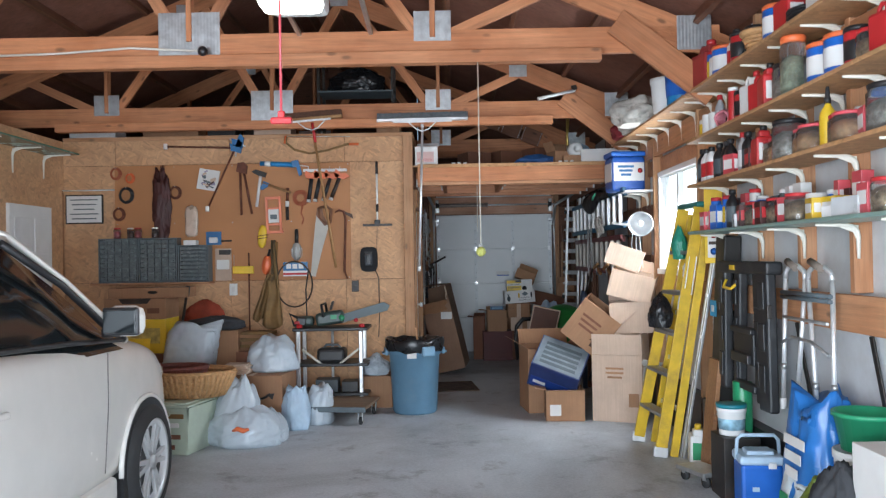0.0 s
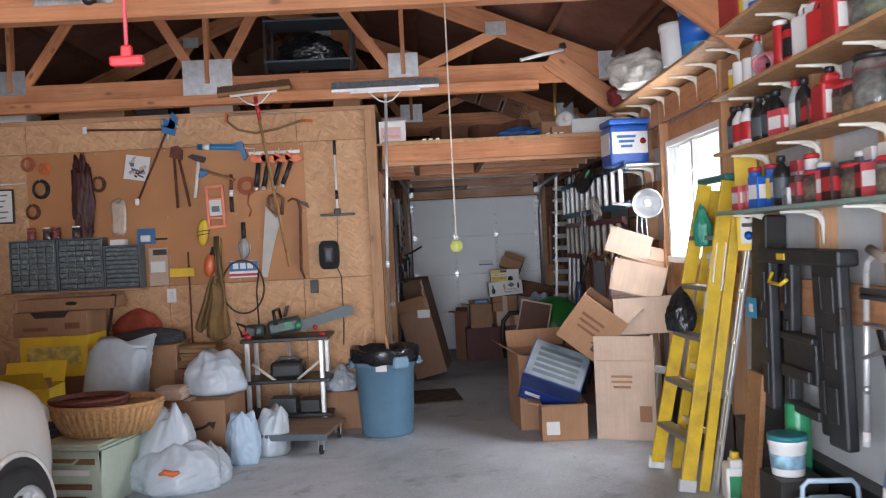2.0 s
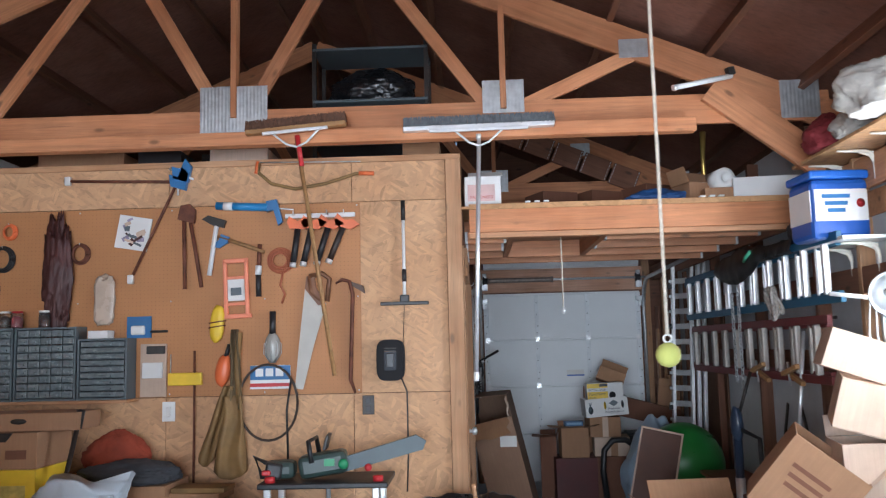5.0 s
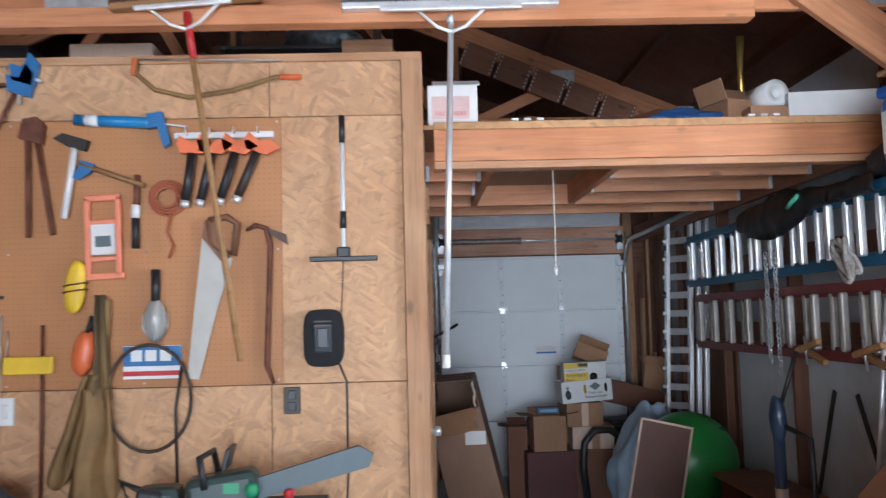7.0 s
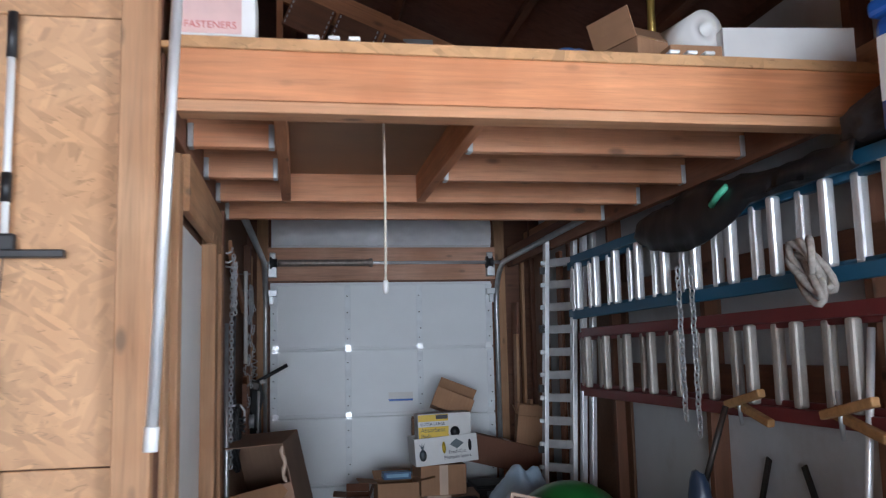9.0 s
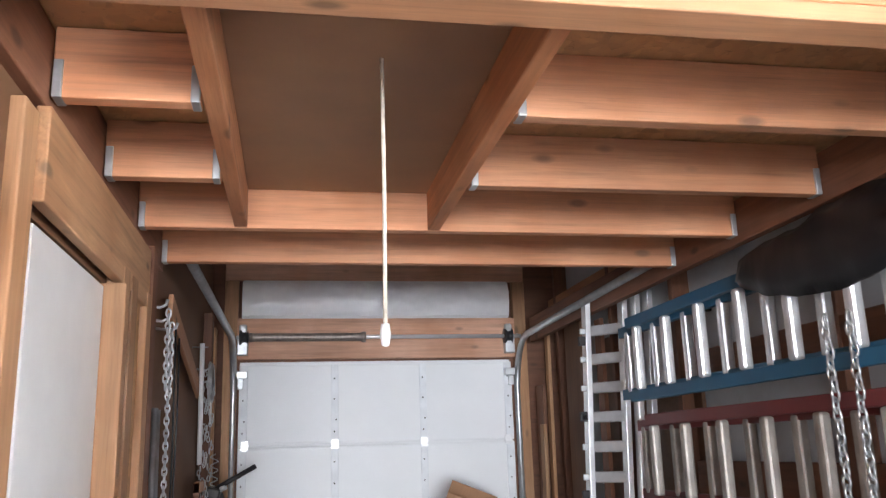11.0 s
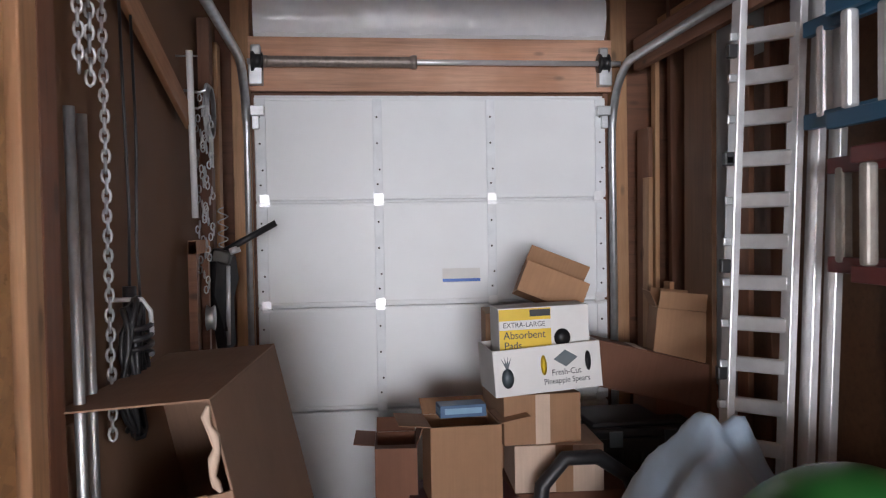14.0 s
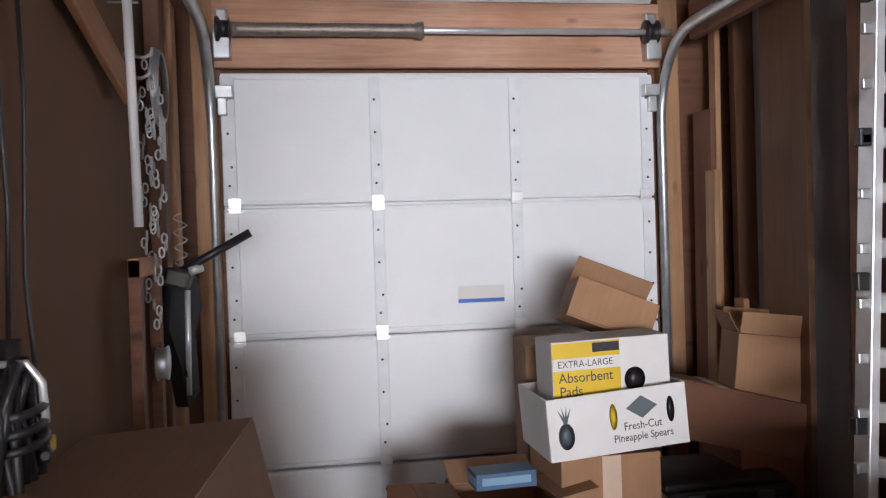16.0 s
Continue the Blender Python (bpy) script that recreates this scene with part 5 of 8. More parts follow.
for x, w, h in ((-3.1, 0.35, 0.14), (-2.1, 0.5, 0.2), (-0.55, 0.18, 0.1)):
    pack("dark stored case above the board wall", (w, 0.35, h), (x, 9.75, ZT + 0.066), DARKMET, name="case", cat="case")

# side wall on the left: shelf and panelled door
d1 = thing("door_1", "white six-panel door in the side wall", "door", (XL + 0.012, 8.1, 0), (0, 0, 90))
d1["kind"] = "structure"
part("slab", box((0.82, 0.04, 2.08), (0, 0, 1.04), bevel=0.003), WHITE, d1)
for x in (-0.19, 0.19):
    for z, h in ((0.45, 0.6), (1.2, 0.6), (1.78, 0.35)):
        part("panel", box((0.28, 0.014, h), (x, -0.022, z), bevel=0.012), WHITE, d1)
part("door_handle", lathe([(0, 0), (0.03, 0.004), (0.012, 0.02), (0.028, 0.05), (0, 0.07)], m=pose(0.34, -0.02, 0.98, 90, 0, 0)), ALU, d1)
sh_w = single("glass_shelf", box((0.32, 1.6, 0.016), bevel=0.003), plain("green_edged_glass_board", (0.1, 0.2, 0.15), 0.25), "green-edged board shelf on the side wall", "shelf", (XL + 0.17, 7.7, 2.62))
for y in (7.1, 7.8, 8.4):
    bracket(y, 2.611, "side wall brackets", 0.27, 0.24, -1)


# ---- floor by the board wall ----
tote = thing("storage_tote", "pale green translucent tote packed with goods", "tote", (-2.22, 6.8, 0), (0, 0, -12))
TOTEG = plain("pale_green_translucent", (0.45, 0.52, 0.42), 0.35, var=0.15)
bm = bmesh.new()
for s in (-1, 1):
    bm_box(bm, (0.46, 0.006, 0.36), (0, s * 0.29, 0.19), (s * -4, 0, 0))
    bm_box(bm, (0.006, 0.58, 0.36), (s * 0.23, 0, 0.19), (0, s * 4, 0))
bm_box(bm, (0.44, 0.56, 0.008), (0, 0, 0.008))
part("body", bm, TOTEG, tote)
part("lid", bm_box(box((0.5, 0.64, 0.02), (0, 0, 0.385), bevel=0.006), (0.44, 0.58, 0.02), (0, 0, 0.4), bevel=0.006), TOTEG, tote)
for k, (z, w, mt) in enumerate(((0.07, 0.3, RUST), (0.15, 0.36, CARD_DARK), (0.24, 0.3, PAPER), (0.31, 0.34, LEATHER))):
    part("printed_panel", box((w, 0.004, 0.035), (-0.02 + 0.02 * k, -0.31 - 0.002 * k, z)), mt, tote)
part("handle", tube([(-0.1, -0.31, 0.33), (-0.07, -0.34, 0.3), (0.07, -0.34, 0.3), (0.1, -0.31, 0.33)], 0.008, 6), TOTEG, tote)


def basket(label, at, rx, ry, h, mat, rot, n=30, rows=9):
    t = thing("wicker_basket", label, "basket", at, (0, 0, rot))
    prof = [(0.72, 0.0), (0.82, h * 0.3), (0.92, h * 0.65), (1.0, h)]

    def rad(z):
        for (r0, z0), (r1, z1) in zip(prof, prof[1:]):
            if z <= z1 + 1e-6:
                return r0 + (r1 - r0) * (z - z0) / (z1 - z0)
        return 1.0
    b = bmesh.new()
    for j in range(rows):
        z = h * (j + 0.5) / rows
        pts = [(rx * (rad(z) + 0.02 * (1 if (i + j) % 2 else -1)) * math.cos(2 * math.pi * i / n), ry * (rad(z) + 0.02 * (1 if (i + j) % 2 else -1)) * math.sin(2 * math.pi * i / n), z) for i in range(n + 1)]
        bm_tube(b, pts, h / rows * 0.55, 6, False)
    part("weave", b, mat, t)
    b = bmesh.new()
    for i in range(0, n, 2 if n < 40 else 1):
        a = 2 * math.pi * i / n
        if n >= 40:
            bm_tube(b, [(rx * (rad(h * q) + 0.045) * math.cos(a), ry * (rad(h * q) + 0.045) * math.sin(a), h * q) for q in (0.02, 0.3, 0.6, 0.98)], 0.017, 5, True, [0.7, 0.85, 0.95, 1.1])
            continue
        bm_tube(b, [(rx * rad(h * q) * math.cos(a), ry * rad(h * q) * math.sin(a), h * q) for q in (0, 0.33, 0.66, 1)], 0.006, 5)
    part("stakes", b, mat, t)
    part("bottom", lathe([(0, 0.0), (0.72, 0.0), (0.72, 0.012), (0, 0.012)], sx=rx, sy=ry), mat, t)
    part("rim", tube([(rx * 1.02 * math.cos(2 * math.pi * i / 32), ry * 1.02 * math.sin(2 * math.pi * i / 32), h) for i in range(33)], 0.016, 8), mat, t)
    return t


basket("large oval straw basket on the tote", (-2.15, 6.85, 0.412), 0.36, 0.28, 0.2, WICKER, -8, 46, 6)
basket("small red-brown basket inside the straw one", (-2.24, 6.8, 0.45), 0.24, 0.18, 0.2, REDWICK, 5, 22, 8)
BAGS = "white rubbish bags"
film_bag("rubbish_bag", "tall white rubbish bag gathered to a peak", "rubbish bag", (0.36, 0.38, 0.52), (-1.82, 6.98, 0), BAG, 36, 20, None, BAGS, neck=0.3, folds=5, lean=(0.05, 0.0))
film_bag("rubbish_bag", "slumped white rubbish bag with an orange tie", "rubbish bag", (0.56, 0.38, 0.3), (-1.7, 6.86, 0), BAG, 31, 0, ORANGE, BAGS, neck=0.45, folds=6, crease=0.03)
film_bag("rubbish_bag", "low white rubbish bag slumped to one side", "rubbish bag", (0.22, 0.26, 0.24), (-1.5, 7.0, 0), BAG, 41, 0, None, BAGS, neck=0.4, folds=7, lean=(-0.05, 0.05))
film_bag("rubbish_bag", "upright pale bag with flat sides", "rubbish bag", (0.23, 0.2, 0.36), (-1.4, 7.48, 0), BAGBLUE, 44, 8, None, BAGS, neck=0.62, square=3.5, folds=5)
film_bag("rubbish_bag", "small white bag with a twisted neck", "rubbish bag", (0.26, 0.24, 0.34), (-1.24, 7.7, 0), BAG, 47, 0, None, BAGS, neck=0.55, folds=5, lean=(0.03, 0.03))
crate = pack("dark slatted crate under the stores", (0.6, 0.5, 0.1), (-1.8, 7.76, 0), DARKMET, name="crate", cat="crate", yaw=-4)
amz = carton("large brown parcel box with a dark curved arrow", (0.58, 0.5, 0.37), (-1.79, 7.72, 0.102), (0, 0, -4), shut=True, name="parcel_box")
part("arrow_mark", tube([(0.02 + 0.17 * math.cos(a), -0.254, 0.25 + 0.09 * math.sin(a)) for a in [math.pi * (1.18 + 0.7 * k / 10) for k in range(11)]], 0.012, 6, [0.3] + [1] * 9 + [0.6]), BLACK, amz, "dark curved arrow print")
part("arrow_head", plate([(0.15, 0.21), (0.22, 0.22), (0.2, 0.16)], 0.004, Matrix.Translation((0, -0.254, 0))), BLACK, amz)
film_bag("rubbish_bag", "crumpled white bag on the parcel box", "rubbish bag", (0.44, 0.36, 0.31), (-1.67, 7.8, 0.482), BAG, 52, 0, None, BAGS, neck=0.45, folds=6, crease=0.07)
for k in range(5):
    pack("tan folded paper sack in a stack", (0.22 - 0.006 * k, 0.18, 0.018), (-1.95 + 0.008 * (k % 2), 7.6, 0.482 + 0.0185 * k), CARD_PALE, name="paper_stack", cat="paper", yaw=-6 + 5 * (k % 3))
chest("dark storage chest under a white bag", (0.6, 0.5, 0.44), (-2.5, 8.1, 0))
film_bag("shopping_bag", "full white shopping bag leaning with a flat open top", "shopping bag", (0.44, 0.26, 0.46), (-2.5, 7.92, 0.442), BAG, 57, 0, None, neck=0.98, square=5.0, folds=4, lean=(0.08, 0.04), crease=0.02, swell=0.1)
pack("brown carton holding soft goods", (0.62, 0.4, 0.81), (-2.45, 8.56, 0), CARD, name="carton", cat="box")
sack("jacket", "dark grey bundled jacket on a carton", "jacket", (0.56, 0.34, 0.13), (-2.4, 8.5, 0.812), plain("charcoal_cloth", (0.045, 0.048, 0.055), 0.85), 61, 0, pinch=0.1)
sack("cloth", "bright orange-red jacket heaped against the board wall", "cloth", (0.4, 0.15, 0.27), (-2.58, 8.72, 0.812), plain("orange_red_cloth", (0.3, 0.05, 0.022), 0.85, var=0.35), 63, 0, pinch=0.2)
for k in range(6):
    pack("folded brown paper sack leaning in a pile", (0.32, 0.2, 0.03), (-1.98 + 0.01 * (k % 3), 8.5, 0.6 + 0.032 * k), LEATHER if k % 2 else CARD, name="paper_sack", cat="paper sack", yaw=-10 + 7 * (k % 4))
pack("brown carton under paper sacks", (0.36, 0.34, 0.598), (-1.98, 8.52, 0), CARD_DARK, name="carton", cat="box")
pack("dark brown carton at the bottom of a stack", (0.8, 0.55, 0.62), (-3.15, 8.35, 0), CARD_DARK, name="carton", cat="box")
pack("bright yellow carton with dark print", (0.55, 0.4, 0.33), (-3.05, 8.3, 0.622), YELLOW, plain("worn_yellow_print", (0.6, 0.45, 0.12), 0.6, var=0.5, scale=14), name="carton", cat="box")
cpk = pack("brown fruit carton with a cut-out front", (0.6, 0.4, 0.2), (-3.08, 8.32, 0.954), CARD, name="carton", cat="box")
# flat dark plate paints the shade inside the cut-out; the front is closed
part("cut_out", plate([(-0.16, 0.2), (0.16, 0.2), (0.12, 0.15), (-0.12, 0.15)], 0.004, Matrix.Translation((0, -0.201, 0))), DARKMET, cpk, "flat dark mark for the shaded cut-out")
part("print_block", box((0.12, 0.002, 0.05), (0.18, -0.2015, 0.08)), CARD_DARK, cpk)
part("print_block", box((0.2, 0.002, 0.03), (-0.12, -0.2015, 0.06)), CARD_DARK, cpk)
cpk = pack("long flat fruit tray with a handhold", (0.78, 0.3, 0.1), (-2.98, 8.34, 1.156), CARD, name="carton", cat="box")
# flat dark oval paints the shade inside the handhold
part("handhold", lathe([(0, 0), (0.02, 0), (0, 0.001)], m=pose(0.05, -0.151, 0.055, 90, 0, 0) @ Matrix.Diagonal((2.4, 0.8, 1, 1)), seg=18), DARKMET, cpk, "flat dark oval for the shaded handhold")
chest("low dark chest beside the car", (0.5, 0.5, 0.4), (-3.0, 7.55, 0))
carton("open yellow and white carton of goods", (0.45, 0.35, 0.24), (-3.0, 7.5, 0.402), (0, 0, 6), YELLOW, (130, None, 120, None))
pack("red-brown case in an open carton", (0.3, 0.2, 0.28), (-3.0, 7.5, 0.41), CARD_DARK, name="case", cat="case")
hd = thing("garden_tool", "dark-handled tool leaning on the cartons", "tool", (-2.66, 8.0, 0.442))
part("shaft", rod((0, 0, 0), (0.05, 0.25, 0.75), 0.014), DARKMET, hd)
part("grip", rod((0.048, 0.24, 0.72), (0.055, 0.27, 0.82), 0.026), BLACK, hd)
fr = thing("folding_rack", "dark green folded wire rack beside the tote", "rack", (-2.62, 6.75, 0), (0, 0, 25))
for z in (0.02, 0.15, 0.3, 0.45, 0.58):
    part("wire", rod((-0.2, 0, z), (0.2, 0, z), 0.005), GREYCAB, fr)
for x in (-0.2, -0.1, 0, 0.1, 0.2):
    part("wire", rod((x, 0.006, 0), (x, 0.006, 0.6), 0.005), GREYCAB, fr)

# tool stand with the chain saw
ts = thing("tool_stand", "aluminium-legged tool stand with black shelves", "stand", (-1.2, 8.45, 0))
for x in (-0.32, 0.3):
    for y in (-0.18, 0.18):
        part("leg", box((0.04, 0.04, 0.8), (x, y, 0.4), bevel=0.008), ALU, ts)
for z in (0.16, 0.45, 0.8):
    part("shelf", box((0.74, 0.44, 0.03), (0, 0, z + 0.015), bevel=0.006), BLACK, ts)
for s in (-1, 1):
    part("brace", rod((s * 0.28, -0.19, 0.62), (s * 0.06, -0.19, 0.45), 0.012), BRACKET, ts)
    part("knob", lathe([(0, 0), (0.03, 0), (0.03, 0.03), (0, 0.035)], at=(s * 0.31, -0.16, 0.83), seg=12), RED, ts)
part("centre_post", rod((-0.02, 0.1, 0), (-0.02, 0.1, 0.8), 0.014), ALU, ts)
bx_ = thing("power_tool", "black power tool case on the stand's shelf", "power tool", (-1.2, 8.38, 0.481))
part("body", box((0.28, 0.22, 0.14), (0, 0, 0.07), bevel=0.03), BLACK, bx_)
part("grip", tube([(-0.09, 0, 0.13), (-0.06, 0, 0.17), (0.06, 0, 0.17), (0.09, 0, 0.13)], 0.012, 8), GREYCAB, bx_)
for x, w, h, m in ((-1.25, 0.22, 0.12, GREYCAB), (-1.02, 0.16, 0.1, BLACK)):
    pack("dark machine part on the low shelf", (w, 0.2, h), (x, 8.4, 0.191), m, name="machine_part", cat="part")
cs = thing("chain_saw", "green and black cordless chain saw with sheathed bar", "chain saw", (-1.3, 8.4, 0.832), (0, 0, 4))
TEALG = plain("dark_green_grey_plastic", (0.03, 0.055, 0.05), 0.4)
part("motor", bm_box(box((0.28, 0.16, 0.13), (0.08, 0, 0.085), (0, -8, 0), bevel=0.03), (0.16, 0.14, 0.1), (-0.16, 0, 0.06), bevel=0.03), TEALG, cs)
part("rear_handle", tube([(-0.22, 0, 0.08), (-0.32, 0, 0.13), (-0.28, 0, 0.02), (-0.16, 0, 0.03)], 0.018, 8), BLACK, cs)
part("front_handle", tube([(0.02, -0.09, 0.1), (0.0, -0.08, 0.22), (0.03, 0.06, 0.23), (0.05, 0.09, 0.1)], 0.014, 8), BLACK, cs)
part("guard", box((0.02, 0.16, 0.09), (0.1, 0, 0.21), (0, 15, 0), bevel=0.006), BLACK, cs)
part("bar_sheath", plate([(0.18, 0.03), (0.2, 0.12), (0.62, 0.235), (0.68, 0.2), (0.66, 0.15)], 0.035), plain("slate_sheath_plastic", (0.09, 0.12, 0.13), 0.5), cs)
part("badge", box((0.06, 0.004, 0.04), (0.12, -0.083, 0.1)), GREEN, cs)
part("sprocket_cover", lathe([(0, 0), (0.028, 0), (0.03, 0.01), (0.02, 0.02), (0, 0.022)], m=pose(0.2, -0.075, 0.09, 90, 0, 0), seg=18), GREEN, cs, "green round sprocket cover")
part("tension_knob", lathe([(0, 0), (0.022, 0), (0.02, 0.018), (0, 0.02)], m=pose(0.34, -0.03, 0.06, 90, 0, 0), seg=12), RED, cs, "red tension knob")
part("battery", box((0.1, 0.12, 0.09), (-0.2, -0.02, 0.06), (0, 10, 0), bevel=0.015), BLACK, cs)
part("release_latch", box((0.05, 0.03, 0.03), (-0.24, -0.08, 0.05), bevel=0.008), RED, cs, "red battery latch")
dl = thing("platform_dolly", "low platform dolly with a worn wooden deck", "dolly", (-1.0, 7.88, 0), (0, 0, -8))
part("deck", box((0.5, 0.62, 0.025), (0, 0, 0.15), bevel=0.005), wood("worn_deck", (0.3, 0.2, 0.13), knots=False), dl)
part("edge", bm_box(box((0.52, 0.02, 0.05), (0, -0.315, 0.145), bevel=0.006), (0.02, 0.62, 0.05), (-0.258, 0, 0.145), bevel=0.006), GREYCAB, dl)
for x in (-0.2, 0.2):
    for y in (-0.26, 0.26):
        c = part("caster", bm_lathe(bmesh.new(), [(0, -0.012), (0.03, -0.014), (0.036, -0.008), (0.036, 0.008), (0.03, 0.014), (0, 0.012)], m=pose(x, y, 0.037, 0, 90, 0), seg=16), RUBBER, dl)
        part("fork", bm_box(box((0.006, 0.04, 0.08), (x - 0.02, y, 0.075)), (0.006, 0.04, 0.08), (x + 0.02, y, 0.075)), ZINC, c)
pack("brown carton behind the bin", (0.34, 0.3, 0.32), (-0.78, 8.6, 0), CARD, name="carton", cat="box")
sack("rubbish_bag", "small crumpled white bag on a carton", "rubbish bag", (0.26, 0.22, 0.2), (-0.78, 8.55, 0.322), BAG, 71, 0, None, "white rubbish bags", 0.3)
for k in range(3):
    pack("offcut of timber beside the dolly", (0.3, 0.09, 0.035), (-1.02 + 0.02 * k, 8.28, 0.001 + 0.0355 * k), PINE, name="timber_offcut", cat="timber", yaw=-12 + 9 * k)

can_ = thing("rubbish_bin", "round grey-blue plastic bin with a black liner", "bin", (-0.37, 8.22, 0), (0, 0, 10))
part("body", lathe([(0, 0), (0.2, 0), (0.215, 0.02), (0.245, 0.56), (0.255, 0.565), (0.262, 0.6), (0.268, 0.665), (0.28, 0.67), (0.28, 0.7), (0.262, 0.7), (0.24, 0.55), (0.2, 0.03), (0, 0.03)], seg=40), CANBLUE, can_)
lin = lathe([(0.272, 0.6), (0.287, 0.62), (0.292, 0.69), (0.285, 0.722), (0.262, 0.72), (0.23, 0.66), (0.15, 0.58), (0, 0.56)], seg=48)
for v in lin.verts:
    q = v.co * 9
    v.co += Vector((noise.noise(q), noise.noise(q + Vector((5, 0, 0))), 1.6 * noise.noise(q + Vector((0, 9, 0))))) * 0.018
part("liner", lin, BAGBLACK, can_, "black bag liner")
for s in (-1, 1):
    part("handle", bm_box(box((0.04, 0.16, 0.07), (s * 0.275, 0, 0.6), bevel=0.015), (0.05, 0.13, 0.02), (s * 0.29, 0, 0.585), bevel=0.008), CANBLUE, can_)
part("handle", box((0.14, 0.05, 0.1), (0.1, -0.26, 0.61), (0, 0, 20), bevel=0.02), CANBLUE, can_)
part("sticker", box((0.09, 0.003, 0.08), (-0.06, -0.264, 0.59), (4, 0, -12)), PAPER, can_)
part("stick", rod((0.04, -0.05, 0.6), (0.0, -0.12, 0.83), 0.012), PINE, can_)

# ---- shelves on the east wall ----
SX0 = 1.67


def shelf(z, y0, y1, mat, label, edge=None, lo=None):
    n = max(1, int((y1 - y0) / (0.42 if z > 2.2 else 0.62)))
    s = beam("wall_shelf", ((SX0 + XR) / 2, y0, z - 0.01), ((SX0 + XR) / 2, y1, z - 0.01), XR - SX0, 0.02, mat)
    tagged(s, label, "shelf", "wall shelves")
    for k in range(n + 1):
        bracket(y0 + 0.14 + (y1 - y0 - 0.28) * k / n, z - 0.021, "wall shelf brackets")
    return s


for z in (2.63, 2.29, 1.98):
    shelf(z, 1.4, 5.9, OSB_DARK, "strand board shelf crowded with cans and bottles")
shelf(1.655, 1.4, 5.9, plain("green_edged_board", (0.22, 0.33, 0.29), 0.35), "pale green board shelf crowded with jars")
shelf(2.63, 5.95, 8.62, OSB_DARK, "strand board shelf above the window")
shelf(2.12, 7.98, 8.6, WHITE, "short white shelf beyond the window")

NUTS = plain("mixed_screws", (0.4, 0.3, 0.18), 0.45, 0.3, var=0.5, scale=60)
TANFILL = plain("tan_contents", (0.55, 0.33, 0.16), 0.6, var=0.3, scale=40)
PINKROPE = plain("pink_rope", (0.72, 0.25, 0.3), 0.75, var=0.25, scale=50)
XS = 1.78


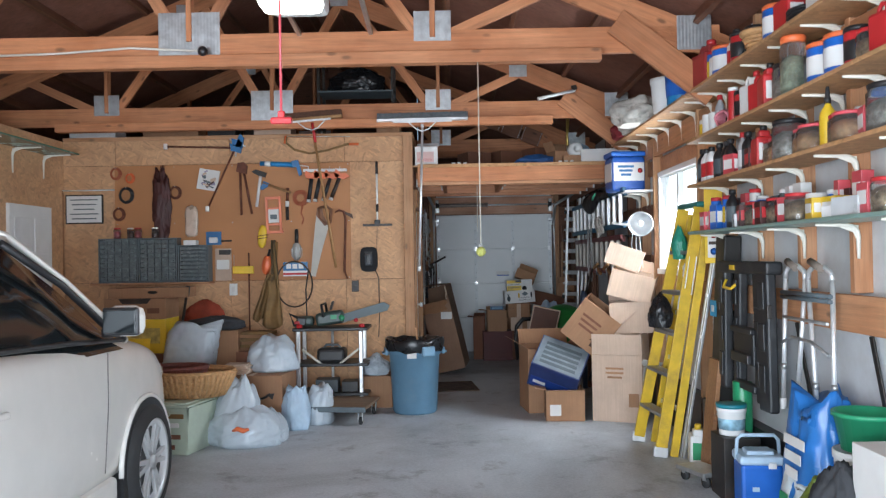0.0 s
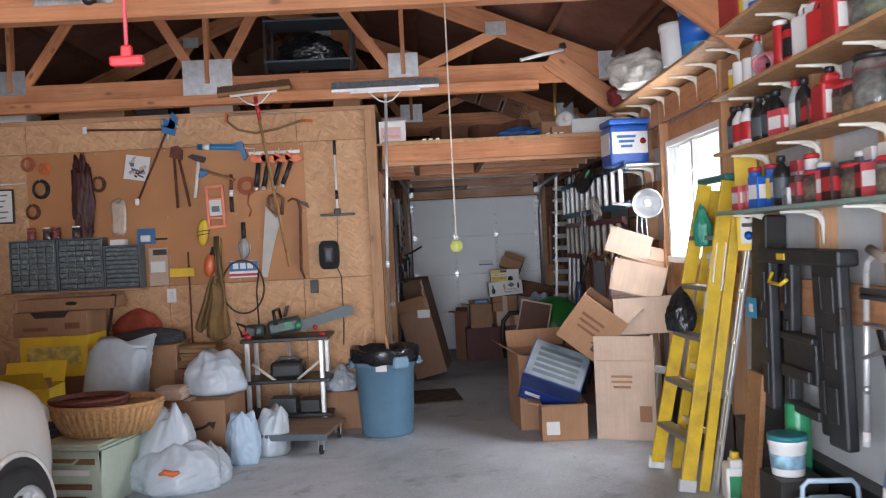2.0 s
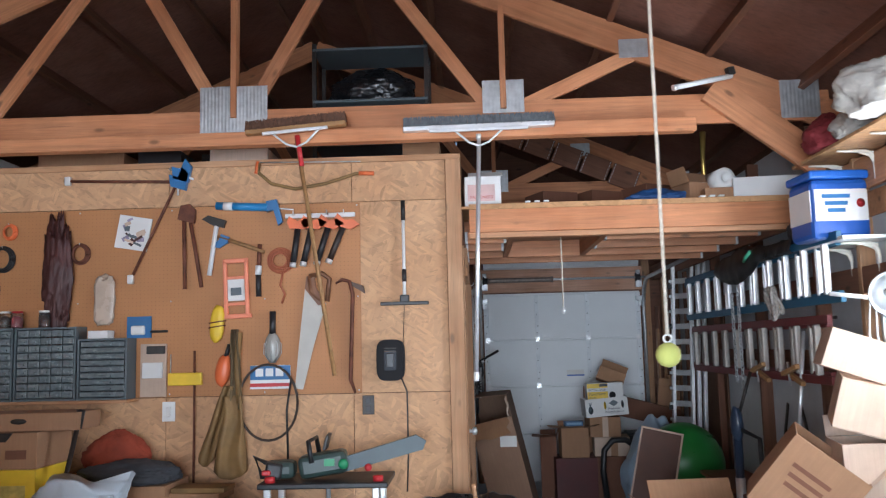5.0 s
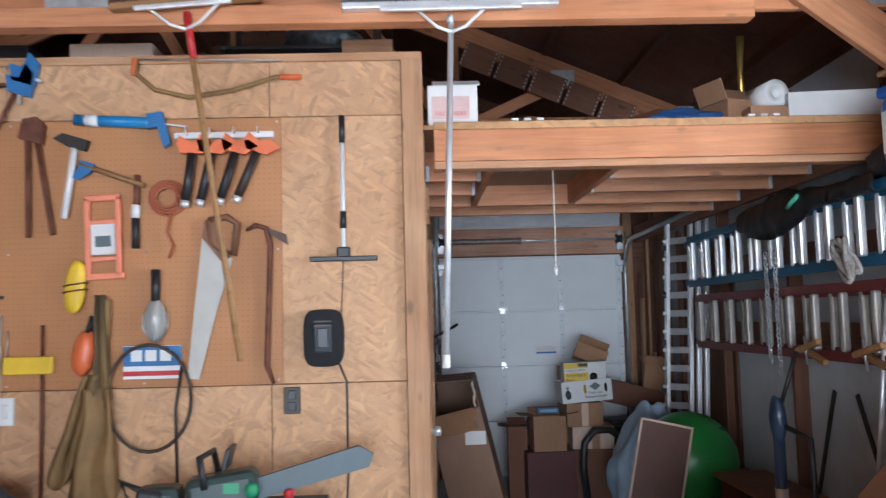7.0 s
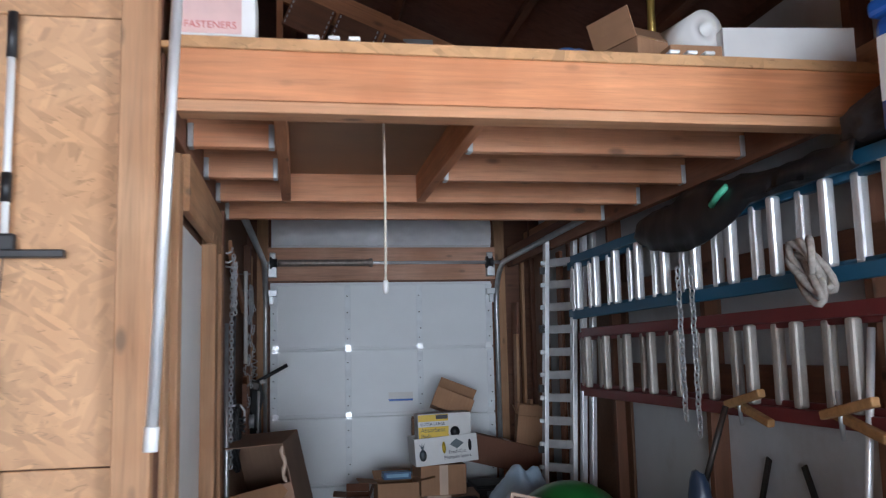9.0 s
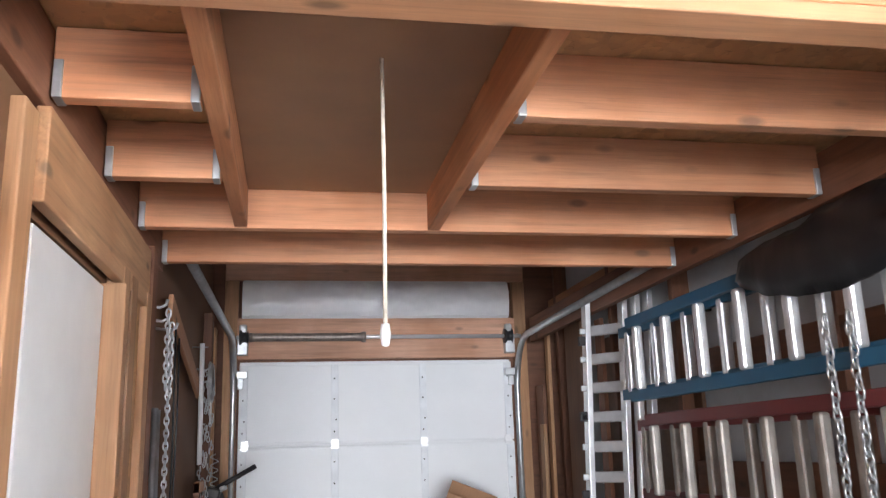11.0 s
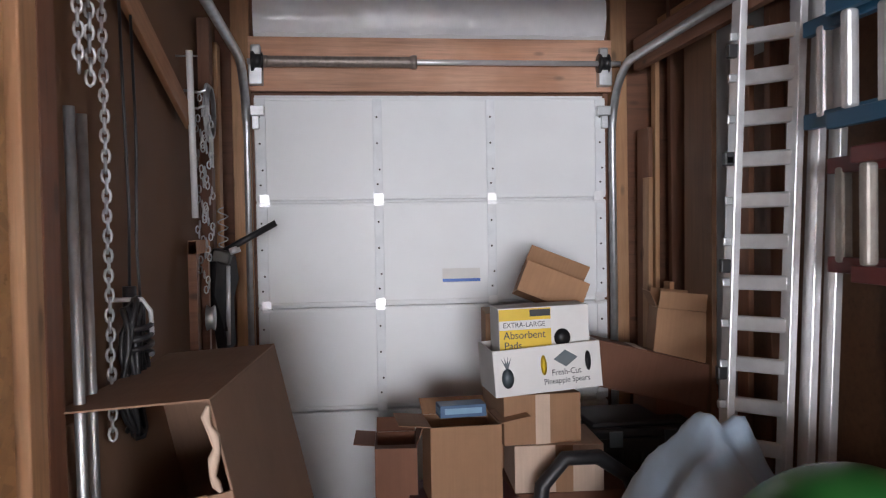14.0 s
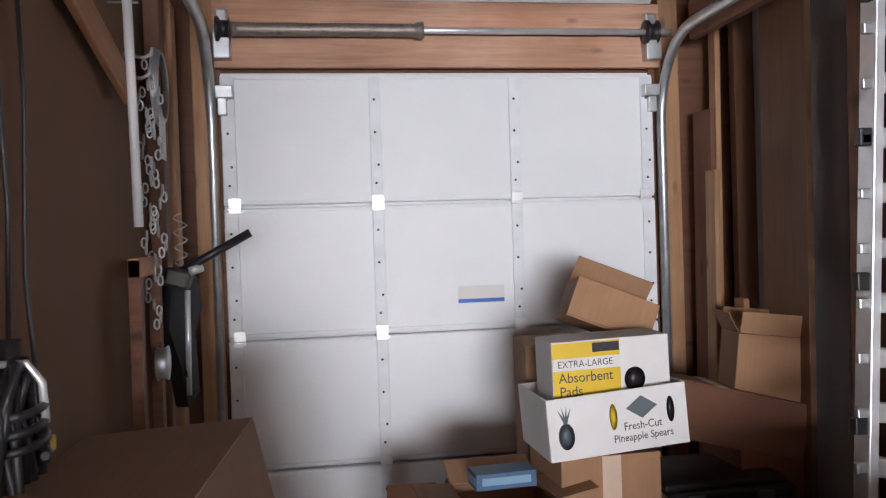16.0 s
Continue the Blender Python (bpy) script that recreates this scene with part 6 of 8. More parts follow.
def row(z, y, items):
    """Set things along a shelf from its far end towards the near one."""
    for kind, gap in items:
        gap = gap * 0.87
        y -= gap / 2
        at = (XS + random.uniform(-0.03, 0.02), y, z + 0.001)
        yaw = 90 + random.uniform(-14, 14)
        if kind == "redjug":
            jug("red plastic jug with a pale sticker", 0.17, 0.1, 0.24, at, RED, BLACK, PAPER, "jugs on the shelves", yaw)
        elif kind == "redgas":
            jug("dull red fuel can", 0.22, 0.16, 0.32, at, plain("dull_red_plastic", (0.3, 0.03, 0.03), 0.5), RED, None, "jugs on the shelves", yaw)
        elif kind == "whitejug":
            jug("white jug with a yellow foot", 0.16, 0.1, 0.27, at, WHITE, RED, YELLOW, "jugs on the shelves", yaw)
        elif kind == "blackoil":
            bottle("black oil bottle with a plain label", 0.055, 0.24, at, BLACK, BLACK, GREYCAB, "bottles on the shelves", yaw=yaw)
        elif kind == "whiteoil":
            bottle("white oil bottle with a printed label", 0.055, 0.23, at, WHITE, BLACK, RED, "bottles on the shelves", yaw=yaw)
        elif kind == "greybot":
            bottle("grey bottle with a red cap", 0.045, 0.25, at, plain("pale_grey_plastic", (0.4, 0.42, 0.45), 0.4), RED, WHITE, "bottles on the shelves", yaw=yaw)
        elif kind == "spray":
            round_tin("red spray can with a white cap", 0.032, 0.2, at, RED, WHITE, None, "spray_can", "spray can", "spray cans")
        elif kind == "bluespray":
            round_tin("blue and yellow spray can", 0.033, 0.19, at, BLUE, RED, YELLOW, "spray_can", "spray can", "spray cans")
        elif kind == "bluetin":
            round_tin("large blue tin with a white label band", 0.085, 0.17, at, BLUE, ORANGE, WHITE, "tin", "tin", "tins on the shelves")
        elif kind == "whitetin":
            round_tin("white tin with a coloured band", 0.05, 0.13, at, WHITE, None, YELLOW, "tin", "tin", "tins on the shelves")
        elif kind == "redtin":
            round_tin("red and black tin", 0.06, 0.16, at, RED, BLACK, BLACK, "tin", "tin", "tins on the shelves")
        elif kind == "mug":
            round_tin("plain white plastic cup", 0.045, 0.15, at, WHITE, None, None, "cup", "cup", "tins on the shelves")
        elif kind == "jarred":
            jar("clear jar of screws with a red lid", 0.065, 0.14, at, NUTS, RED, "jars on the shelves")
        elif kind == "jarblack":
            jar("large clear jar of fittings with a black lid", 0.085, 0.2, at, plain("grey_fittings", (0.4, 0.4, 0.38), 0.5, 0.3, var=0.5, scale=40), BLACK, "jars on the shelves")
        elif kind == "jartan":
            jar("clear jar of tan pieces with a red lid", 0.075, 0.13, at, TANFILL, REDW, "jars on the shelves")
        elif kind == "jartall":
            jar("tall clear jar with an orange lid", 0.065, 0.3, at, plain("green_white_contents", (0.35, 0.42, 0.3), 0.6, var=0.5, scale=30), ORANGE, "jars on the shelves")
        elif kind == "redbox":
            pack("red printed packet on the shelf", (0.11, 0.1, 0.13), at, REDW, PAPER, "packets on the shelves", yaw)
        elif kind == "bluebox":
            pack("blue printed packet on the shelf", (0.09, 0.07, 0.16), at, BLUE, PAPER, "packets on the shelves", yaw)
        elif kind == "yellowbox":
            pack("yellow printed packet on the shelf", (0.12, 0.1, 0.1), at, YELLOW, PAPER, "packets on the shelves", yaw)
        elif kind == "darkbox":
            pack("dark red and black packet", (0.1, 0.09, 0.13), at, MAROON, RED, "packets on the shelves", yaw)
        elif kind == "clearbin":
            pack("cloudy plastic bin of small parts", (0.18, 0.12, 0.08), at, plain("cloudy_plastic", (0.5, 0.52, 0.53), 0.3, var=0.15), None, "packets on the shelves", yaw, "parts_bin", "bin")
        elif kind == "whiteflat":
            pack("flat white tray with papers", (0.2, 0.14, 0.05), at, WHITE, None, "packets on the shelves", yaw + 8)
        elif kind == "squeeze":
            t = bottle("yellow squeeze bottle with a black nozzle", 0.038, 0.24, at, YELLOW, BLACK, None, "bottles on the shelves", 1.0)
            part("nozzle", lathe([(0.012, 0.235), (0.008, 0.28), (0.003, 0.31), (0, 0.31)], seg=10), BLACK, t)
        elif kind == "rope":
            t = thing("rope_hank", "hank of pink twisted rope", "rope", (at[0], at[1], z + 0.07), (0, 0, yaw), "")
            for k in range(7):
                r = 0.1 - 0.004 * k
                part("strand", tube([(r * math.cos(a), -0.04 + 0.013 * k + 0.006 * math.sin(3 * a), 0.058 * math.sin(a) * (1 - 0.03 * k)) for a in [2 * math.pi * i / 20 for i in range(21)]], 0.009, 6), PINKROPE, t)
        elif kind == "basket":
            basket("small straw basket on the top shelf", at, 0.12, 0.1, 0.1, WICKER, 0, 18, 5)
        elif kind == "coil":
            t = thing("cable_coil", "black coiled cable on the shelf", "cable", (at[0], at[1], z + 0.012), (0, 0, 0))
            for k in range(4):
                part("loop", tube([(0.085 * math.cos(a), 0.1 * math.sin(a), 0.016 * k) for a in [2 * math.pi * i / 18 for i in range(19)]], 0.009, 6), BLACK, t)
        y -= gap / 2


row(2.63, 5.82, [("redgas", 0.24), ("bluespray", 0.08), ("mug", 0.1), ("bluetin", 0.2), ("whiteoil", 0.1), ("blackoil", 0.14), ("redtin", 0.16), ("redtin", 0.14), ("basket", 0.26), ("bluetin", 0.2), ("redjug", 0.2), ("coil", 0.24), ("whitejug", 0.2), ("redtin", 0.15), ("jarred", 0.16), ("bluetin", 0.2), ("blackoil", 0.12), ("redjug", 0.2)])
row(2.29, 5.84, [("whitetin", 0.12), ("mug", 0.1), ("mug", 0.1), ("greybot", 0.12), ("rope", 0.24), ("spray", 0.09), ("spray", 0.08), ("redtin", 0.12), ("whitejug", 0.2), ("redjug", 0.19), ("redjug", 0.17), ("jarblack", 0.22), ("jartall", 0.17), ("blackoil", 0.13), ("bluetin", 0.2), ("bluetin", 0.2), ("redtin", 0.14), ("jarred", 0.16), ("redjug", 0.2), ("whiteoil", 0.12)])
row(1.98, 5.85, [("blackoil", 0.11), ("whiteoil", 0.12), ("whiteoil", 0.12), ("blackoil", 0.12), ("blackoil", 0.12), ("blackoil", 0.11), ("redbox", 0.12), ("greybot", 0.11), ("blackoil", 0.11), ("darkbox", 0.11), ("redjug", 0.19), ("jarred", 0.15), ("jartan", 0.16), ("jarblack", 0.2), ("jartan", 0.16), ("jartan", 0.16), ("squeeze", 0.1), ("jarred", 0.15), ("jartan", 0.16), ("redbox", 0.13), ("jarblack", 0.2), ("jarred", 0.15)])
row(1.655, 5.83, [("redbox", 0.13), ("redbox", 0.13), ("bluespray", 0.09), ("bluebox", 0.11), ("bluespray", 0.08), ("bluebox", 0.1), ("blackoil", 0.1), ("clearbin", 0.15), ("darkbox", 0.11), ("jarred", 0.14), ("redbox", 0.13), ("darkbox", 0.12), ("jarred", 0.14), ("darkbox", 0.11), ("redbox", 0.13), ("jarred", 0.14), ("whitetin", 0.12), ("yellowbox", 0.14), ("yellowbox", 0.13), ("whiteflat", 0.17), ("clearbin", 0.15), ("redbox", 0.13), ("jarred", 0.15)])
pack("yellow packet standing behind the red ones", (0.04, 0.1, 0.2), (1.86, 5.7, 1.656), YELLOW, None, "", 0)
pail("white plastic bucket on the window shelf", 0.13, 0.27, (1.76, 6.7, 2.631), WHITE)
pail("blue bucket on the window shelf", 0.13, 0.3, (1.78, 6.35, 2.631), plain("bright_blue_bucket", (0.02, 0.2, 0.45), 0.4), WHITE, BLUE)
rg = sack("rag", "crumpled white rag hanging over the shelf's end", "rag", (0.36, 0.44, 0.24), (1.66, 7.35, 2.631), plain("dirty_white_cloth", (0.55, 0.52, 0.47), 0.9, var=0.3, scale=12), 90, 30, None, "", 0.1, 0.35)
sack("rag", "dark red cloth bunched on the shelf", "rag", (0.26, 0.3, 0.2), (1.74, 8.2, 2.631), plain("dark_red_cloth", (0.2, 0.02, 0.025), 0.85), 92, 0, None, "", 0.2, 0.3)
sack("rag", "grey cloth heaped on the shelf", "rag", (0.26, 0.34, 0.18), (1.76, 7.85, 2.631), plain("grey_cloth", (0.35, 0.33, 0.3), 0.9), 94, 0, None, "", 0.2, 0.3)
pl_ = thing("square_pail", "blue and white square pail with printed sides", "pail", (1.74, 8.3, 2.121), (0, 0, 4))
part("body", box((0.33, 0.3, 0.34), (0, 0, 0.17), bevel=0.03), plain("royal_blue_plastic", (0.02, 0.1, 0.42), 0.35), pl_)
part("lid", box((0.345, 0.315, 0.05), (0, 0, 0.365), bevel=0.015), BLUE, pl_)
part("handle", tube([(-0.08, 0, 0.385), (-0.06, 0, 0.41), (0.06, 0, 0.41), (0.08, 0, 0.385)], 0.01, 8), WHITE, pl_)
part("label_panel", box((0.3, 0.003, 0.18), (0, -0.151, 0.19)), WHITE, pl_, "white printed label")
part("label_panel", box((0.003, 0.26, 0.18), (-0.166, 0, 0.19)), WHITE, pl_, "white printed label")
for k in range(3):
    part("print_bar", box((0.16 - 0.03 * k, 0.002, 0.022), (-0.03, -0.154, 0.24 - 0.04 * k)), TOOLBLUE, pl_)
part("print_dot", lathe([(0, 0), (0.025, 0), (0, 0.001)], m=pose(0.11, -0.1535, 0.2, 90, 0, 0), seg=16), RED, pl_)

# smaller goods stood behind the front rows
BACKTONES = (("black", BLACK, GREYCAB), ("dark red", MAROON, PAPER), ("white", WHITE, BLUE), ("blue", BLUE, PAPER), ("brown", CARD_DARK, PAPER), ("red", REDW, PAPER), ("grey", GREYCAB, PAPER))
rng = random.Random(77)
for z in (2.29, 1.98, 1.655):
    y = 5.8
    while y > 2.2:
        word, body, band = rng.choice(BACKTONES)
        w, h = rng.uniform(0.05, 0.11), rng.uniform(0.1, 0.22)
        y -= w / 2
        if rng.random() < 0.55:
            pack(word + " printed packet at the back of the shelf", (w, 0.06, h), (1.875, y, z + 0.001), body, band, "packets on the shelves", 90 + rng.uniform(-6, 6))
        else:
            round_tin(word + " can at the back of the shelf", 0.034, h, (1.875, y, z + 0.001), body, WHITE if word != "white" else RED, band, "tin", "tin", "tins on the shelves", 12)
        y -= w / 2 + rng.uniform(0.01, 0.06)

# clamp lamp by the window
rl = thing("clamp_lamp", "aluminium reflector clamp lamp on a post", "clamp lamp", (1.75, 7.7, 1.78), (0, 0, 0))
part("shade", lathe([(0.03, 0.12), (0.05, 0.11), (0.085, 0.06), (0.11, 0.0), (0.116, -0.004), (0.105, 0.0), (0.08, 0.058), (0.045, 0.104), (0.02, 0.112)], m=pose(-0.02, -0.09, 0, -82, 0, -14), seg=32), plain("spun_reflector_aluminium", (0.55, 0.56, 0.57), 0.4, 0.9, var=0.2), rl)
part("bulb", lathe([(0, 0.005), (0.025, 0.015), (0.03, 0.035), (0.02, 0.06), (0.014, 0.08), (0, 0.085)], m=pose(-0.02, -0.09, 0, -82, 0, -14), seg=16), WHITE, rl)
part("socket", rod((-0.0, 0.04, -0.02), (0.06, 0.12, -0.02), 0.02), BLACK, rl)
part("arm", rod((0.06, 0.12, -0.02), (-0.24, 0.12, 0.02), 0.012), WHITE, rl)
part("clamp", box((0.06, 0.05, 0.04), (0.1, 0.12, -0.02), bevel=0.006), ALU, rl)
for k in range(3):
    part("cord", tube([(-0.05 + 0.03 * k, 0.1, -0.03), (-0.06 + 0.04 * k, 0.11, -0.2), (-0.02 + 0.03 * k, 0.1, -0.34 - 0.03 * k)], 0.004, 6), WHITE, rl)


# ---- things along the east wall ----
sl = thing("step_ladder", "yellow fibreglass step ladder folded against the wall", "step ladder", (0, 0, 0))
a0, a1 = Vector((1.48, 6.74, 0.01)), Vector((1.8, 6.46, 1.84))
b0, b1 = Vector((1.52, 6.2, 0.01)), Vector((1.82, 6.1, 1.84))


def rail(p, q, w, d, mat, nm="rail"):
    o = beam(nm, p, q, d, w, mat, sl, up=(0, 1, 0))
    return o


rail(a0, a1, 0.028, 0.085, LADYEL)
rail(b0, b1, 0.028, 0.085, LADYEL)
for k in range(1, 6):
    f = 0.305 * k / 1.86
    p, q = a0.lerp(a1, f), b0.lerp(b1, f)
    beam("step", p, q, 0.09, 0.028, plain("ladder_step_aluminium", (0.3, 0.29, 0.27), 0.5, 0.6) if k == 1 else bpy.data.materials["ladder_step_aluminium"], sl)
for p, q in (((1.6, 6.7, 0.01), (1.86, 6.44, 1.8)), ((1.62, 6.19, 0.01), (1.88, 6.08, 1.8))):
    rail(p, q, 0.028, 0.06, LADYEL, "rear_rail")
for k in range(1, 5):
    f = 0.36 * k / 1.86
    p, q = Vector((1.6, 6.7, 0)).lerp(Vector((1.86, 6.44, 1.8)), f), Vector((1.62, 6.19, 0)).lerp(Vector((1.88, 6.08, 1.8)), f)
    beam("cross_bar", p, q, 0.02, 0.035, ALU, sl)
beam("cap", (1.81, 6.5, 1.86), (1.835, 6.06, 1.86), 0.1, 0.04, plain("teal_cap_plastic", (0.02, 0.16, 0.15), 0.45), sl, bevel=0.015)
for p in (a0, b0):
    beam("foot", p + Vector((0, 0, -0.002)), p + Vector((0.01, 0, 0.07)), 0.1, 0.04, ALU, sl, up=(0, 1, 0))
for p, z in ((b0.lerp(b1, 0.62), 0), (b0.lerp(b1, 0.75), 1)):
    st = board("warning_label", (0.002, 0.03, 0.1), (p.x - 0.045, p.y - 0.004, p.z), PAPER, sl, (0, 8.5, 0))
for p in ((1.7, 6.1, 1.25), (1.74, 6.08, 1.2)):
    beam("spreader", p, (p[0] + 0.05, p[1] + 0.02, p[2] + 0.28), 0.006, 0.022, ALU, sl)
gb = sack("glove", "green rubber glove tucked at the ladder's top", "glove", (0.1, 0.1, 0.24), (1.72, 6.3, 1.46), plain("jade_green_rubber", (0.03, 0.25, 0.17), 0.4), 96, 0, None, "", 0.4)
sack("bag", "black plastic bag caught on a ladder step", "bag", (0.16, 0.2, 0.26), (1.6, 6.42, 0.94), BAGBLACK, 97, 0, None, "", 0.4)
xb = thing("extension_rail", "bare aluminium rail leaning beside the ladder", "ladder rail", (0, 0, 0))
for dy in (0.0, 0.05):
    beam("rail", (1.68, 6.16 + dy, 0.005), (1.9, 5.98 + dy, 1.55), 0.02, 0.035, ZINC, xb, up=(0, 1, 0))
for k in range(4):
    beam("rung", (1.722 + 0.042 * k, 6.125 - 0.035 * k, 0.3 + 0.3 * k), (1.722 + 0.042 * k, 6.175 - 0.035 * k, 0.3 + 0.3 * k), 0.025, 0.025, ALU, xb)

# black plastic sawhorses hung on the wall
def sawhorse(y, label, x=1.84, tilt=0):
    t = thing("sawhorse", label, "sawhorse", (x, y, 0.61), (0, tilt, 90), "folded sawhorses")
    bm = bmesh.new()
    bm_box(bm, (0.9, 0.1, 0.075), (0, 0, 0.8), bevel=0.014)
    for x, w, y, dz, lean in ((0.385, 0.13, 0.01, 0.0, -2), (0.2, 0.1, -0.025, 0.02, -4), (-0.17, 0.12, -0.025, -0.02, 3), (-0.36, 0.17, 0.015, -0.03, 1.5)):
        bm_box(bm, (w, 0.06, 0.78 - dz), (x, y, 0.39 + dz / 2), (0, lean, 0), bevel=0.014)
        for k in range(3):
            bm_box(bm, (w * 0.5, 0.012, 0.16), (x, y + 0.034, 0.16 + 0.24 * k), (0, lean, 0), bevel=0.005)
    bm_box(bm, (0.34, 0.05, 0.2), (0.02, 0.0, 0.3), bevel=0.01)
    bm_box(bm, (0.36, 0.07, 0.035), (0.02, 0.01, 0.41), bevel=0.008)
    bm_box(bm, (0.34, 0.05, 0.05), (0.02, 0, 0.06), bevel=0.01)
    part("frame", bm, plain("black_moulded_plastic", (0.02, 0.021, 0.024), 0.5, var=0.3, dirt=(0.07, 0.07, 0.07)), t)
    part("tray", box((0.3, 0.03, 0.06), (0.02, 0.04, 0.24), bevel=0.008), BLACK, t)
    part("latch", tube([(0.22, 0.055, 0.72), (0.22, 0.075, 0.67), (0.08, 0.075, 0.665), (0.04, 0.06, 0.69)], 0.01, 6), YELLOW, t)
    part("badge", box((0.09, 0.004, 0.03), (0.12, 0.053, 0.8)), YELLOW, t)
    for s in (-1, 1):
        part("hinge", box((0.03, 0.03, 0.08), (s * 0.43, 0.03, 0.55), bevel=0.006), DARKMET, t)
    return t


sawhorse(5.22, "black plastic folding sawhorse hung on the wall")
bpst = thing("plastic_post", "battered black post leaning on the wall", "post", (1.86, 5.82, 0))
part("post", box((0.12, 0.19, 1.62), (0.03, 0, 0.81), (0, 3, 0), bevel=0.012), plain("scuffed_black", (0.025, 0.022, 0.02), 0.6, var=0.5, dirt=(0.12, 0.1, 0.09)), bpst)
part("sign", box((0.004, 0.13, 0.11), (-0.045, 0.0, 1.12)), plain("cyan_card", (0.02, 0.3, 0.55), 0.5), bpst, "small blue card")
part("sign_mark", box((0.003, 0.05, 0.045), (-0.049, 0.0, 1.12)), PAPER, bpst)

aw = thing("walking_frame", "folded aluminium walking frame hung on the wall", "walking frame", (1.83, 4.37, 0.6), (0, 2, 0))
GRIP = plain("grey_brown_grip", (0.2, 0.16, 0.13), 0.7)
for top, foot, z in ((0.29, 0.32, 0.05), (0.03, 0.14, 0.07), (0.0, -0.13, 0.0), (-0.28, -0.31, 0.02)):
    leg = part("leg", tube([(0.01, foot, z), (0, top, 0.76)], 0.013, 10), ALU, aw)
    part("rubber_foot", tube([(0.011, foot, z - 0.02), (0.01, foot, z + 0.04)], 0.017, 10), WHITE, leg)
    part("sleeve", tube([(0.008, foot + (top - foot) * 0.25, z + 0.2), (0.008, foot + (top - foot) * 0.28, z + 0.235)], 0.016, 10), ZINC, leg)
for y0, y1 in ((0.29, 0.03), (0.0, -0.28)):
    part("hoop", tube([(0, y0, 0.755), (0, y0 * 0.95 + y1 * 0.05, 0.8), (0, y0 * 0.75 + y1 * 0.25, 0.825), (0, y0 * 0.35 + y1 * 0.65, 0.825), (0, y0 * 0.05 + y1 * 0.95, 0.795), (0, y1, 0.755)], 0.013, 10), ALU, aw)
    part("grip", tube([(-0.012, y0 * 0.8 + y1 * 0.2, 0.85), (-0.02, y0 * 0.3 + y1 * 0.7, 0.815)], 0.02, 10), GRIP, aw, "worn grey grip")
for z, w, r in ((0.68, 0.6, 0.012), (0.655, 0.6, 0.012), (0.545, 0.54, 0.009)):
    part("cross_bar", rod((-0.016, w / 2, z), (-0.016, -w / 2, z), r), GREYCAB if z > 0.6 else ZINC, aw)
part("cross_bar", tube([(-0.016, 0.29, 0.4), (-0.02, 0.15, 0.445), (-0.02, -0.1, 0.44), (-0.016, -0.29, 0.39)], 0.009, 8), ZINC, aw)
pp = thing("advert_plate", "narrow yellow tin advert plate by the ladder", "sign", (1.88, 5.98, 1.43), (0, 0, -35))
part("plate", box((0.13, 0.012, 0.55), (0, 0, 0.275), bevel=0.003), YELLOW, pp)
part("white_field", box((0.085, 0.002, 0.2), (0, -0.008, 0.14)), PAPER, pp)
part("red_mark", lathe([(0, 0), (0.025, 0), (0, 0.001)], m=pose(0, -0.009, 0.205, 90, 0, 0), seg=16), RED, pp)
part("blue_mark", lathe([(0, 0), (0.025, 0), (0, 0.001)], m=pose(0, -0.009, 0.085, 90, 0, 0), seg=16), BLUE, pp)
part("print_bar", box((0.07, 0.002, 0.022), (0, -0.0095, 0.145)), DARKMET, pp)

# floor clutter
bd = thing("plank", "short brown plank leaning at the wall", "plank", (1.71, 5.74, 0))
part("board", box((0.03, 0.2, 0.78), (0.05, 0, 0.39), (0, 6, 0), bevel=0.004), wood("tan_board", (0.4, 0.21, 0.1), knots=False), bd)
jug("white garden chemical jug with a green label", 0.18, 0.12, 0.3, (1.74, 6.0, 0), WHITE, YELLOW, GREEN, "", 80)
dk = pack("dark low crate under the buckets", (0.22, 0.26, 0.38), (1.74, 5.2, 0), DARKMET, name="crate", cat="crate")
pail("white bucket with a teal lid and blue print", 0.085, 0.18, (1.72, 5.2, 0.382), WHITE, plain("teal_lid_plastic", (0.02, 0.2, 0.25), 0.4), plain("blue_white_print", (0.3, 0.5, 0.62), 0.5, var=0.6, scale=16))
round_tin("open green plastic tube behind the bucket", 0.06, 0.68, (1.85, 5.37, 0), plain("green_tube_plastic", (0.03, 0.3, 0.13), 0.35), None, None, "green_tube", "tube")
cst = thing("caster_board", "small grey caster board at the wall", "dolly", (1.62, 5.5, 0), (0, 0, 20))
part("deck", box((0.2, 0.3, 0.03), (0, 0, 0.09), bevel=0.008), ZINC, cst)
for y in (-0.11, 0.11):
    part("caster", lathe([(0, -0.012), (0.034, -0.013), (0.037, 0), (0.034, 0.013), (0, 0.012)], m=pose(-0.05, y, 0.0375, 0, 90, 0), seg=16), RUBBER, cst)
    part("fork", box((0.04, 0.03, 0.04), (-0.05, y, 0.07)), ZINC, cst)
co = thing("cool_box", "blue cool box with a pale lid and handle", "cool box", (1.74, 4.82, 0), (0, 0, -6))
co.scale = (0.76, 0.8, 0.86)
part("body", box((0.3, 0.26, 0.36), (0, 0, 0.18), bevel=0.025), BLUE, co)
PALEB = plain("pale_blue_plastic", (0.42, 0.55, 0.68), 0.4)
part("lid", bm_box(box((0.32, 0.28, 0.06), (0, 0, 0.385), bevel=0.018), (0.2, 0.16, 0.04), (0, 0, 0.42), bevel=0.014), PALEB, co)
part("handle", tube([(-0.16, 0, 0.37), (-0.15, 0, 0.5), (-0.12, 0, 0.53), (0.12, 0, 0.53), (0.15, 0, 0.5), (0.16, 0, 0.37)], 0.014, 8), PALEB, co)
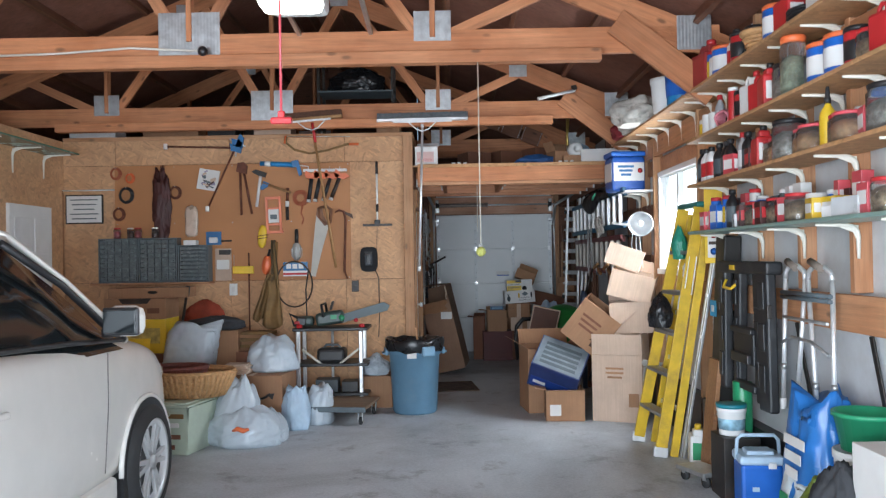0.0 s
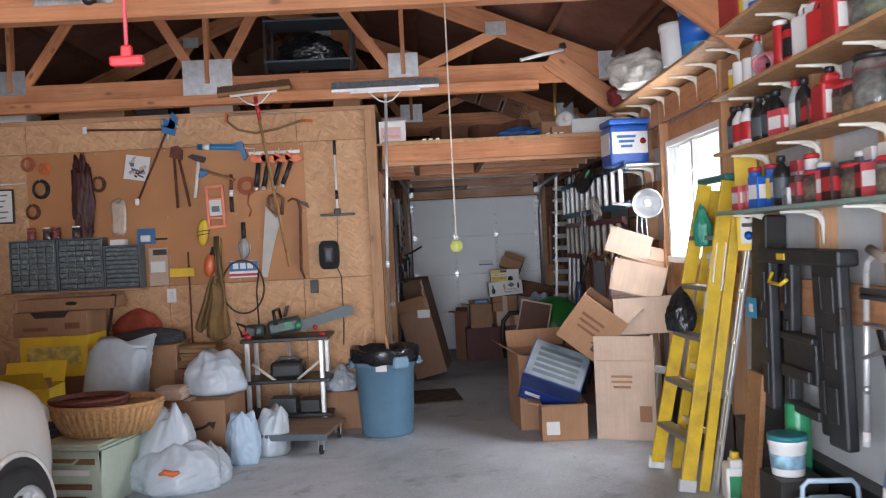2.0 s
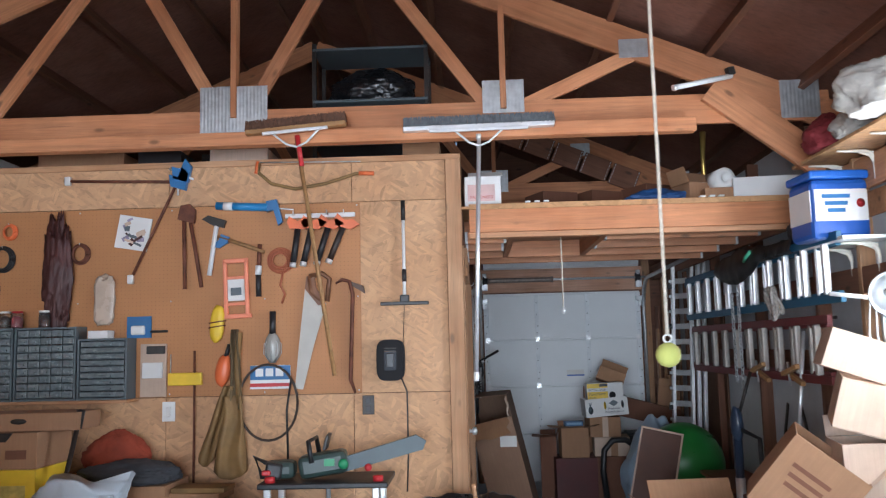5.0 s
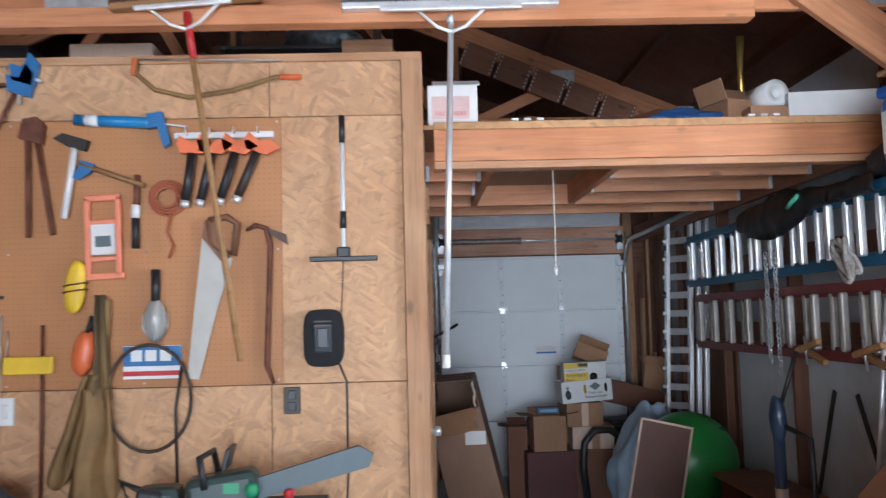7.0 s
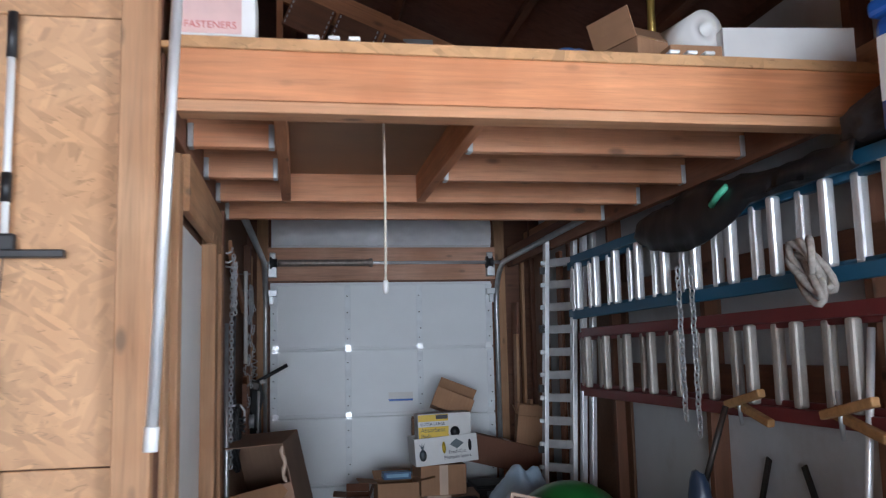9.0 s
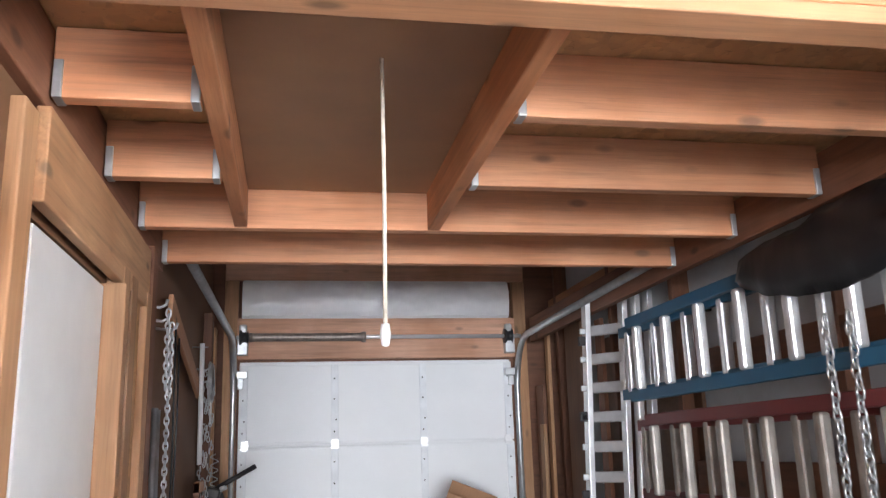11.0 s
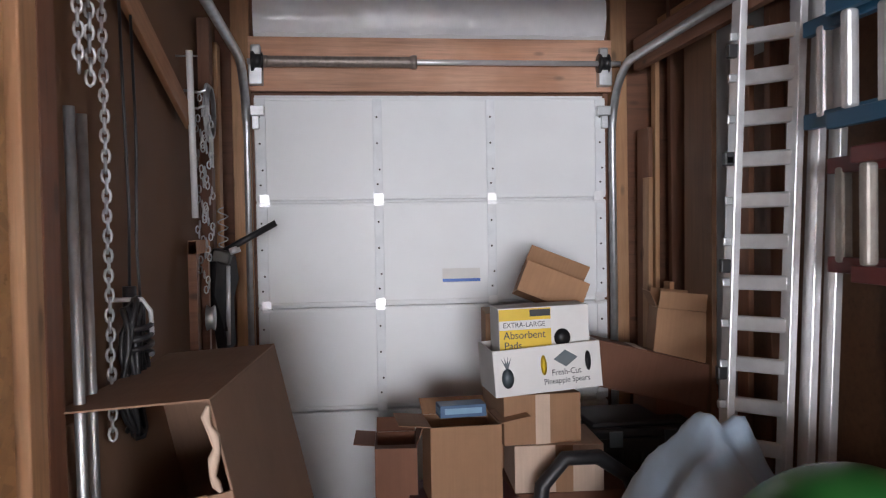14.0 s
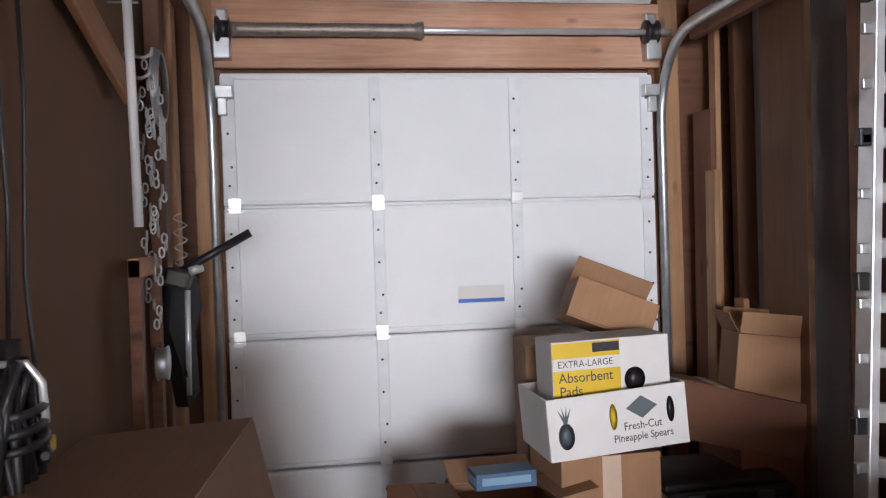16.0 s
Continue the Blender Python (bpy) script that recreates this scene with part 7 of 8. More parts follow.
part("badge", box((0.05, 0.003, 0.03), (-0.05, -0.131, 0.2)), PALEB, co)
part("latch", box((0.06, 0.01, 0.05), (0.07, -0.135, 0.36), bevel=0.004), WHITE, co)
fs = thing("seed_sack", "blue and white printed garden sack slumped open", "sack", (1.76, 4.1, 0), (0, 6, 0))
SACKBLUE = plain("sack_film_blue", (0.03, 0.17, 0.5), 0.3, var=0.2, bump=0.5, fine=14)
part("body", bag_mesh(0.26, 0.42, 0.78, 101, neck=0.85, square=4.0, folds=4, crease=0.02, lean=(-0.02, 0.06), swell=0.12), SACKBLUE, fs)
part("printed_front", bag_mesh(0.275, 0.435, 0.4, 101, neck=0.95, square=4.0, folds=4, crease=0.02, lean=(-0.01, 0.02), swell=0.12), plain("sack_print", (0.62, 0.68, 0.7), 0.35, var=0.25, scale=9), fs, "white printed foot of the sack")
for k in range(3):
    part("print_bar", box((0.004, 0.24 - 0.05 * k, 0.05), (-0.155, 0.02, 0.56 - 0.075 * k), (0, -4, 0)), PAPER, fs)
for k in range(3):
    part("print_patch", box((0.004, 0.09, 0.05), (-0.158, 0.08 - 0.03 * k, 0.27 - 0.075 * k)), GREEN, fs)
sack("seed_sack", "small green and yellow printed sack", "sack", (0.22, 0.28, 0.46), (1.66, 3.85, 0), plain("green_yellow_print", (0.25, 0.33, 0.06), 0.4, var=0.8, scale=8), 103)
wbk = pail("white bucket under a green planter", 0.14, 0.62, (1.83, 3.72, 0), WHITE)
gp = single("planter", lathe([(0, 0), (0.11, 0), (0.14, 0.15), (0.15, 0.15), (0.15, 0.17), (0.138, 0.17), (0.105, 0.015), (0, 0.015)]), plain("green_planter", (0.03, 0.27, 0.13), 0.4), "green plastic planter set on a bucket", "planter", (1.83, 3.72, 0.622))
sack("backpack", "black and grey fabric backpack on the floor", "backpack", (0.34, 0.3, 0.6), (1.62, 3.52, 0), plain("black_pack_cloth", (0.03, 0.031, 0.035), 0.8, var=0.3), 105, 0, None, "", 0.3, 0.12)
wc = thing("white_carton", "white carton with a dark and yellow mark", "carton", (1.78, 3.3, 0))
part("body", box((0.3, 0.3, 0.72), (0, 0, 0.36), bevel=0.004), PAPER, wc)
part("mark", box((0.12, 0.003, 0.1), (-0.05, -0.152, 0.55)), plain("dark_print", (0.03, 0.035, 0.05), 0.6), wc)
part("mark", box((0.09, 0.002, 0.03), (-0.05, -0.155, 0.56), (0, -12, 0)), YELLOW, wc)
sack("plastic_bag", "crumpled white bag with green scraps", "bag", (0.26, 0.26, 0.3), (1.46, 3.2, 0), BAG, 107, 0, None, "", 0.2, 0.35)
bottle("green-capped clear bottle lying among bags", 0.05, 0.26, (1.52, 3.4, 0), plain("green_bottle", (0.05, 0.25, 0.12), 0.2), GREEN)
pack("white carton beside the cool box", (0.14, 0.16, 0.12), (1.6, 4.3, 0), PAPER, RED, "", 10)

# carton heap before the passage
DKTONE = plain("dark_brown_print", (0.07, 0.035, 0.02), 0.7)
tall_box = carton("tall open brown carton with printed sides", (0.45, 0.42, 0.6), (1.555, 7.74, 0), (0, 0, -22), CARD_PALE, (91, 84, 88, None), flaplen=0.44)
part("loose_flap", bm_box(bm_box(bmesh.new(), (0.17, 0.004, 0.15), (0.31, -0.21, 0.53), (62, 10, 12)), (0.004, 0.1, 0.19), (0.232, -0.13, 0.4), (0, 4, 0)), PAPER, tall_box, "white torn flap with an address label")
low_box = carton("small brown carton with a white label, flaps open", (0.35, 0.33, 0.28), (1.03, 7.78, 0), (0, 0, -3), CARD, (176, None, None, 172), flaplen=0.3)
carton("large brown carton open beside the others", (0.5, 0.46, 0.62), (0.95, 8.28, 0), (0, 0, 6), CARD, (178, 150, 120, 150), flaplen=0.35)
pb = thing("printed_carton", "blue and silver printed carton resting aslant", "carton", (0.98, 7.98, 0.34), (44, 20, -14))
part("body", box((0.46, 0.36, 0.34), (0, 0, 0.17), bevel=0.004), plain("navy_print", (0.03, 0.05, 0.16), 0.4, var=0.3), pb)
part("silver_panel", box((0.44, 0.34, 0.004), (0, 0, 0.343)), plain("silver_grey_print", (0.2, 0.24, 0.27), 0.35, var=0.3), pb)
for k in range(5):
    part("key_strip", box((0.34, 0.03, 0.003), (0, -0.12 + 0.055 * k, 0.3465)), GREYCAB, pb)
part("blue_panel", box((0.42, 0.004, 0.13), (0, -0.182, 0.1)), plain("bright_print_blue", (0.02, 0.06, 0.3), 0.4), pb)
part("white_mark", box((0.12, 0.002, 0.04), (-0.12, -0.185, 0.1)), PAPER, pb)
carton("brown carton tipped on the heap, printed with arrows", (0.4, 0.3, 0.4), (1.2, 7.84, 0.7), (8, 38, -14), CARD, (None, 100, None, None), name="tipped_carton", inner=CARD_PALE)
for z in (0.27, 0.22, 0.17):
    part("print_line", box((0.2 - 0.4 * (0.27 - z), 0.002, 0.022), (-0.03, -0.152, z)), CARD_DARK, bpy.data.objects["tipped_carton"])
part("print_arrow", plate([(0.08, 0.06), (0.14, 0.06), (0.14, 0.11), (0.17, 0.11), (0.11, 0.16), (0.05, 0.11), (0.08, 0.11)], 0.002, Matrix.Translation((0, -0.1515, 0))), DKTONE, bpy.data.objects["tipped_carton"])
# upper heap cartons: daylight from the window is put into their pale colour
bx3 = carton("open carton on the heap, lightened as if window-lit", (0.44, 0.36, 0.28), (1.69, 7.76, 0.79), (0, -2, -10), CARD_PALE, (None, None, 100, None), flaplen=0.3)
carton("open carton tilted on the heap, lightened as if window-lit", (0.4, 0.34, 0.25), (1.66, 7.8, 1.1), (4, 15, -18), CARD_PALE, (None, None, 95, None), flaplen=0.3)
carton("small carton at the top of the heap, lightened as if window-lit", (0.33, 0.3, 0.2), (1.6, 7.86, 1.385), (0, 20, -14), CARD_PALE, (None, None, None, None))
tc = tall_box
lb = part("label_sheet", box((0.09, 0.003, 0.12), (0.15, -0.213, 0.2)), CARD, tc, "white address label")
for z in (0.5, 0.46, 0.42):
    part("print_line", box((0.16 - 0.03 * (z < 0.45), 0.002, 0.018), (-0.02, -0.212, z - 0.02)), CARD, tc)
lb2 = part("label_sheet", box((0.1, 0.003, 0.1), (-0.09, -0.168, 0.1)), PAPER, low_box, "white address label")


# ---- passage ----
# cardboard darkened to carry the passage's shade in its base colour
CARD_SHADED = cardboard("cardboard_passage_shade", (0.3, 0.18, 0.12))
bb = carton("long brown carton with torn flaps leaning in the passage", (0.36, 0.8, 1.08), (0.03, 11.1, 0.0), (0, -13, -5), CARD_SHADED, (None, 9, None, None), name="long_carton", flaplen=0.85, front=0.83)
edge_rng = random.Random(5)
tear = [(0.176 - 0.008 * math.sin(k * 1.3) - 0.003 * k, -0.402, 1.07 - 0.022 * k + edge_rng.uniform(-0.006, 0.006)) for k in range(9)]
part("torn_edge", tube(tear, 0.011, 5, [0.4, 1, 0.7, 1.1, 0.8, 1.2, 0.7, 1.0, 0.4]), CARD_PALE, bb, "pale torn edge")
fold = bmesh.new()
bm_plate(fold, [(-0.18, 0.0), (0.13, 0.0), (0.16, 0.06), (0.12, 0.12), (0.15, 0.2), (-0.02, 0.22), (-0.1, 0.19), (-0.2, 0.21)], 0.005, pose(0, -0.405, 0.9, 128, 0, 0))
part("torn_flap", fold, CARD, bb, "torn pale flap folded outwards")
part("label_sheet", box((0.14, 0.003, 0.09), (0.1, -0.403, 0.7), (0, 12, 0)), PAPER, bb, "white address label")
bb.location.z = 0.06
single("door_mat", box((0.5, 0.7, 0.012), bevel=0.004), plain("patterned_mat", (0.1, 0.07, 0.05), 0.95, var=0.8, scale=12), "dark patterned mat on the concrete", "mat", (0.02, 9.75, 0.006), (0, 0, 6))
pc = thing("hatch_cord", "white pull cord hanging from the loft hatch", "cord", (0.31, 9.4, 2.434))
part("cord", tube([(0, 0, 0), (0.002, 0, -0.3), (0.0, 0, -0.6)], 0.005, 6), ROPE, pc)
part("bell", lathe([(0, 0), (0.009, 0), (0.012, -0.02), (0.008, -0.045), (0, -0.047)], at=(0, 0, -0.6), seg=12), WHITE, pc)
yc = thing("parking_ball", "yellow ball hung on a thin white cord", "ball", (0.21, 5.75, 1.54))
part("ball", lathe([(0.034 * math.sin(math.pi * k / 10) + (0 if k % 10 else 0), -0.034 * math.cos(math.pi * k / 10)) for k in range(11)], seg=18), plain("felt_yellow", (0.5, 0.52, 0.14), 0.85), yc)
part("cord", rod((0, 0, 0.054), (0, 0, 1.306), 0.005, 6), ROPE, yc)
part("screw_eye", tube([(0.011 * math.cos(k * math.pi / 6), 0, 0.044 + 0.011 * math.sin(k * math.pi / 6)) for k in range(13)], 0.003, 6), WHITE, yc, "white eye in the ball")

# hung ladders along the east wall
def hung_ladder(label, z0, z1, y0, y1, mat, x, offs, rungs):
    t = thing("extension_ladder", label, "ladder", (0, 0, 0), (0, 0, 0), "hung ladders")
    for k, dx in enumerate((0, 0.045)):
        for z in (z0 + 0.02 * k, z1 - 0.02 * k):
            beam("rail", (x + dx, y0 + offs * k * 0.6, z), (x + dx, y1 - offs * (1 - k), z), 0.03, 0.05, mat, t)
        b = None
        n = int((y1 - y0 - 0.3) / 0.305)
        for j in range(n + 1):
            y = y0 + 0.2 + 0.305 * j + offs * k
            if y < y1 - 0.05:
                beam("rung", (x + dx, y, z0 + 0.025), (x + dx, y, z1 - 0.025), 0.042, 0.042, rungs, t, up=(0, 1, 0), bevel=0.012)
    for y in (y0 + 0.5, y1 - 0.5):
        beam("rail_hook", (x + 0.1, y, z1 + 0.02), (XR + 0.0, y, z1 + 0.02), 0.03, 0.02, DARKMET, t)
    return t


hung_ladder("blue fibreglass extension ladder hung lengthwise on the wall", 1.79, 2.13, 8.05, 11.6, TEAL, 1.68, 0.2, ALU)
hung_ladder("dark red extension ladder hung below the blue one", 1.33, 1.68, 8.3, 11.5, LADRED, 1.7, 0.19, plain("dulled_aluminium", (0.45, 0.42, 0.38), 0.55, 0.5, var=0.3, dirt=(0.2, 0.14, 0.1)))
ul = thing("upright_ladder", "aluminium extension ladder standing in the corner", "ladder", (0, 0, 0))
for x, y in ((1.6, 12.0), (1.745, 11.84), (1.79, 11.775), (1.835, 11.72)):
    beam("rail", (x, y, 0.005), (x + 0.1, y, 2.35), 0.03, 0.07, ALU, ul, up=(0, 1, 0))
for k in range(14):
    z = 0.2 + 0.152 * k
    beam("rung", (1.6 + 0.043 * z, 12.0, z), (1.745 + 0.043 * z, 11.84, z), 0.03, 0.056, ALU, ul, bevel=0.008)
    beam("rung_end", (1.585 + 0.043 * z, 11.985, z), (1.555 + 0.043 * z, 11.985, z), 0.02, 0.03, ZINC, ul)
for k in range(5):
    z = 0.5 + 0.4 * k
    beam("clip", (1.57 + 0.043 * z, 11.99, z), (1.57 + 0.043 * z, 11.99, z + 0.05), 0.04, 0.03, BLACK, ul, up=(0, 1, 0))
chain("galvanised chain looped over the hung ladders", (1.64, 9.75, 1.9), 0.72, 0.019, 0.0045)
chain("second strand of the looped chain", (1.62, 9.83, 1.9), 0.66, 0.019, 0.0045)
rc = thing("rope_coil", "grey rope knotted round a ladder rail", "rope", (1.6, 8.8, 1.84))
for k in range(8):
    part("strand", tube([(0.03 * math.cos(a + k) - 0.03, (0.05 + 0.006 * k) * math.cos(a) + 0.012 * (k % 3), (0.06 + 0.006 * (k % 4)) * math.sin(a + 0.3 * k) - 0.01 * k) for a in [2 * math.pi * i / 16 for i in range(17)]], 0.012, 6), plain("grey_rope", (0.33, 0.3, 0.27), 0.9, var=0.3, scale=60) if k == 0 else bpy.data.materials["grey_rope"], rc)
cv = bmesh.new()
rows = []
for i in range(49):
    q = i / 48
    y = 10.3 - 1.65 * q
    hang = 0.11 * math.sin(math.pi * min(1, q / 0.62)) ** 0.8 + 0.012
    puff = 0.05 + 0.05 * math.sin(math.pi * min(1.0, q * 1.5)) + 0.02 * noise.noise(Vector((q * 9, 0, 0)))
    sag = 0.02 * noise.noise(Vector((q * 14, 3, 0)))
    sec = [(1.74, 2.1), (1.73, 2.15 + puff * 0.8), (1.69, 2.155 + puff), (1.645, 2.15 + puff * 0.6), (1.625 - 0.3 * abs(sag), 2.11), (1.63 + sag, 2.12 - hang * 0.6), (1.642 + sag, 2.11 - hang), (1.655, 2.112 - hang)]
    rows.append([cv.verts.new((x + 0.01 * noise.noise(Vector((q * 22, k, 1))), y, z + 0.012 * noise.noise(Vector((q * 17, k * 0.8, 5))))) for k, (x, z) in enumerate(sec)])
for r0, r1 in zip(rows, rows[1:]):
    for k in range(7):
        cv.faces.new((r0[k], r0[k + 1], r1[k + 1], r1[k])).smooth = True
cvt = thing("cover", "black fabric cover draped over the blue ladder", "cover")
cloth = part("cloth", cv, plain("black_nylon", (0.012, 0.012, 0.014), 0.5, var=0.3, bump=0.3, fine=20), cvt)
sol = cloth.modifiers.new("thick", "SOLIDIFY")
sol.thickness = 0.006
part("strap", tube([(1.62, 9.5, 2.13), (1.62, 9.44, 2.16), (1.64, 9.4, 2.19)], 0.014, 6), plain("mint_strap", (0.1, 0.5, 0.3), 0.5), cvt, "mint green strap end")
sb = sack("strap_bundle", "dark webbing bundled on the ladder rail", "webbing", (0.16, 0.5, 0.16), (1.7, 8.5, 2.17), plain("dark_webbing", (0.04, 0.04, 0.045), 0.85), 112)
for y in (8.75, 9.35):
    t = thing("spring_clamp", "yellow wooden clamp gripping a ladder rail", "clamp", (1.62, y, 1.38), (0, 0, 0), "yellow clamps")
    part("jaw", box((0.03, 0.26, 0.03), (0, 0, 0.0), (-12, 0, 0), bevel=0.006), WOODH, t)
    part("jaw", box((0.03, 0.26, 0.03), (0.03, 0, -0.05), (14, 0, 0), bevel=0.006), WOODH, t)
    part("screw", rod((0.01, 0.06, 0.05), (0.02, 0.06, -0.1), 0.008), ZINC, t)
rake = thing("leaf_rake", "wire leaf rake leaning on the wall", "rake", (1.62, 8.75, 0), (0, 0, 0))
part("handle", rod((0.0, 0, 0.75), (0.1, 0.0, 1.62), 0.012), ALU, rake)
part("tines", bm_plate(bmesh.new(), [(0, 0.0), (0.02, 0.0), (0.26, -0.34), (-0.24, -0.34)], 0.01, pose(0, 0, 0.78, 0, 0, 80)), DARKMET, rake)
for k in range(9):
    part("tine", rod((0.0, 0, 0.78), (0.01, -0.24 + 0.06 * k, 0.36), 0.004, 5), DARKMET, rake)
pt_ = thing("pump", "dark blue upright hand pump with silver barrel", "pump", (1.5, 9.5, 0))
part("barrel", rod((0, 0, 0.0), (0, 0, 0.9), 0.03, 12), plain("navy_enamel", (0.03, 0.05, 0.09), 0.4), pt_)
part("sleeve", rod((0, 0, 0.35), (0, 0, 0.62), 0.034, 12), ALU, pt_)
part("head", blob((0.08, 0.1, 0.2), 7, 0.2, 2, False, 3, 0.06), plain("navy_enamel_head", (0.03, 0.05, 0.09), 0.4), pt_).location = (0, 0, 0.98)
part("hose", tube([(0.02, -0.04, 0.95), (0.1, -0.16, 0.9), (0.1, -0.18, 0.4), (0.03, -0.1, 0.1)], 0.016, 8), BLACK, pt_)
part("rod", rod((0, 0, 1.0), (0.1, -0.05, 1.35), 0.012), DARKMET, pt_)
for y, dy in ((9.2, 0.35), (10.1, -0.3), (4.5, 0.3), (3.7, 0.25)):
    beam("wall_brace", (XR + 0.02, y, 0.4), (XR + 0.02, y + dy, 1.1), 0.012, 0.035, DARKMET, wall_e)
plk = thing("dark_bench", "dark low bench loaded along the wall", "bench", (1.68, 9.6, 0))
part("top", box((0.36, 2.0, 0.03), (0, 0, 0.5), bevel=0.004), FIR_DARK, plk)
for y in (-0.9, 0, 0.9):
    part("leg", box((0.3, 0.05, 0.485), (0, y, 0.2425)), FIR_DARK, plk)

bs = pack("low dark carton under the exercise ball", (0.5, 0.5, 0.17), (1.45, 10.95, 0), CARD_DARK, name="carton", cat="box")
single("exercise_ball", lathe([(0.35 * math.sin(math.pi * k / 24), 0.35 - 0.35 * math.cos(math.pi * k / 24)) for k in range(25)], seg=48), BALLGREEN, "large glossy green exercise ball", "ball", (1.45, 10.95, 0.172))
fp = thing("framed_panel", "brown panel in a pale frame leaning on the ball", "panel", (1.08, 10.72, 0.0), (-6, 24, -12))
part("panel", box((0.03, 0.32, 0.86), (0, 0, 0.44)), plain("red_brown_panel", (0.1, 0.035, 0.018), 0.6, var=0.2), fp)
for s in (-1, 1):
    part("frame", box((0.04, 0.016, 0.88), (0, s * 0.165, 0.44), bevel=0.004), CARD_PALE, fp)
part("frame", box((0.04, 0.345, 0.016), (0, 0, 0.875), bevel=0.004), CARD_PALE, fp)
fp.matrix_world = pose(1.0, 10.45, 0.0, -9, 14, 0) @ pose(0, 0, 0, 0, 0, 78)
sack("dust_sheet", "pale blue plastic sheet heaped over stores", "sheet", (0.56, 0.8, 0.84), (1.33, 11.45, 0), BAGBLUE, 121, 15, None, "", 0.35, 0.3, fine=0.02)

# cartons before the overhead door
# the dark board on low cartons here paints in the passage's deep shade
base1 = pack("dark red carton at the bottom of the heap", (0.42, 0.36, 0.42), (0.66, 12.35, 0), plain("dark_red_print", (0.09, 0.016, 0.016), 0.6), name="carton", cat="box", yaw=3)
carton("brown carton with a round dark print", (0.28, 0.24, 0.3), (0.66, 12.3, 0.422), (0, 0, 2), CARD, (None, 170, 160, 175))
carton("narrow brown carton with a white label", (0.17, 0.24, 0.62), (0.41, 12.45, 0), (0, 0, -4), CARD_DARK, (175, 110, 150, 175))
base2 = pack("brown carton under the tray", (0.5, 0.4, 0.42), (1.12, 12.45, 0), CARD_DARK, name="carton", cat="box")
tpk = pack("tan taped carton in the heap", (0.36, 0.34, 0.19), (1.06, 12.42, 0.422), CARD_PALE, None, name="carton", cat="box", yaw=-4)
part("tape", box((0.07, 0.002, 0.19), (0.02, -0.171, 0.095)), CARD, tpk)
tpk = pack("brown carton with tape under the tray", (0.32, 0.3, 0.2), (0.98, 12.42, 0.614), CARD, None, name="carton", cat="box", yaw=3)
part("tape", box((0.06, 0.002, 0.2), (0.0, -0.151, 0.1)), CARD_PALE, tpk)
pack("dark blue boxed book", (0.19, 0.1, 0.05), (0.67, 12.36, 0.726), plain("dull_blue_print", (0.06, 0.13, 0.24), 0.5), plain("pale_blue_print", (0.2, 0.36, 0.5), 0.5), "", 4, "book", "book")
tr = thing("fruit_tray_box", "white printed fruit tray box with oval handholds", "box", (1.01, 12.4, 0.826), (0, -4, 1.5))
tr.scale = (0.83, 0.83, 0.95)
part("bottom", box((0.53, 0.36, 0.006), (0, 0, 0.003)), PAPER, tr)
for s in (-1, 1):
    part("side", box((0.53, 0.008, 0.19), (0, s * 0.176, 0.1), bevel=0.002), PAPER, tr)
    part("side", box((0.008, 0.34, 0.19), (s * 0.261, 0, 0.1), bevel=0.002), PAPER, tr)
DKPRINT = plain("dark_grey_print", (0.05, 0.055, 0.06), 0.6)
for x, mt in ((-0.02, YELLOW), (0.2, BLACK)):
    part("handhold", lathe([(0, 0), (0.02, 0), (0, 0.001)], m=pose(x, -0.1815, 0.115, 90, 0, 0) @ Matrix.Diagonal((0.75, 2.1, 1, 1)), seg=20), mt, tr)
part("diamond", plate([(-0.06, 0), (0, 0.036), (0.06, 0), (0, -0.036)], 0.001, Matrix.Translation((0.09, -0.1812, 0.135))), GREYCAB, tr)
words("Fresh-Cut", 0.036, DKPRINT, tr, pose(0.09, -0.181, 0.078))
words("Pineapple Spears", 0.034, DKPRINT, tr, pose(0.09, -0.181, 0.043))
part("fruit_print", lathe([(0, 0), (0.03, 0), (0, 0.001)], m=pose(-0.2, -0.1815, 0.075, 90, 0, 0) @ Matrix.Diagonal((1, 1.4, 1, 1)), seg=18), GREYCAB, tr)
for a in (-30, -12, 8, 26):
    part("leaf_print", plate([(-0.006, 0), (0.006, 0), (0, 0.055)], 0.001, pose(-0.2, -0.1812, 0.115, 0, a, 0)), GREYCAB, tr)
ap = thing("absorbent_pad_box", "yellow and white carton of absorbent pads", "box", (1.01, 12.38, 0.832), (0, -1.5, 1))
ap.scale = (0.85, 0.85, 0.92)
part("body", box((0.44, 0.2, 0.36), (0, 0, 0.18), bevel=0.003), PAPER, ap)
part("yellow_panel", box((0.25, 0.003, 0.35), (-0.093, -0.102, 0.18)), YELLOW, ap, "yellow printed panel")
part("brand_bar", box((0.1, 0.002, 0.03), (-0.02, -0.105, 0.335)), BLACK, ap)
part("white_band", box((0.25, 0.002, 0.04), (-0.093, -0.1045, 0.285)), PAPER, ap)
words("EXTRA-LARGE", 0.032, DKPRINT, ap, pose(-0.098, -0.105, 0.285))
words("Absorbent", 0.047, DKPRINT, ap, pose(-0.098, -0.105, 0.24))
words("Pads", 0.047, DKPRINT, ap, pose(-0.155, -0.105, 0.195))
part("dog_print", lathe([(0, 0), (0.04, 0), (0, 0.001)], m=pose(0.085, -0.1025, 0.22, 90, 0, 0), seg=18), BLACK, ap)
oc = carton("plain brown carton behind the printed boxes", (0.36, 0.3, 1.1), (1.02, 12.76, 0), (0, 0, -6), CARD, shut=True)
carton("small brown carton tipped over on the stack", (0.29, 0.22, 0.14), (1.1, 12.66, 1.14), (-10, 22, -10), CARD, (None, None, 60, None), flaplen=0.5)
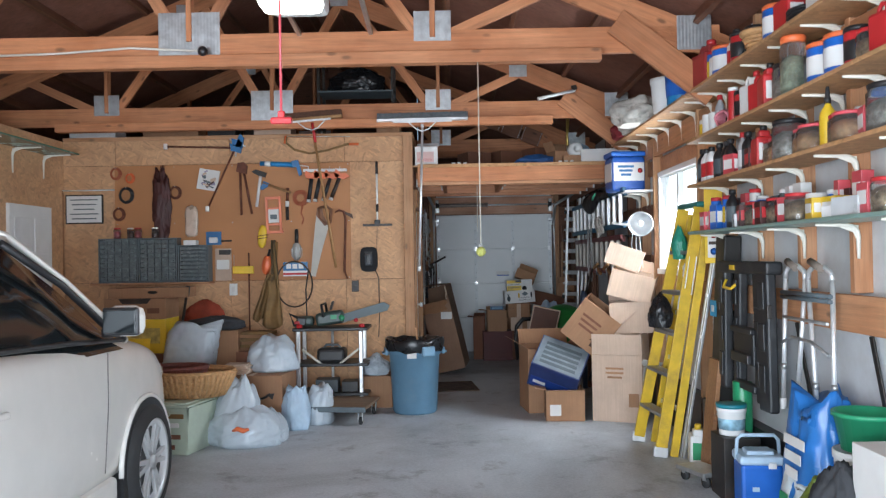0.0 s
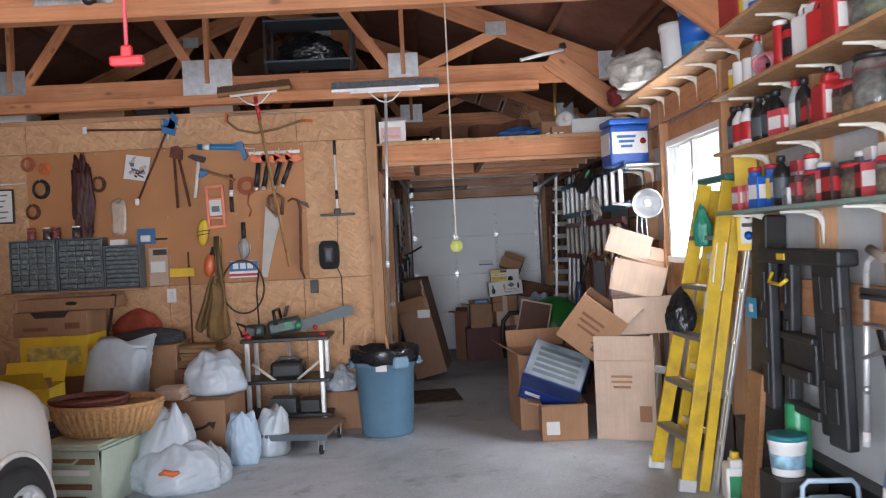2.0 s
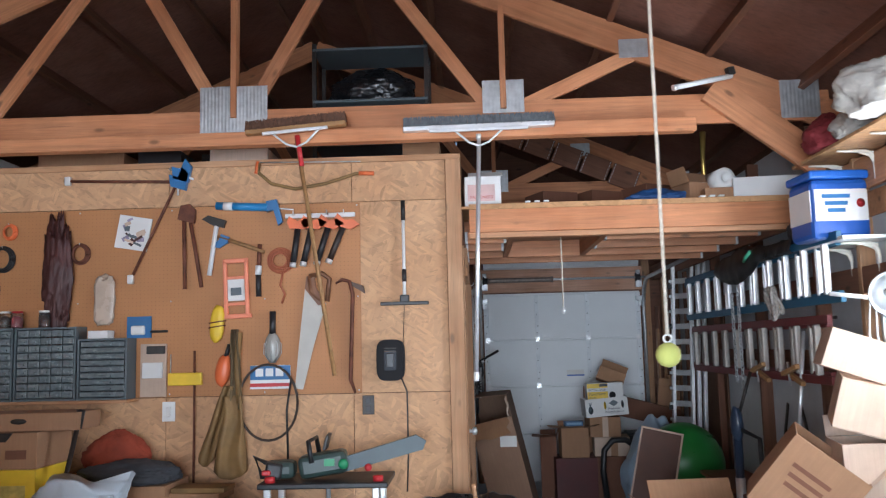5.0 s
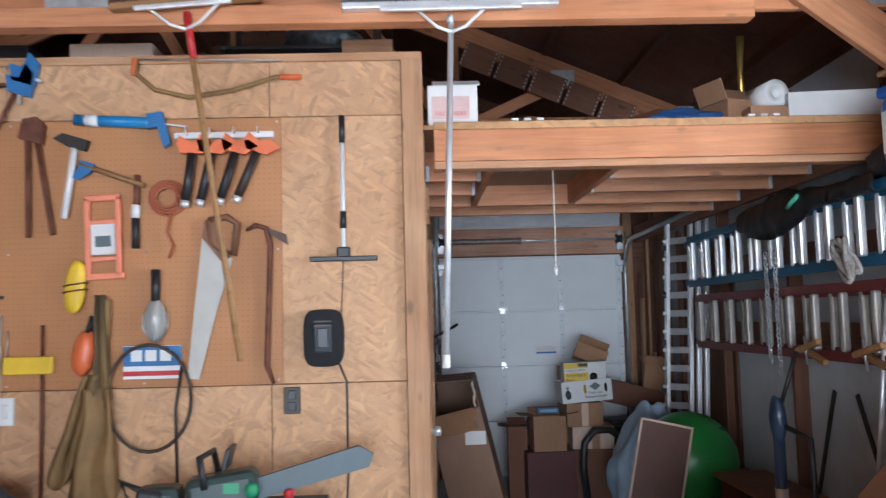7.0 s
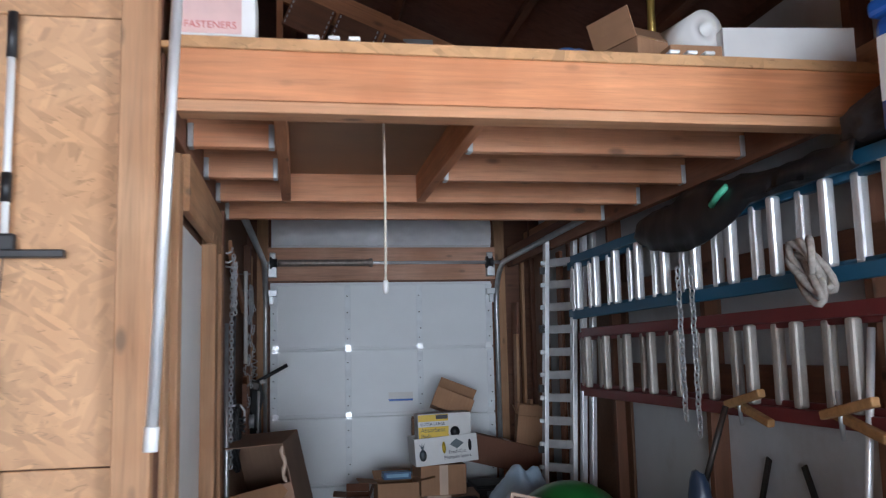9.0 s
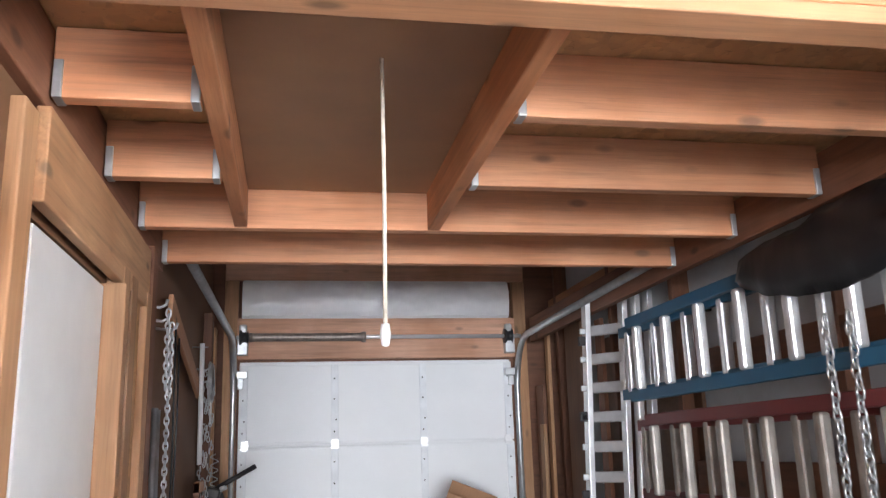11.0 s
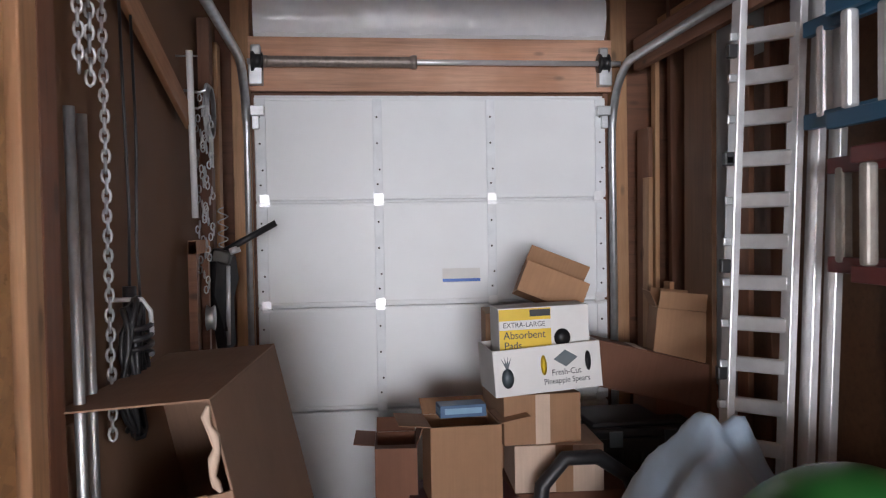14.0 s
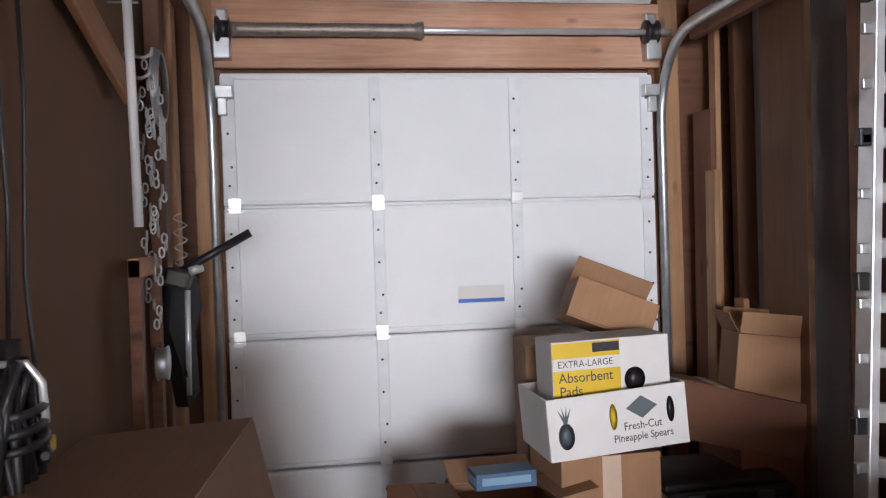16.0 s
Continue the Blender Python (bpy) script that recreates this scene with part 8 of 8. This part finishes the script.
carton("long brown carton lying aslant", (0.7, 0.2, 0.2), (1.5, 12.75, 0.72), (0, 14, -4), CARD_DARK, shut=True)
chest("dark chest under the long carton", (0.5, 0.4, 0.62), (1.5, 12.72, 0))
vh = thing("vacuum_hose", "black corrugated hose arched over the cartons", "hose", (1.0, 12.1, 0.0))
part("hose", tube([(-0.05, 0, 0.02), (-0.08, 0, 0.3), (-0.06, 0, 0.5), (0.03, 0, 0.6), (0.16, 0, 0.6), (0.3, 0.05, 0.5), (0.36, 0.05, 0.3), (0.38, 0.05, 0.02)], 0.03, 10), BLACK, vh)

# boards in the far corner
for x, y, w, h, z, mt, lb in ((1.76, 13.2, 0.16, 1.98, 0, FIR_DARK, "dark red-brown plank stood in the corner"), (1.72, 13.06, 0.08, 1.72, 0, PINE, "pale plank stood in the corner"), (1.8, 13.0, 0.08, 1.2, 0, FIR_PALE, "short pale plank stood in the corner"), (1.86, 12.75, 0.3, 2.5, 0, PLY_BROWN, "tall brown plywood strip against the wall"), (1.88, 12.35, 0.1, 2.3, 0, FIR_DARK, "narrow dark board against the wall"), (1.84, 13.25, 0.06, 2.4, 0, PINE, "thin batten stood in the corner")):
    o = beam("stored_board", (x, y, z + 0.002), (x + 0.02, y, z + h), w, 0.025, mt, None, up=(1, 0, 0))
    tagged(o, lb, "board", "stored boards")

carton("torn kraft carton standing in the far corner", (0.24, 0.2, 0.34), (1.74, 12.78, 0.75), (0, 6, -10), CARD, (100, 75, 92, 120), flaplen=0.4, name="corner_carton")
pack("dark box under the corner carton", (0.3, 0.3, 0.745), (1.76, 12.8, 0), CARD_DARK, name="carton", cat="box")

# passage west wall
XQ = XP - 0.01
chain("galvanised chain hung by the doorway", (XQ + 0.08, 10.76, 2.08), 0.3, 0.015, 0.0036)
chain("second chain strand by the doorway", (XQ + 0.085, 10.82, 2.04), 0.26, 0.015, 0.0036)
chain("long galvanised chain hung on the passage wall", (XQ + 0.05, 11.05, 2.04), 1.06, 0.015, 0.0036)
chain("tangled chain hung near the far door", (XQ + 0.05, 12.45, 2.02), 0.8, 0.013, 0.003, 2)
chain("tangled chain strand near the far door", (XQ + 0.08, 12.4, 1.95), 0.6, 0.013, 0.003, 2)
for y in (10.76, 10.82, 11.05, 12.45, 12.4):
    z = {10.76: 2.08, 10.82: 2.04, 11.05: 2.04, 12.45: 2.02, 12.4: 1.95}[y]
    single("wall_hook", tube([(-0.02, 0, 0.03), (0.05, 0, 0.02), (0.07, 0, 0.03), (0.075, 0, 0.05)], 0.006, 6), ZINC, "small zinc hook holding a chain", "hook", (XQ, y, z), group="wall hooks")
for y, x, lb in ((10.8, 0.06, "thin steel pipe stood against the passage wall"), (10.92, 0.05, "second thin pipe stood against the wall")):
    single("pipe", rod((0, 0, 0), (-0.02, 0.02, 1.75), 0.012), ZINC, lb, "pipe", (XQ + x, y, 0.0), group="leaning pipes")
hw = thing("white_stick", "slim white plastic tube hung from a nail", "tube", (XQ + 0.05, 12.25, 1.66))
part("tube", rod((0, 0.03, -0.12), (0, -0.02, 0.5), 0.013), WHITE, hw)
part("nail", rod((-0.05, -0.02, 0.48), (0.03, -0.02, 0.48), 0.003), ZINC, hw)
beam("brace_board", (XQ + 0.03, 11.15, 2.18), (XQ + 0.03, 12.3, 1.92), 0.02, 0.09, FIR_PALE, wall_p)
beam("wall_stud", (XQ + 0.03, 12.75, 0), (XQ + 0.03, 12.75, 2.4), 0.05, 0.1, FIR_DARK, wall_p, up=(0, 1, 0))
beam("wall_stud", (XQ + 0.03, 13.0, 0), (XQ + 0.03, 13.0, 2.35), 0.05, 0.1, PINE, wall_p, up=(0, 1, 0))
wc_ = thing("wire_coil", "grey wire coil on the passage wall", "wire", (XQ + 0.06, 12.6, 1.98), (0, 0, 0))
for k in range(5):
    part("loop", tube([(0.004 * k, (0.12 - 0.006 * k) * math.cos(a), (0.12 - 0.004 * k) * math.sin(a)) for a in [2 * math.pi * i / 20 for i in range(21)]], 0.004, 6), ZINC, wc_)
part("tag", box((0.003, 0.1, 0.13), (0.01, 0.0, -0.16)), PAPER, wc_)
el = thing("electric_lead", "black power lead hanging down the passage wall", "lead", (XQ + 0.045, 11.35, 1.95))
part("cable", tube([(0, 0, 0.12), (0.0, 0.03, -0.2), (0, 0.0, -0.5), (0.0, 0.05, -0.75), (0.02, 0.02, -0.8), (0.0, 0.05, -0.9), (0.0, -0.02, -1.2)], 0.0042, 6), BLACK, el)
part("cable", tube([(0, -0.12, 0.14), (0.0, -0.1, -0.1), (0, -0.07, -0.4), (0.0, -0.09, -0.62)], 0.0042, 6), BLACK, el)
part("plug", rod((0, -0.09, -0.6), (0, -0.09, -0.68), 0.018), BLACK, el)
part("connector", box((0.03, 0.05, 0.03), (0, 0.06, -0.8), bevel=0.006), YELLOW, el, "yellow plug end")
wt = thing("wall_tool", "black scissor jack and tools hung by the door", "tool", (XQ + 0.06, 12.7, 1.3))
part("body", plate([(-0.07, 0.06), (0.06, 0.08), (0.08, -0.02), (0.04, -0.1), (0.05, -0.3), (-0.01, -0.34), (-0.04, -0.2), (-0.09, -0.08)], 0.05, pose(0.03, 0, 0, 0, 0, 60)), BLACK, wt)
part("arm", rod((0.06, -0.05, 0.04), (0.05, -0.02, -0.3), 0.009), ALU, wt, "bright link arm")
part("arm", rod((0.05, 0.03, 0.02), (0.04, -0.03, -0.24), 0.012), DARKMET, wt)
part("handle", rod((0, -0.02, 0.08), (0.26, 0.0, 0.22), 0.014), BLACK, wt)
part("head", box((0.08, 0.14, 0.06), (0.03, 0, 0.08), (0, 15, 0), bevel=0.01), DARKMET, wt)
for k in range(4):
    part("bolt", lathe([(0, 0), (0.014, 0), (0.014, 0.03), (0, 0.03)], m=pose(0.07, -0.06 + 0.04 * k, 0.1, 0, 70, 0), seg=8), ALU, wt)
part("spring", tube([(0.02 + 0.022 * math.cos(k), 0.12 + 0.022 * math.sin(k), -0.1 + 0.008 * k) for k in range(50)], 0.003, 5), ZINC, wt)
hb_ = thing("wooden_frame", "old wooden frame with a pulley on the wall", "frame", (XQ + 0.05, 12.35, 1.1))
for y in (-0.14, 0.14):
    part("stile", box((0.03, 0.05, 0.7), (0, y, 0)), FIR_DARK, hb_)
part("rail", box((0.03, 0.33, 0.05), (0.002, 0, 0.33)), FIR_PALE, hb_)
part("pulley", lathe([(0, 0), (0.05, 0), (0.04, 0.015), (0.05, 0.03), (0, 0.03)], m=pose(0.02, 0.02, 0.05, 0, 90, 0), seg=16), ZINC, hb_)
bl = thing("cord_hank", "black extension cord looped over a chrome hook", "cord", (XQ + 0.06, 11.2, 1.15))
for k in range(9):
    w_, h_ = 0.04 + 0.004 * (k % 4), 0.15 + 0.012 * (k % 3)
    part("loop", tube([(0.006 * (k % 3) + 0.012 * math.sin(3 * a + k), w_ * math.cos(a) + 0.008 * (k - 4), h_ * math.sin(a) - 0.01 * (k % 2)) for a in [2 * math.pi * i / 18 for i in range(19)]], 0.0075, 6), BLACK, bl)
part("wrap", tube([(0.02 + 0.03 * math.cos(a), 0.055 * math.sin(a), 0.03 + 0.004 * a) for a in [0.5 * i for i in range(40)]], 0.007, 6), BLACK, bl)
part("hook", tube([(-0.04, 0, 0.17), (0.03, 0, 0.17), (0.05, 0, 0.14), (0.05, 0.01, 0.08), (0.03, 0.02, 0.07)], 0.006, 8), ALU, bl, "chrome hook")

# things on the loft
LZ = 2.49
fb = thing("fastener_box", "white carton with faded red lettering", "box", (-0.24, 9.0, LZ))
part("body", box((0.24, 0.2, 0.2), (0, 0, 0.1), bevel=0.004), PAPER, fb)
part("top_flap", box((0.23, 0.08, 0.004), (0.02, -0.04, 0.225), (28, 0, 0)), PAPER, fb)
part("faded_patch", box((0.18, 0.002, 0.11), (-0.01, -0.101, 0.09)), plain("faded_pink", (0.66, 0.45, 0.42), 0.7), fb)
words("FASTENERS", 0.03, plain("faded_red_ink", (0.5, 0.1, 0.09), 0.7), fb, pose(-0.01, -0.102, 0.06))
for x in (0.05, 0.11, 0.17, 1.18, 1.24, 1.3):
    single("cable_clip", box((0.035, 0.05, 0.012), bevel=0.004), WHITE, "white plastic clip on the loft edge", "clip", (x, 8.86, 2.503), group="loft clips")
carton("brown open carton on the loft", (0.22, 0.22, 0.15), (1.22, 9.2, LZ), (0, 0, 20), CARD, (40, 120, 60, 110))
sack("tarpaulin", "bright blue tarpaulin folded on the loft", "tarpaulin", (0.42, 0.3, 0.12), (0.98, 9.2, LZ), plain("tarpaulin_blue", (0.03, 0.1, 0.28), 0.5), 141, 0, None, "", 0.1, 0.3)
pr = thing("paper_roll", "white paper roll lying on its side", "roll", (1.36, 9.1, LZ + 0.16), (0, 0, 10))
part("roll", lathe([(0.025, -0.1), (0.07, -0.1), (0.07, 0.1), (0.025, 0.1), (0.025, -0.1)], m=pose(0, 0, 0, 90, 0, 0), seg=24), PAPER, pr)
pack("brown carton under a paper roll", (0.26, 0.3, 0.09), (1.36, 9.12, LZ), CARD, name="carton", cat="box")
sack("plastic_bag", "pale crumpled bag of small goods on the loft", "bag", (0.2, 0.22, 0.24), (1.5, 9.35, LZ), BAGBLUE, 143, 0, None, "", 0.3, 0.3)
pack("long white carton on the loft", (0.46, 0.34, 0.15), (1.66, 9.1, LZ), PAPER, None, name="carton", cat="box", yaw=-6)
ph = thing("brass_horn", "brass-coloured pump nozzle standing on the loft", "nozzle", (1.32, 9.3, LZ))
part("stem", tube([(0, 0, 0), (0.0, 0, 0.35), (0.01, 0, 0.55)], 0.02, 10, [1.2, 0.7, 1.1]), plain("brass", (0.6, 0.42, 0.12), 0.3, 0.8), ph)
for x, y, s in ((0.3, 9.9, 0.3), (0.7, 10.1, 0.34), (1.1, 10.0, 0.36), (1.5, 10.2, 0.3)):
    pack("dark carton at the back of the loft", (s, 0.3, s * 0.8), (x, y, LZ), CARD_DARK, None, "loft cartons", 8 * s * 10, "carton", "box")
ft = thing("fluorescent_tube", "white tube lamp hung under the truss", "tube lamp", (1.1, 8.38, 3.12), (0, -14, 18))
part("tube", rod((-0.2, 0, 0), (0.2, 0, 0), 0.016, 10), WHITE, ft)
part("end_cap", rod((-0.22, 0, 0), (-0.2, 0, 0), 0.018, 10), ALU, ft)
part("holder", box((0.05, 0.04, 0.05), (0.2, 0, 0.03), bevel=0.006), DARKMET, ft)

# opener unit and its release cord
op = thing("door_opener", "white overhead door opener with lit lenses", "door opener", (-0.78, 4.3, 2.86))
part("case", box((0.3, 0.42, 0.14), (0, 0, 0.02), bevel=0.03), WHITE, op)
part("lens", box((0.31, 0.2, 0.09), (0, -0.12, -0.06), bevel=0.035), LAMPGLOW, op, "lit lens")
for x in (-0.12, 0.12):
    part("hanger", box((0.025, 0.025, 0.24), (x, 0.1, 0.19)), ZINC, op)
part("rail", box((0.05, 5.2, 0.05), (0, -2.75, 0.05)), ZINC, op)
part("hanger_bar", box((0.5, 0.03, 0.03), (0, 0.1, 0.31)), ZINC, op)
beam("opener_tie", (-0.78 - 0.25, 4.4, 3.185), (-0.78 - 0.25, 5.85, 3.08), 0.03, 0.03, ZINC, op)
beam("opener_tie", (-0.78 + 0.25, 4.4, 3.185), (-0.78 + 0.25, 5.85, 3.08), 0.03, 0.03, ZINC, op)
part("cord", rod((0.09, -0.85, 0.04), (0.09, -0.85, -0.76), 0.005, 6), REDW, op, "faded red release cord")
part("trolley", box((0.14, 0.12, 0.05), (0.05, -0.85, 0.05), bevel=0.01), ZINC, op)
part("pull", bm_box(box((0.09, 0.025, 0.028), (0.09, -0.85, -0.78), bevel=0.008), (0.03, 0.02, 0.03), (0.09, -0.85, -0.755), bevel=0.006), RED, op, "red pull handle")
cab = thing("ceiling_cable", "white cable and black camera along the truss", "cable", (-1.7, 5.76, 2.98))
part("cable", tube([(-1.6, 0, -0.03), (-1.0, 0, -0.02), (-0.5, 0, 0.01), (0.0, 0, -0.02)], 0.008, 6), BRACKET, cab)
part("camera_head", lathe([(0, 0), (0.03, 0), (0.035, 0.04), (0.02, 0.06), (0, 0.06)], m=pose(0.02, 0, -0.03, 90, 0, 0), seg=16), BLACK, cab)


# ---- the parked car ----
RIM = plain("silver_wheel_paint", (0.55, 0.56, 0.57), 0.35, 0.2, var=0.08)


def car():
    t = thing("parked_car", "pearl white family car parked nose in", "car", (-2.72, 1.2, 0))
    # stations along its length: y, half width, hood or belt height, low edge
    st = [(0.0, 0.62, 0.85, 0.45), (0.06, 0.76, 1.08, 0.36), (0.3, 0.86, 1.17, 0.28), (0.9, 0.9, 1.18, 0.26), (1.8, 0.91, 1.16, 0.25), (2.8, 0.91, 1.12, 0.25), (3.25, 0.91, 1.11, 0.25), (3.6, 0.905, 1.07, 0.26), (4.0, 0.885, 1.02, 0.28), (4.3, 0.83, 0.95, 0.3), (4.45, 0.74, 0.86, 0.34), (4.52, 0.6, 0.74, 0.42)]
    b = bmesh.new()
    rings = []
    for y, w, h, lo in st:
        dome = 0.06 if y > 3.2 else 0.0
        prof = [(-w * 0.9, lo), (-w, lo + 0.12), (-w * 1.01, lo + (h - lo) * 0.5), (-w * 0.985, h - 0.12), (-w * 0.93, h - 0.02), (-w * 0.7, h + dome * 0.6), (0, h + dome), (w * 0.7, h + dome * 0.6), (w * 0.93, h - 0.02), (w * 0.985, h - 0.12), (w * 1.01, lo + (h - lo) * 0.5), (w, lo + 0.12), (w * 0.9, lo)]
        rings.append([b.verts.new((x, y, z)) for x, z in prof])
    for r0, r1 in zip(rings, rings[1:]):
        for k in range(len(r0) - 1):
            b.faces.new((r0[k], r0[k + 1], r1[k + 1], r1[k])).smooth = True
        b.faces.new((r0[-1], r0[0], r1[0], r1[-1]))
    b.faces.new(rings[0])
    b.faces.new(rings[-1][::-1])
    body = part("body", b, CARWHITE, t)
    sub = body.modifiers.new("round", "SUBSURF")
    sub.levels = sub.render_levels = 2
    # cabin
    b = bmesh.new()
    gh = [(0.35, 0.78, 1.05, 1.06), (0.6, 0.72, 1.04, 1.55), (1.3, 0.68, 1.04, 1.67), (2.2, 0.68, 1.04, 1.67), (2.55, 0.7, 1.04, 1.63), (3.0, 0.74, 1.03, 1.4), (3.4, 0.78, 1.03, 1.1)]
    rings = []
    for y, w, z0, z1 in gh:
        k = (z1 - z0) / 0.63
        prof = [(-w - 0.13, z0), (-w - 0.07 * (1 - 0), z0 + (z1 - z0) * 0.45), (-w + 0.02, z1 - 0.04 * k), (-w * 0.7, z1), (0, z1 + 0.02), (w * 0.7, z1), (w - 0.02, z1 - 0.04 * k), (w + 0.07, z0 + (z1 - z0) * 0.45), (w + 0.13, z0)]
        rings.append([b.verts.new((x, y, z)) for x, z in prof])
    for r0, r1 in zip(rings, rings[1:]):
        for j in range(8):
            b.faces.new((r0[j], r0[j + 1], r1[j + 1], r1[j])).smooth = True
    cabin = part("cabin_glass", b, CARGLASS, t, "dark tinted glazing")
    for s in (-1, 1):
        part("roof_rail", tube([(s * 0.69, 0.6, 1.56), (s * 0.665, 1.3, 1.68), (s * 0.665, 2.2, 1.68), (s * 0.69, 2.55, 1.61)], 0.035, 8), CARWHITE, t)
        part("front_pillar", tube([(s * 0.68, 2.2, 1.68), (s * 0.7, 2.58, 1.635), (s * 0.775, 3.0, 1.41), (s * 0.86, 3.3, 1.19), (s * 0.9, 3.45, 1.07)], 0.02, 8), CARWHITE, t)
        part("pillar_trim", tube([(s * 0.72, 2.5, 1.6), (s * 0.785, 2.95, 1.395), (s * 0.87, 3.25, 1.17), (s * 0.905, 3.42, 1.08)], 0.018, 6), BLACK, t)

        part("rear_pillar", tube([(s * 0.69, 0.65, 1.57), (s * 0.84, 0.42, 1.1)], 0.07, 8), CARWHITE, t)
        part("middle_pillar", tube([(s * 0.7, 1.75, 1.66), (s * 0.83, 1.8, 1.3), (s * 0.9, 1.82, 1.06)], 0.03, 8), BLACK, t)
        part("belt_trim", tube([(s * 0.875, 0.4, 1.17), (s * 0.895, 1.8, 1.165), (s * 0.9, 2.8, 1.12), (s * 0.9, 3.4, 1.08)], 0.014, 6), BLACK, t)
        m = part("wing_mirror", box((0.2, 0.11, 0.16), bevel=0.05), CARWHITE, t)
        m.location = (s * 1.02, 3.16, 1.2)
        g = part("mirror_glass", box((0.165, 0.006, 0.115), (-0.012 * s, -0.062, 0), bevel=0.002), CARGLASS, m)
        part("mirror_shell", box((0.188, 0.03, 0.145), (-0.008 * s, -0.045, 0), bevel=0.012), BLACK, m)
        part("mirror_arm", rod((s * -0.12, 0.0, -0.06), (0, 0, -0.05), 0.03), BLACK, m)
        part("door_handle", box((0.025, 0.2, 0.03), (s * 0.935, 2.05, 0.9), bevel=0.01), CARWHITE, t)
        part("door_seam", tube([(s * 0.926, 1.86, 0.42), (s * 0.93, 1.88, 0.75), (s * 0.905, 1.84, 1.1)], 0.002, 5), BLACK, t)
        part("door_seam", tube([(s * 0.926, 3.1, 0.42), (s * 0.93, 3.14, 0.75), (s * 0.905, 3.2, 1.03)], 0.002, 5), BLACK, t)
        part("sill", box((0.06, 2.1, 0.14), (s * 0.885, 2.25, 0.29), bevel=0.03), CARWHITE, t)
        part("headlight", blob((0.26, 0.36, 0.16), 6, 0.03, 1.5, False, 3, 0), CLEAR, t).location = (s * 0.68, 4.28, 0.78)
        for y in (0.88, 3.72):
            arch = [(s * 0.915, y + 0.385 * math.cos(a), 0.335 + 0.385 * math.sin(a)) for a in [math.pi * k / 18 for k in range(19)]]
            part("wheel_arch", bm_plate(bmesh.new(), [(0.38 * math.cos(2 * math.pi * k / 28), 0.38 * math.sin(2 * math.pi * k / 28)) for k in range(28)], 0.02, pose(s * 0.914, y, 0.335, 0, 0, 90)), BLACK, t, "dark wheel well")
            part("arch_lip", tube(arch, 0.015, 8), CARWHITE, t)
            wh = new("wheel", mesh_of("wheel", lathe([(0, -0.03), (0.19, -0.05), (0.205, 0.0), (0.225, 0.03), (0.25, 0.036), (0.25, -0.16), (0, -0.16)], seg=36), RIM))
            wh.parent = t
            wh.matrix_local = pose(s * 0.925, y, 0.335, 0, 90 * s, 0)
            part("tyre", lathe([(0.25, -0.16), (0.3, -0.17), (0.33, -0.14), (0.335, -0.06), (0.33, 0.01), (0.3, 0.035), (0.25, 0.038)], seg=40), RUBBER, wh)
            part("brake_disc", lathe([(0, -0.028), (0.15, -0.028), (0.15, -0.034), (0, -0.034)], seg=24), DARKMET, wh)
            for k in range(6):
                for off in (-9, 9):
                    part("spoke", plate([(-0.016, 0.03), (0.016, 0.03), (0.013, 0.225), (-0.013, 0.225)], 0.022, pose(0, 0, 0.012, 90, 0, 0) @ pose(0, 0, 0, 0, 60 * k + off, 0)), RIM, wh)
            part("hub_cap", lathe([(0, 0.04), (0.035, 0.038), (0.045, 0.024)], seg=16), ZINC, wh)
    part("grille", box((0.9, 0.04, 0.14), (0, 4.5, 0.62), bevel=0.02), BLACK, t)
    part("bumper", box((1.3, 0.1, 0.14), (0, 4.46, 0.44), bevel=0.04), CARWHITE, t)
    return t


car()
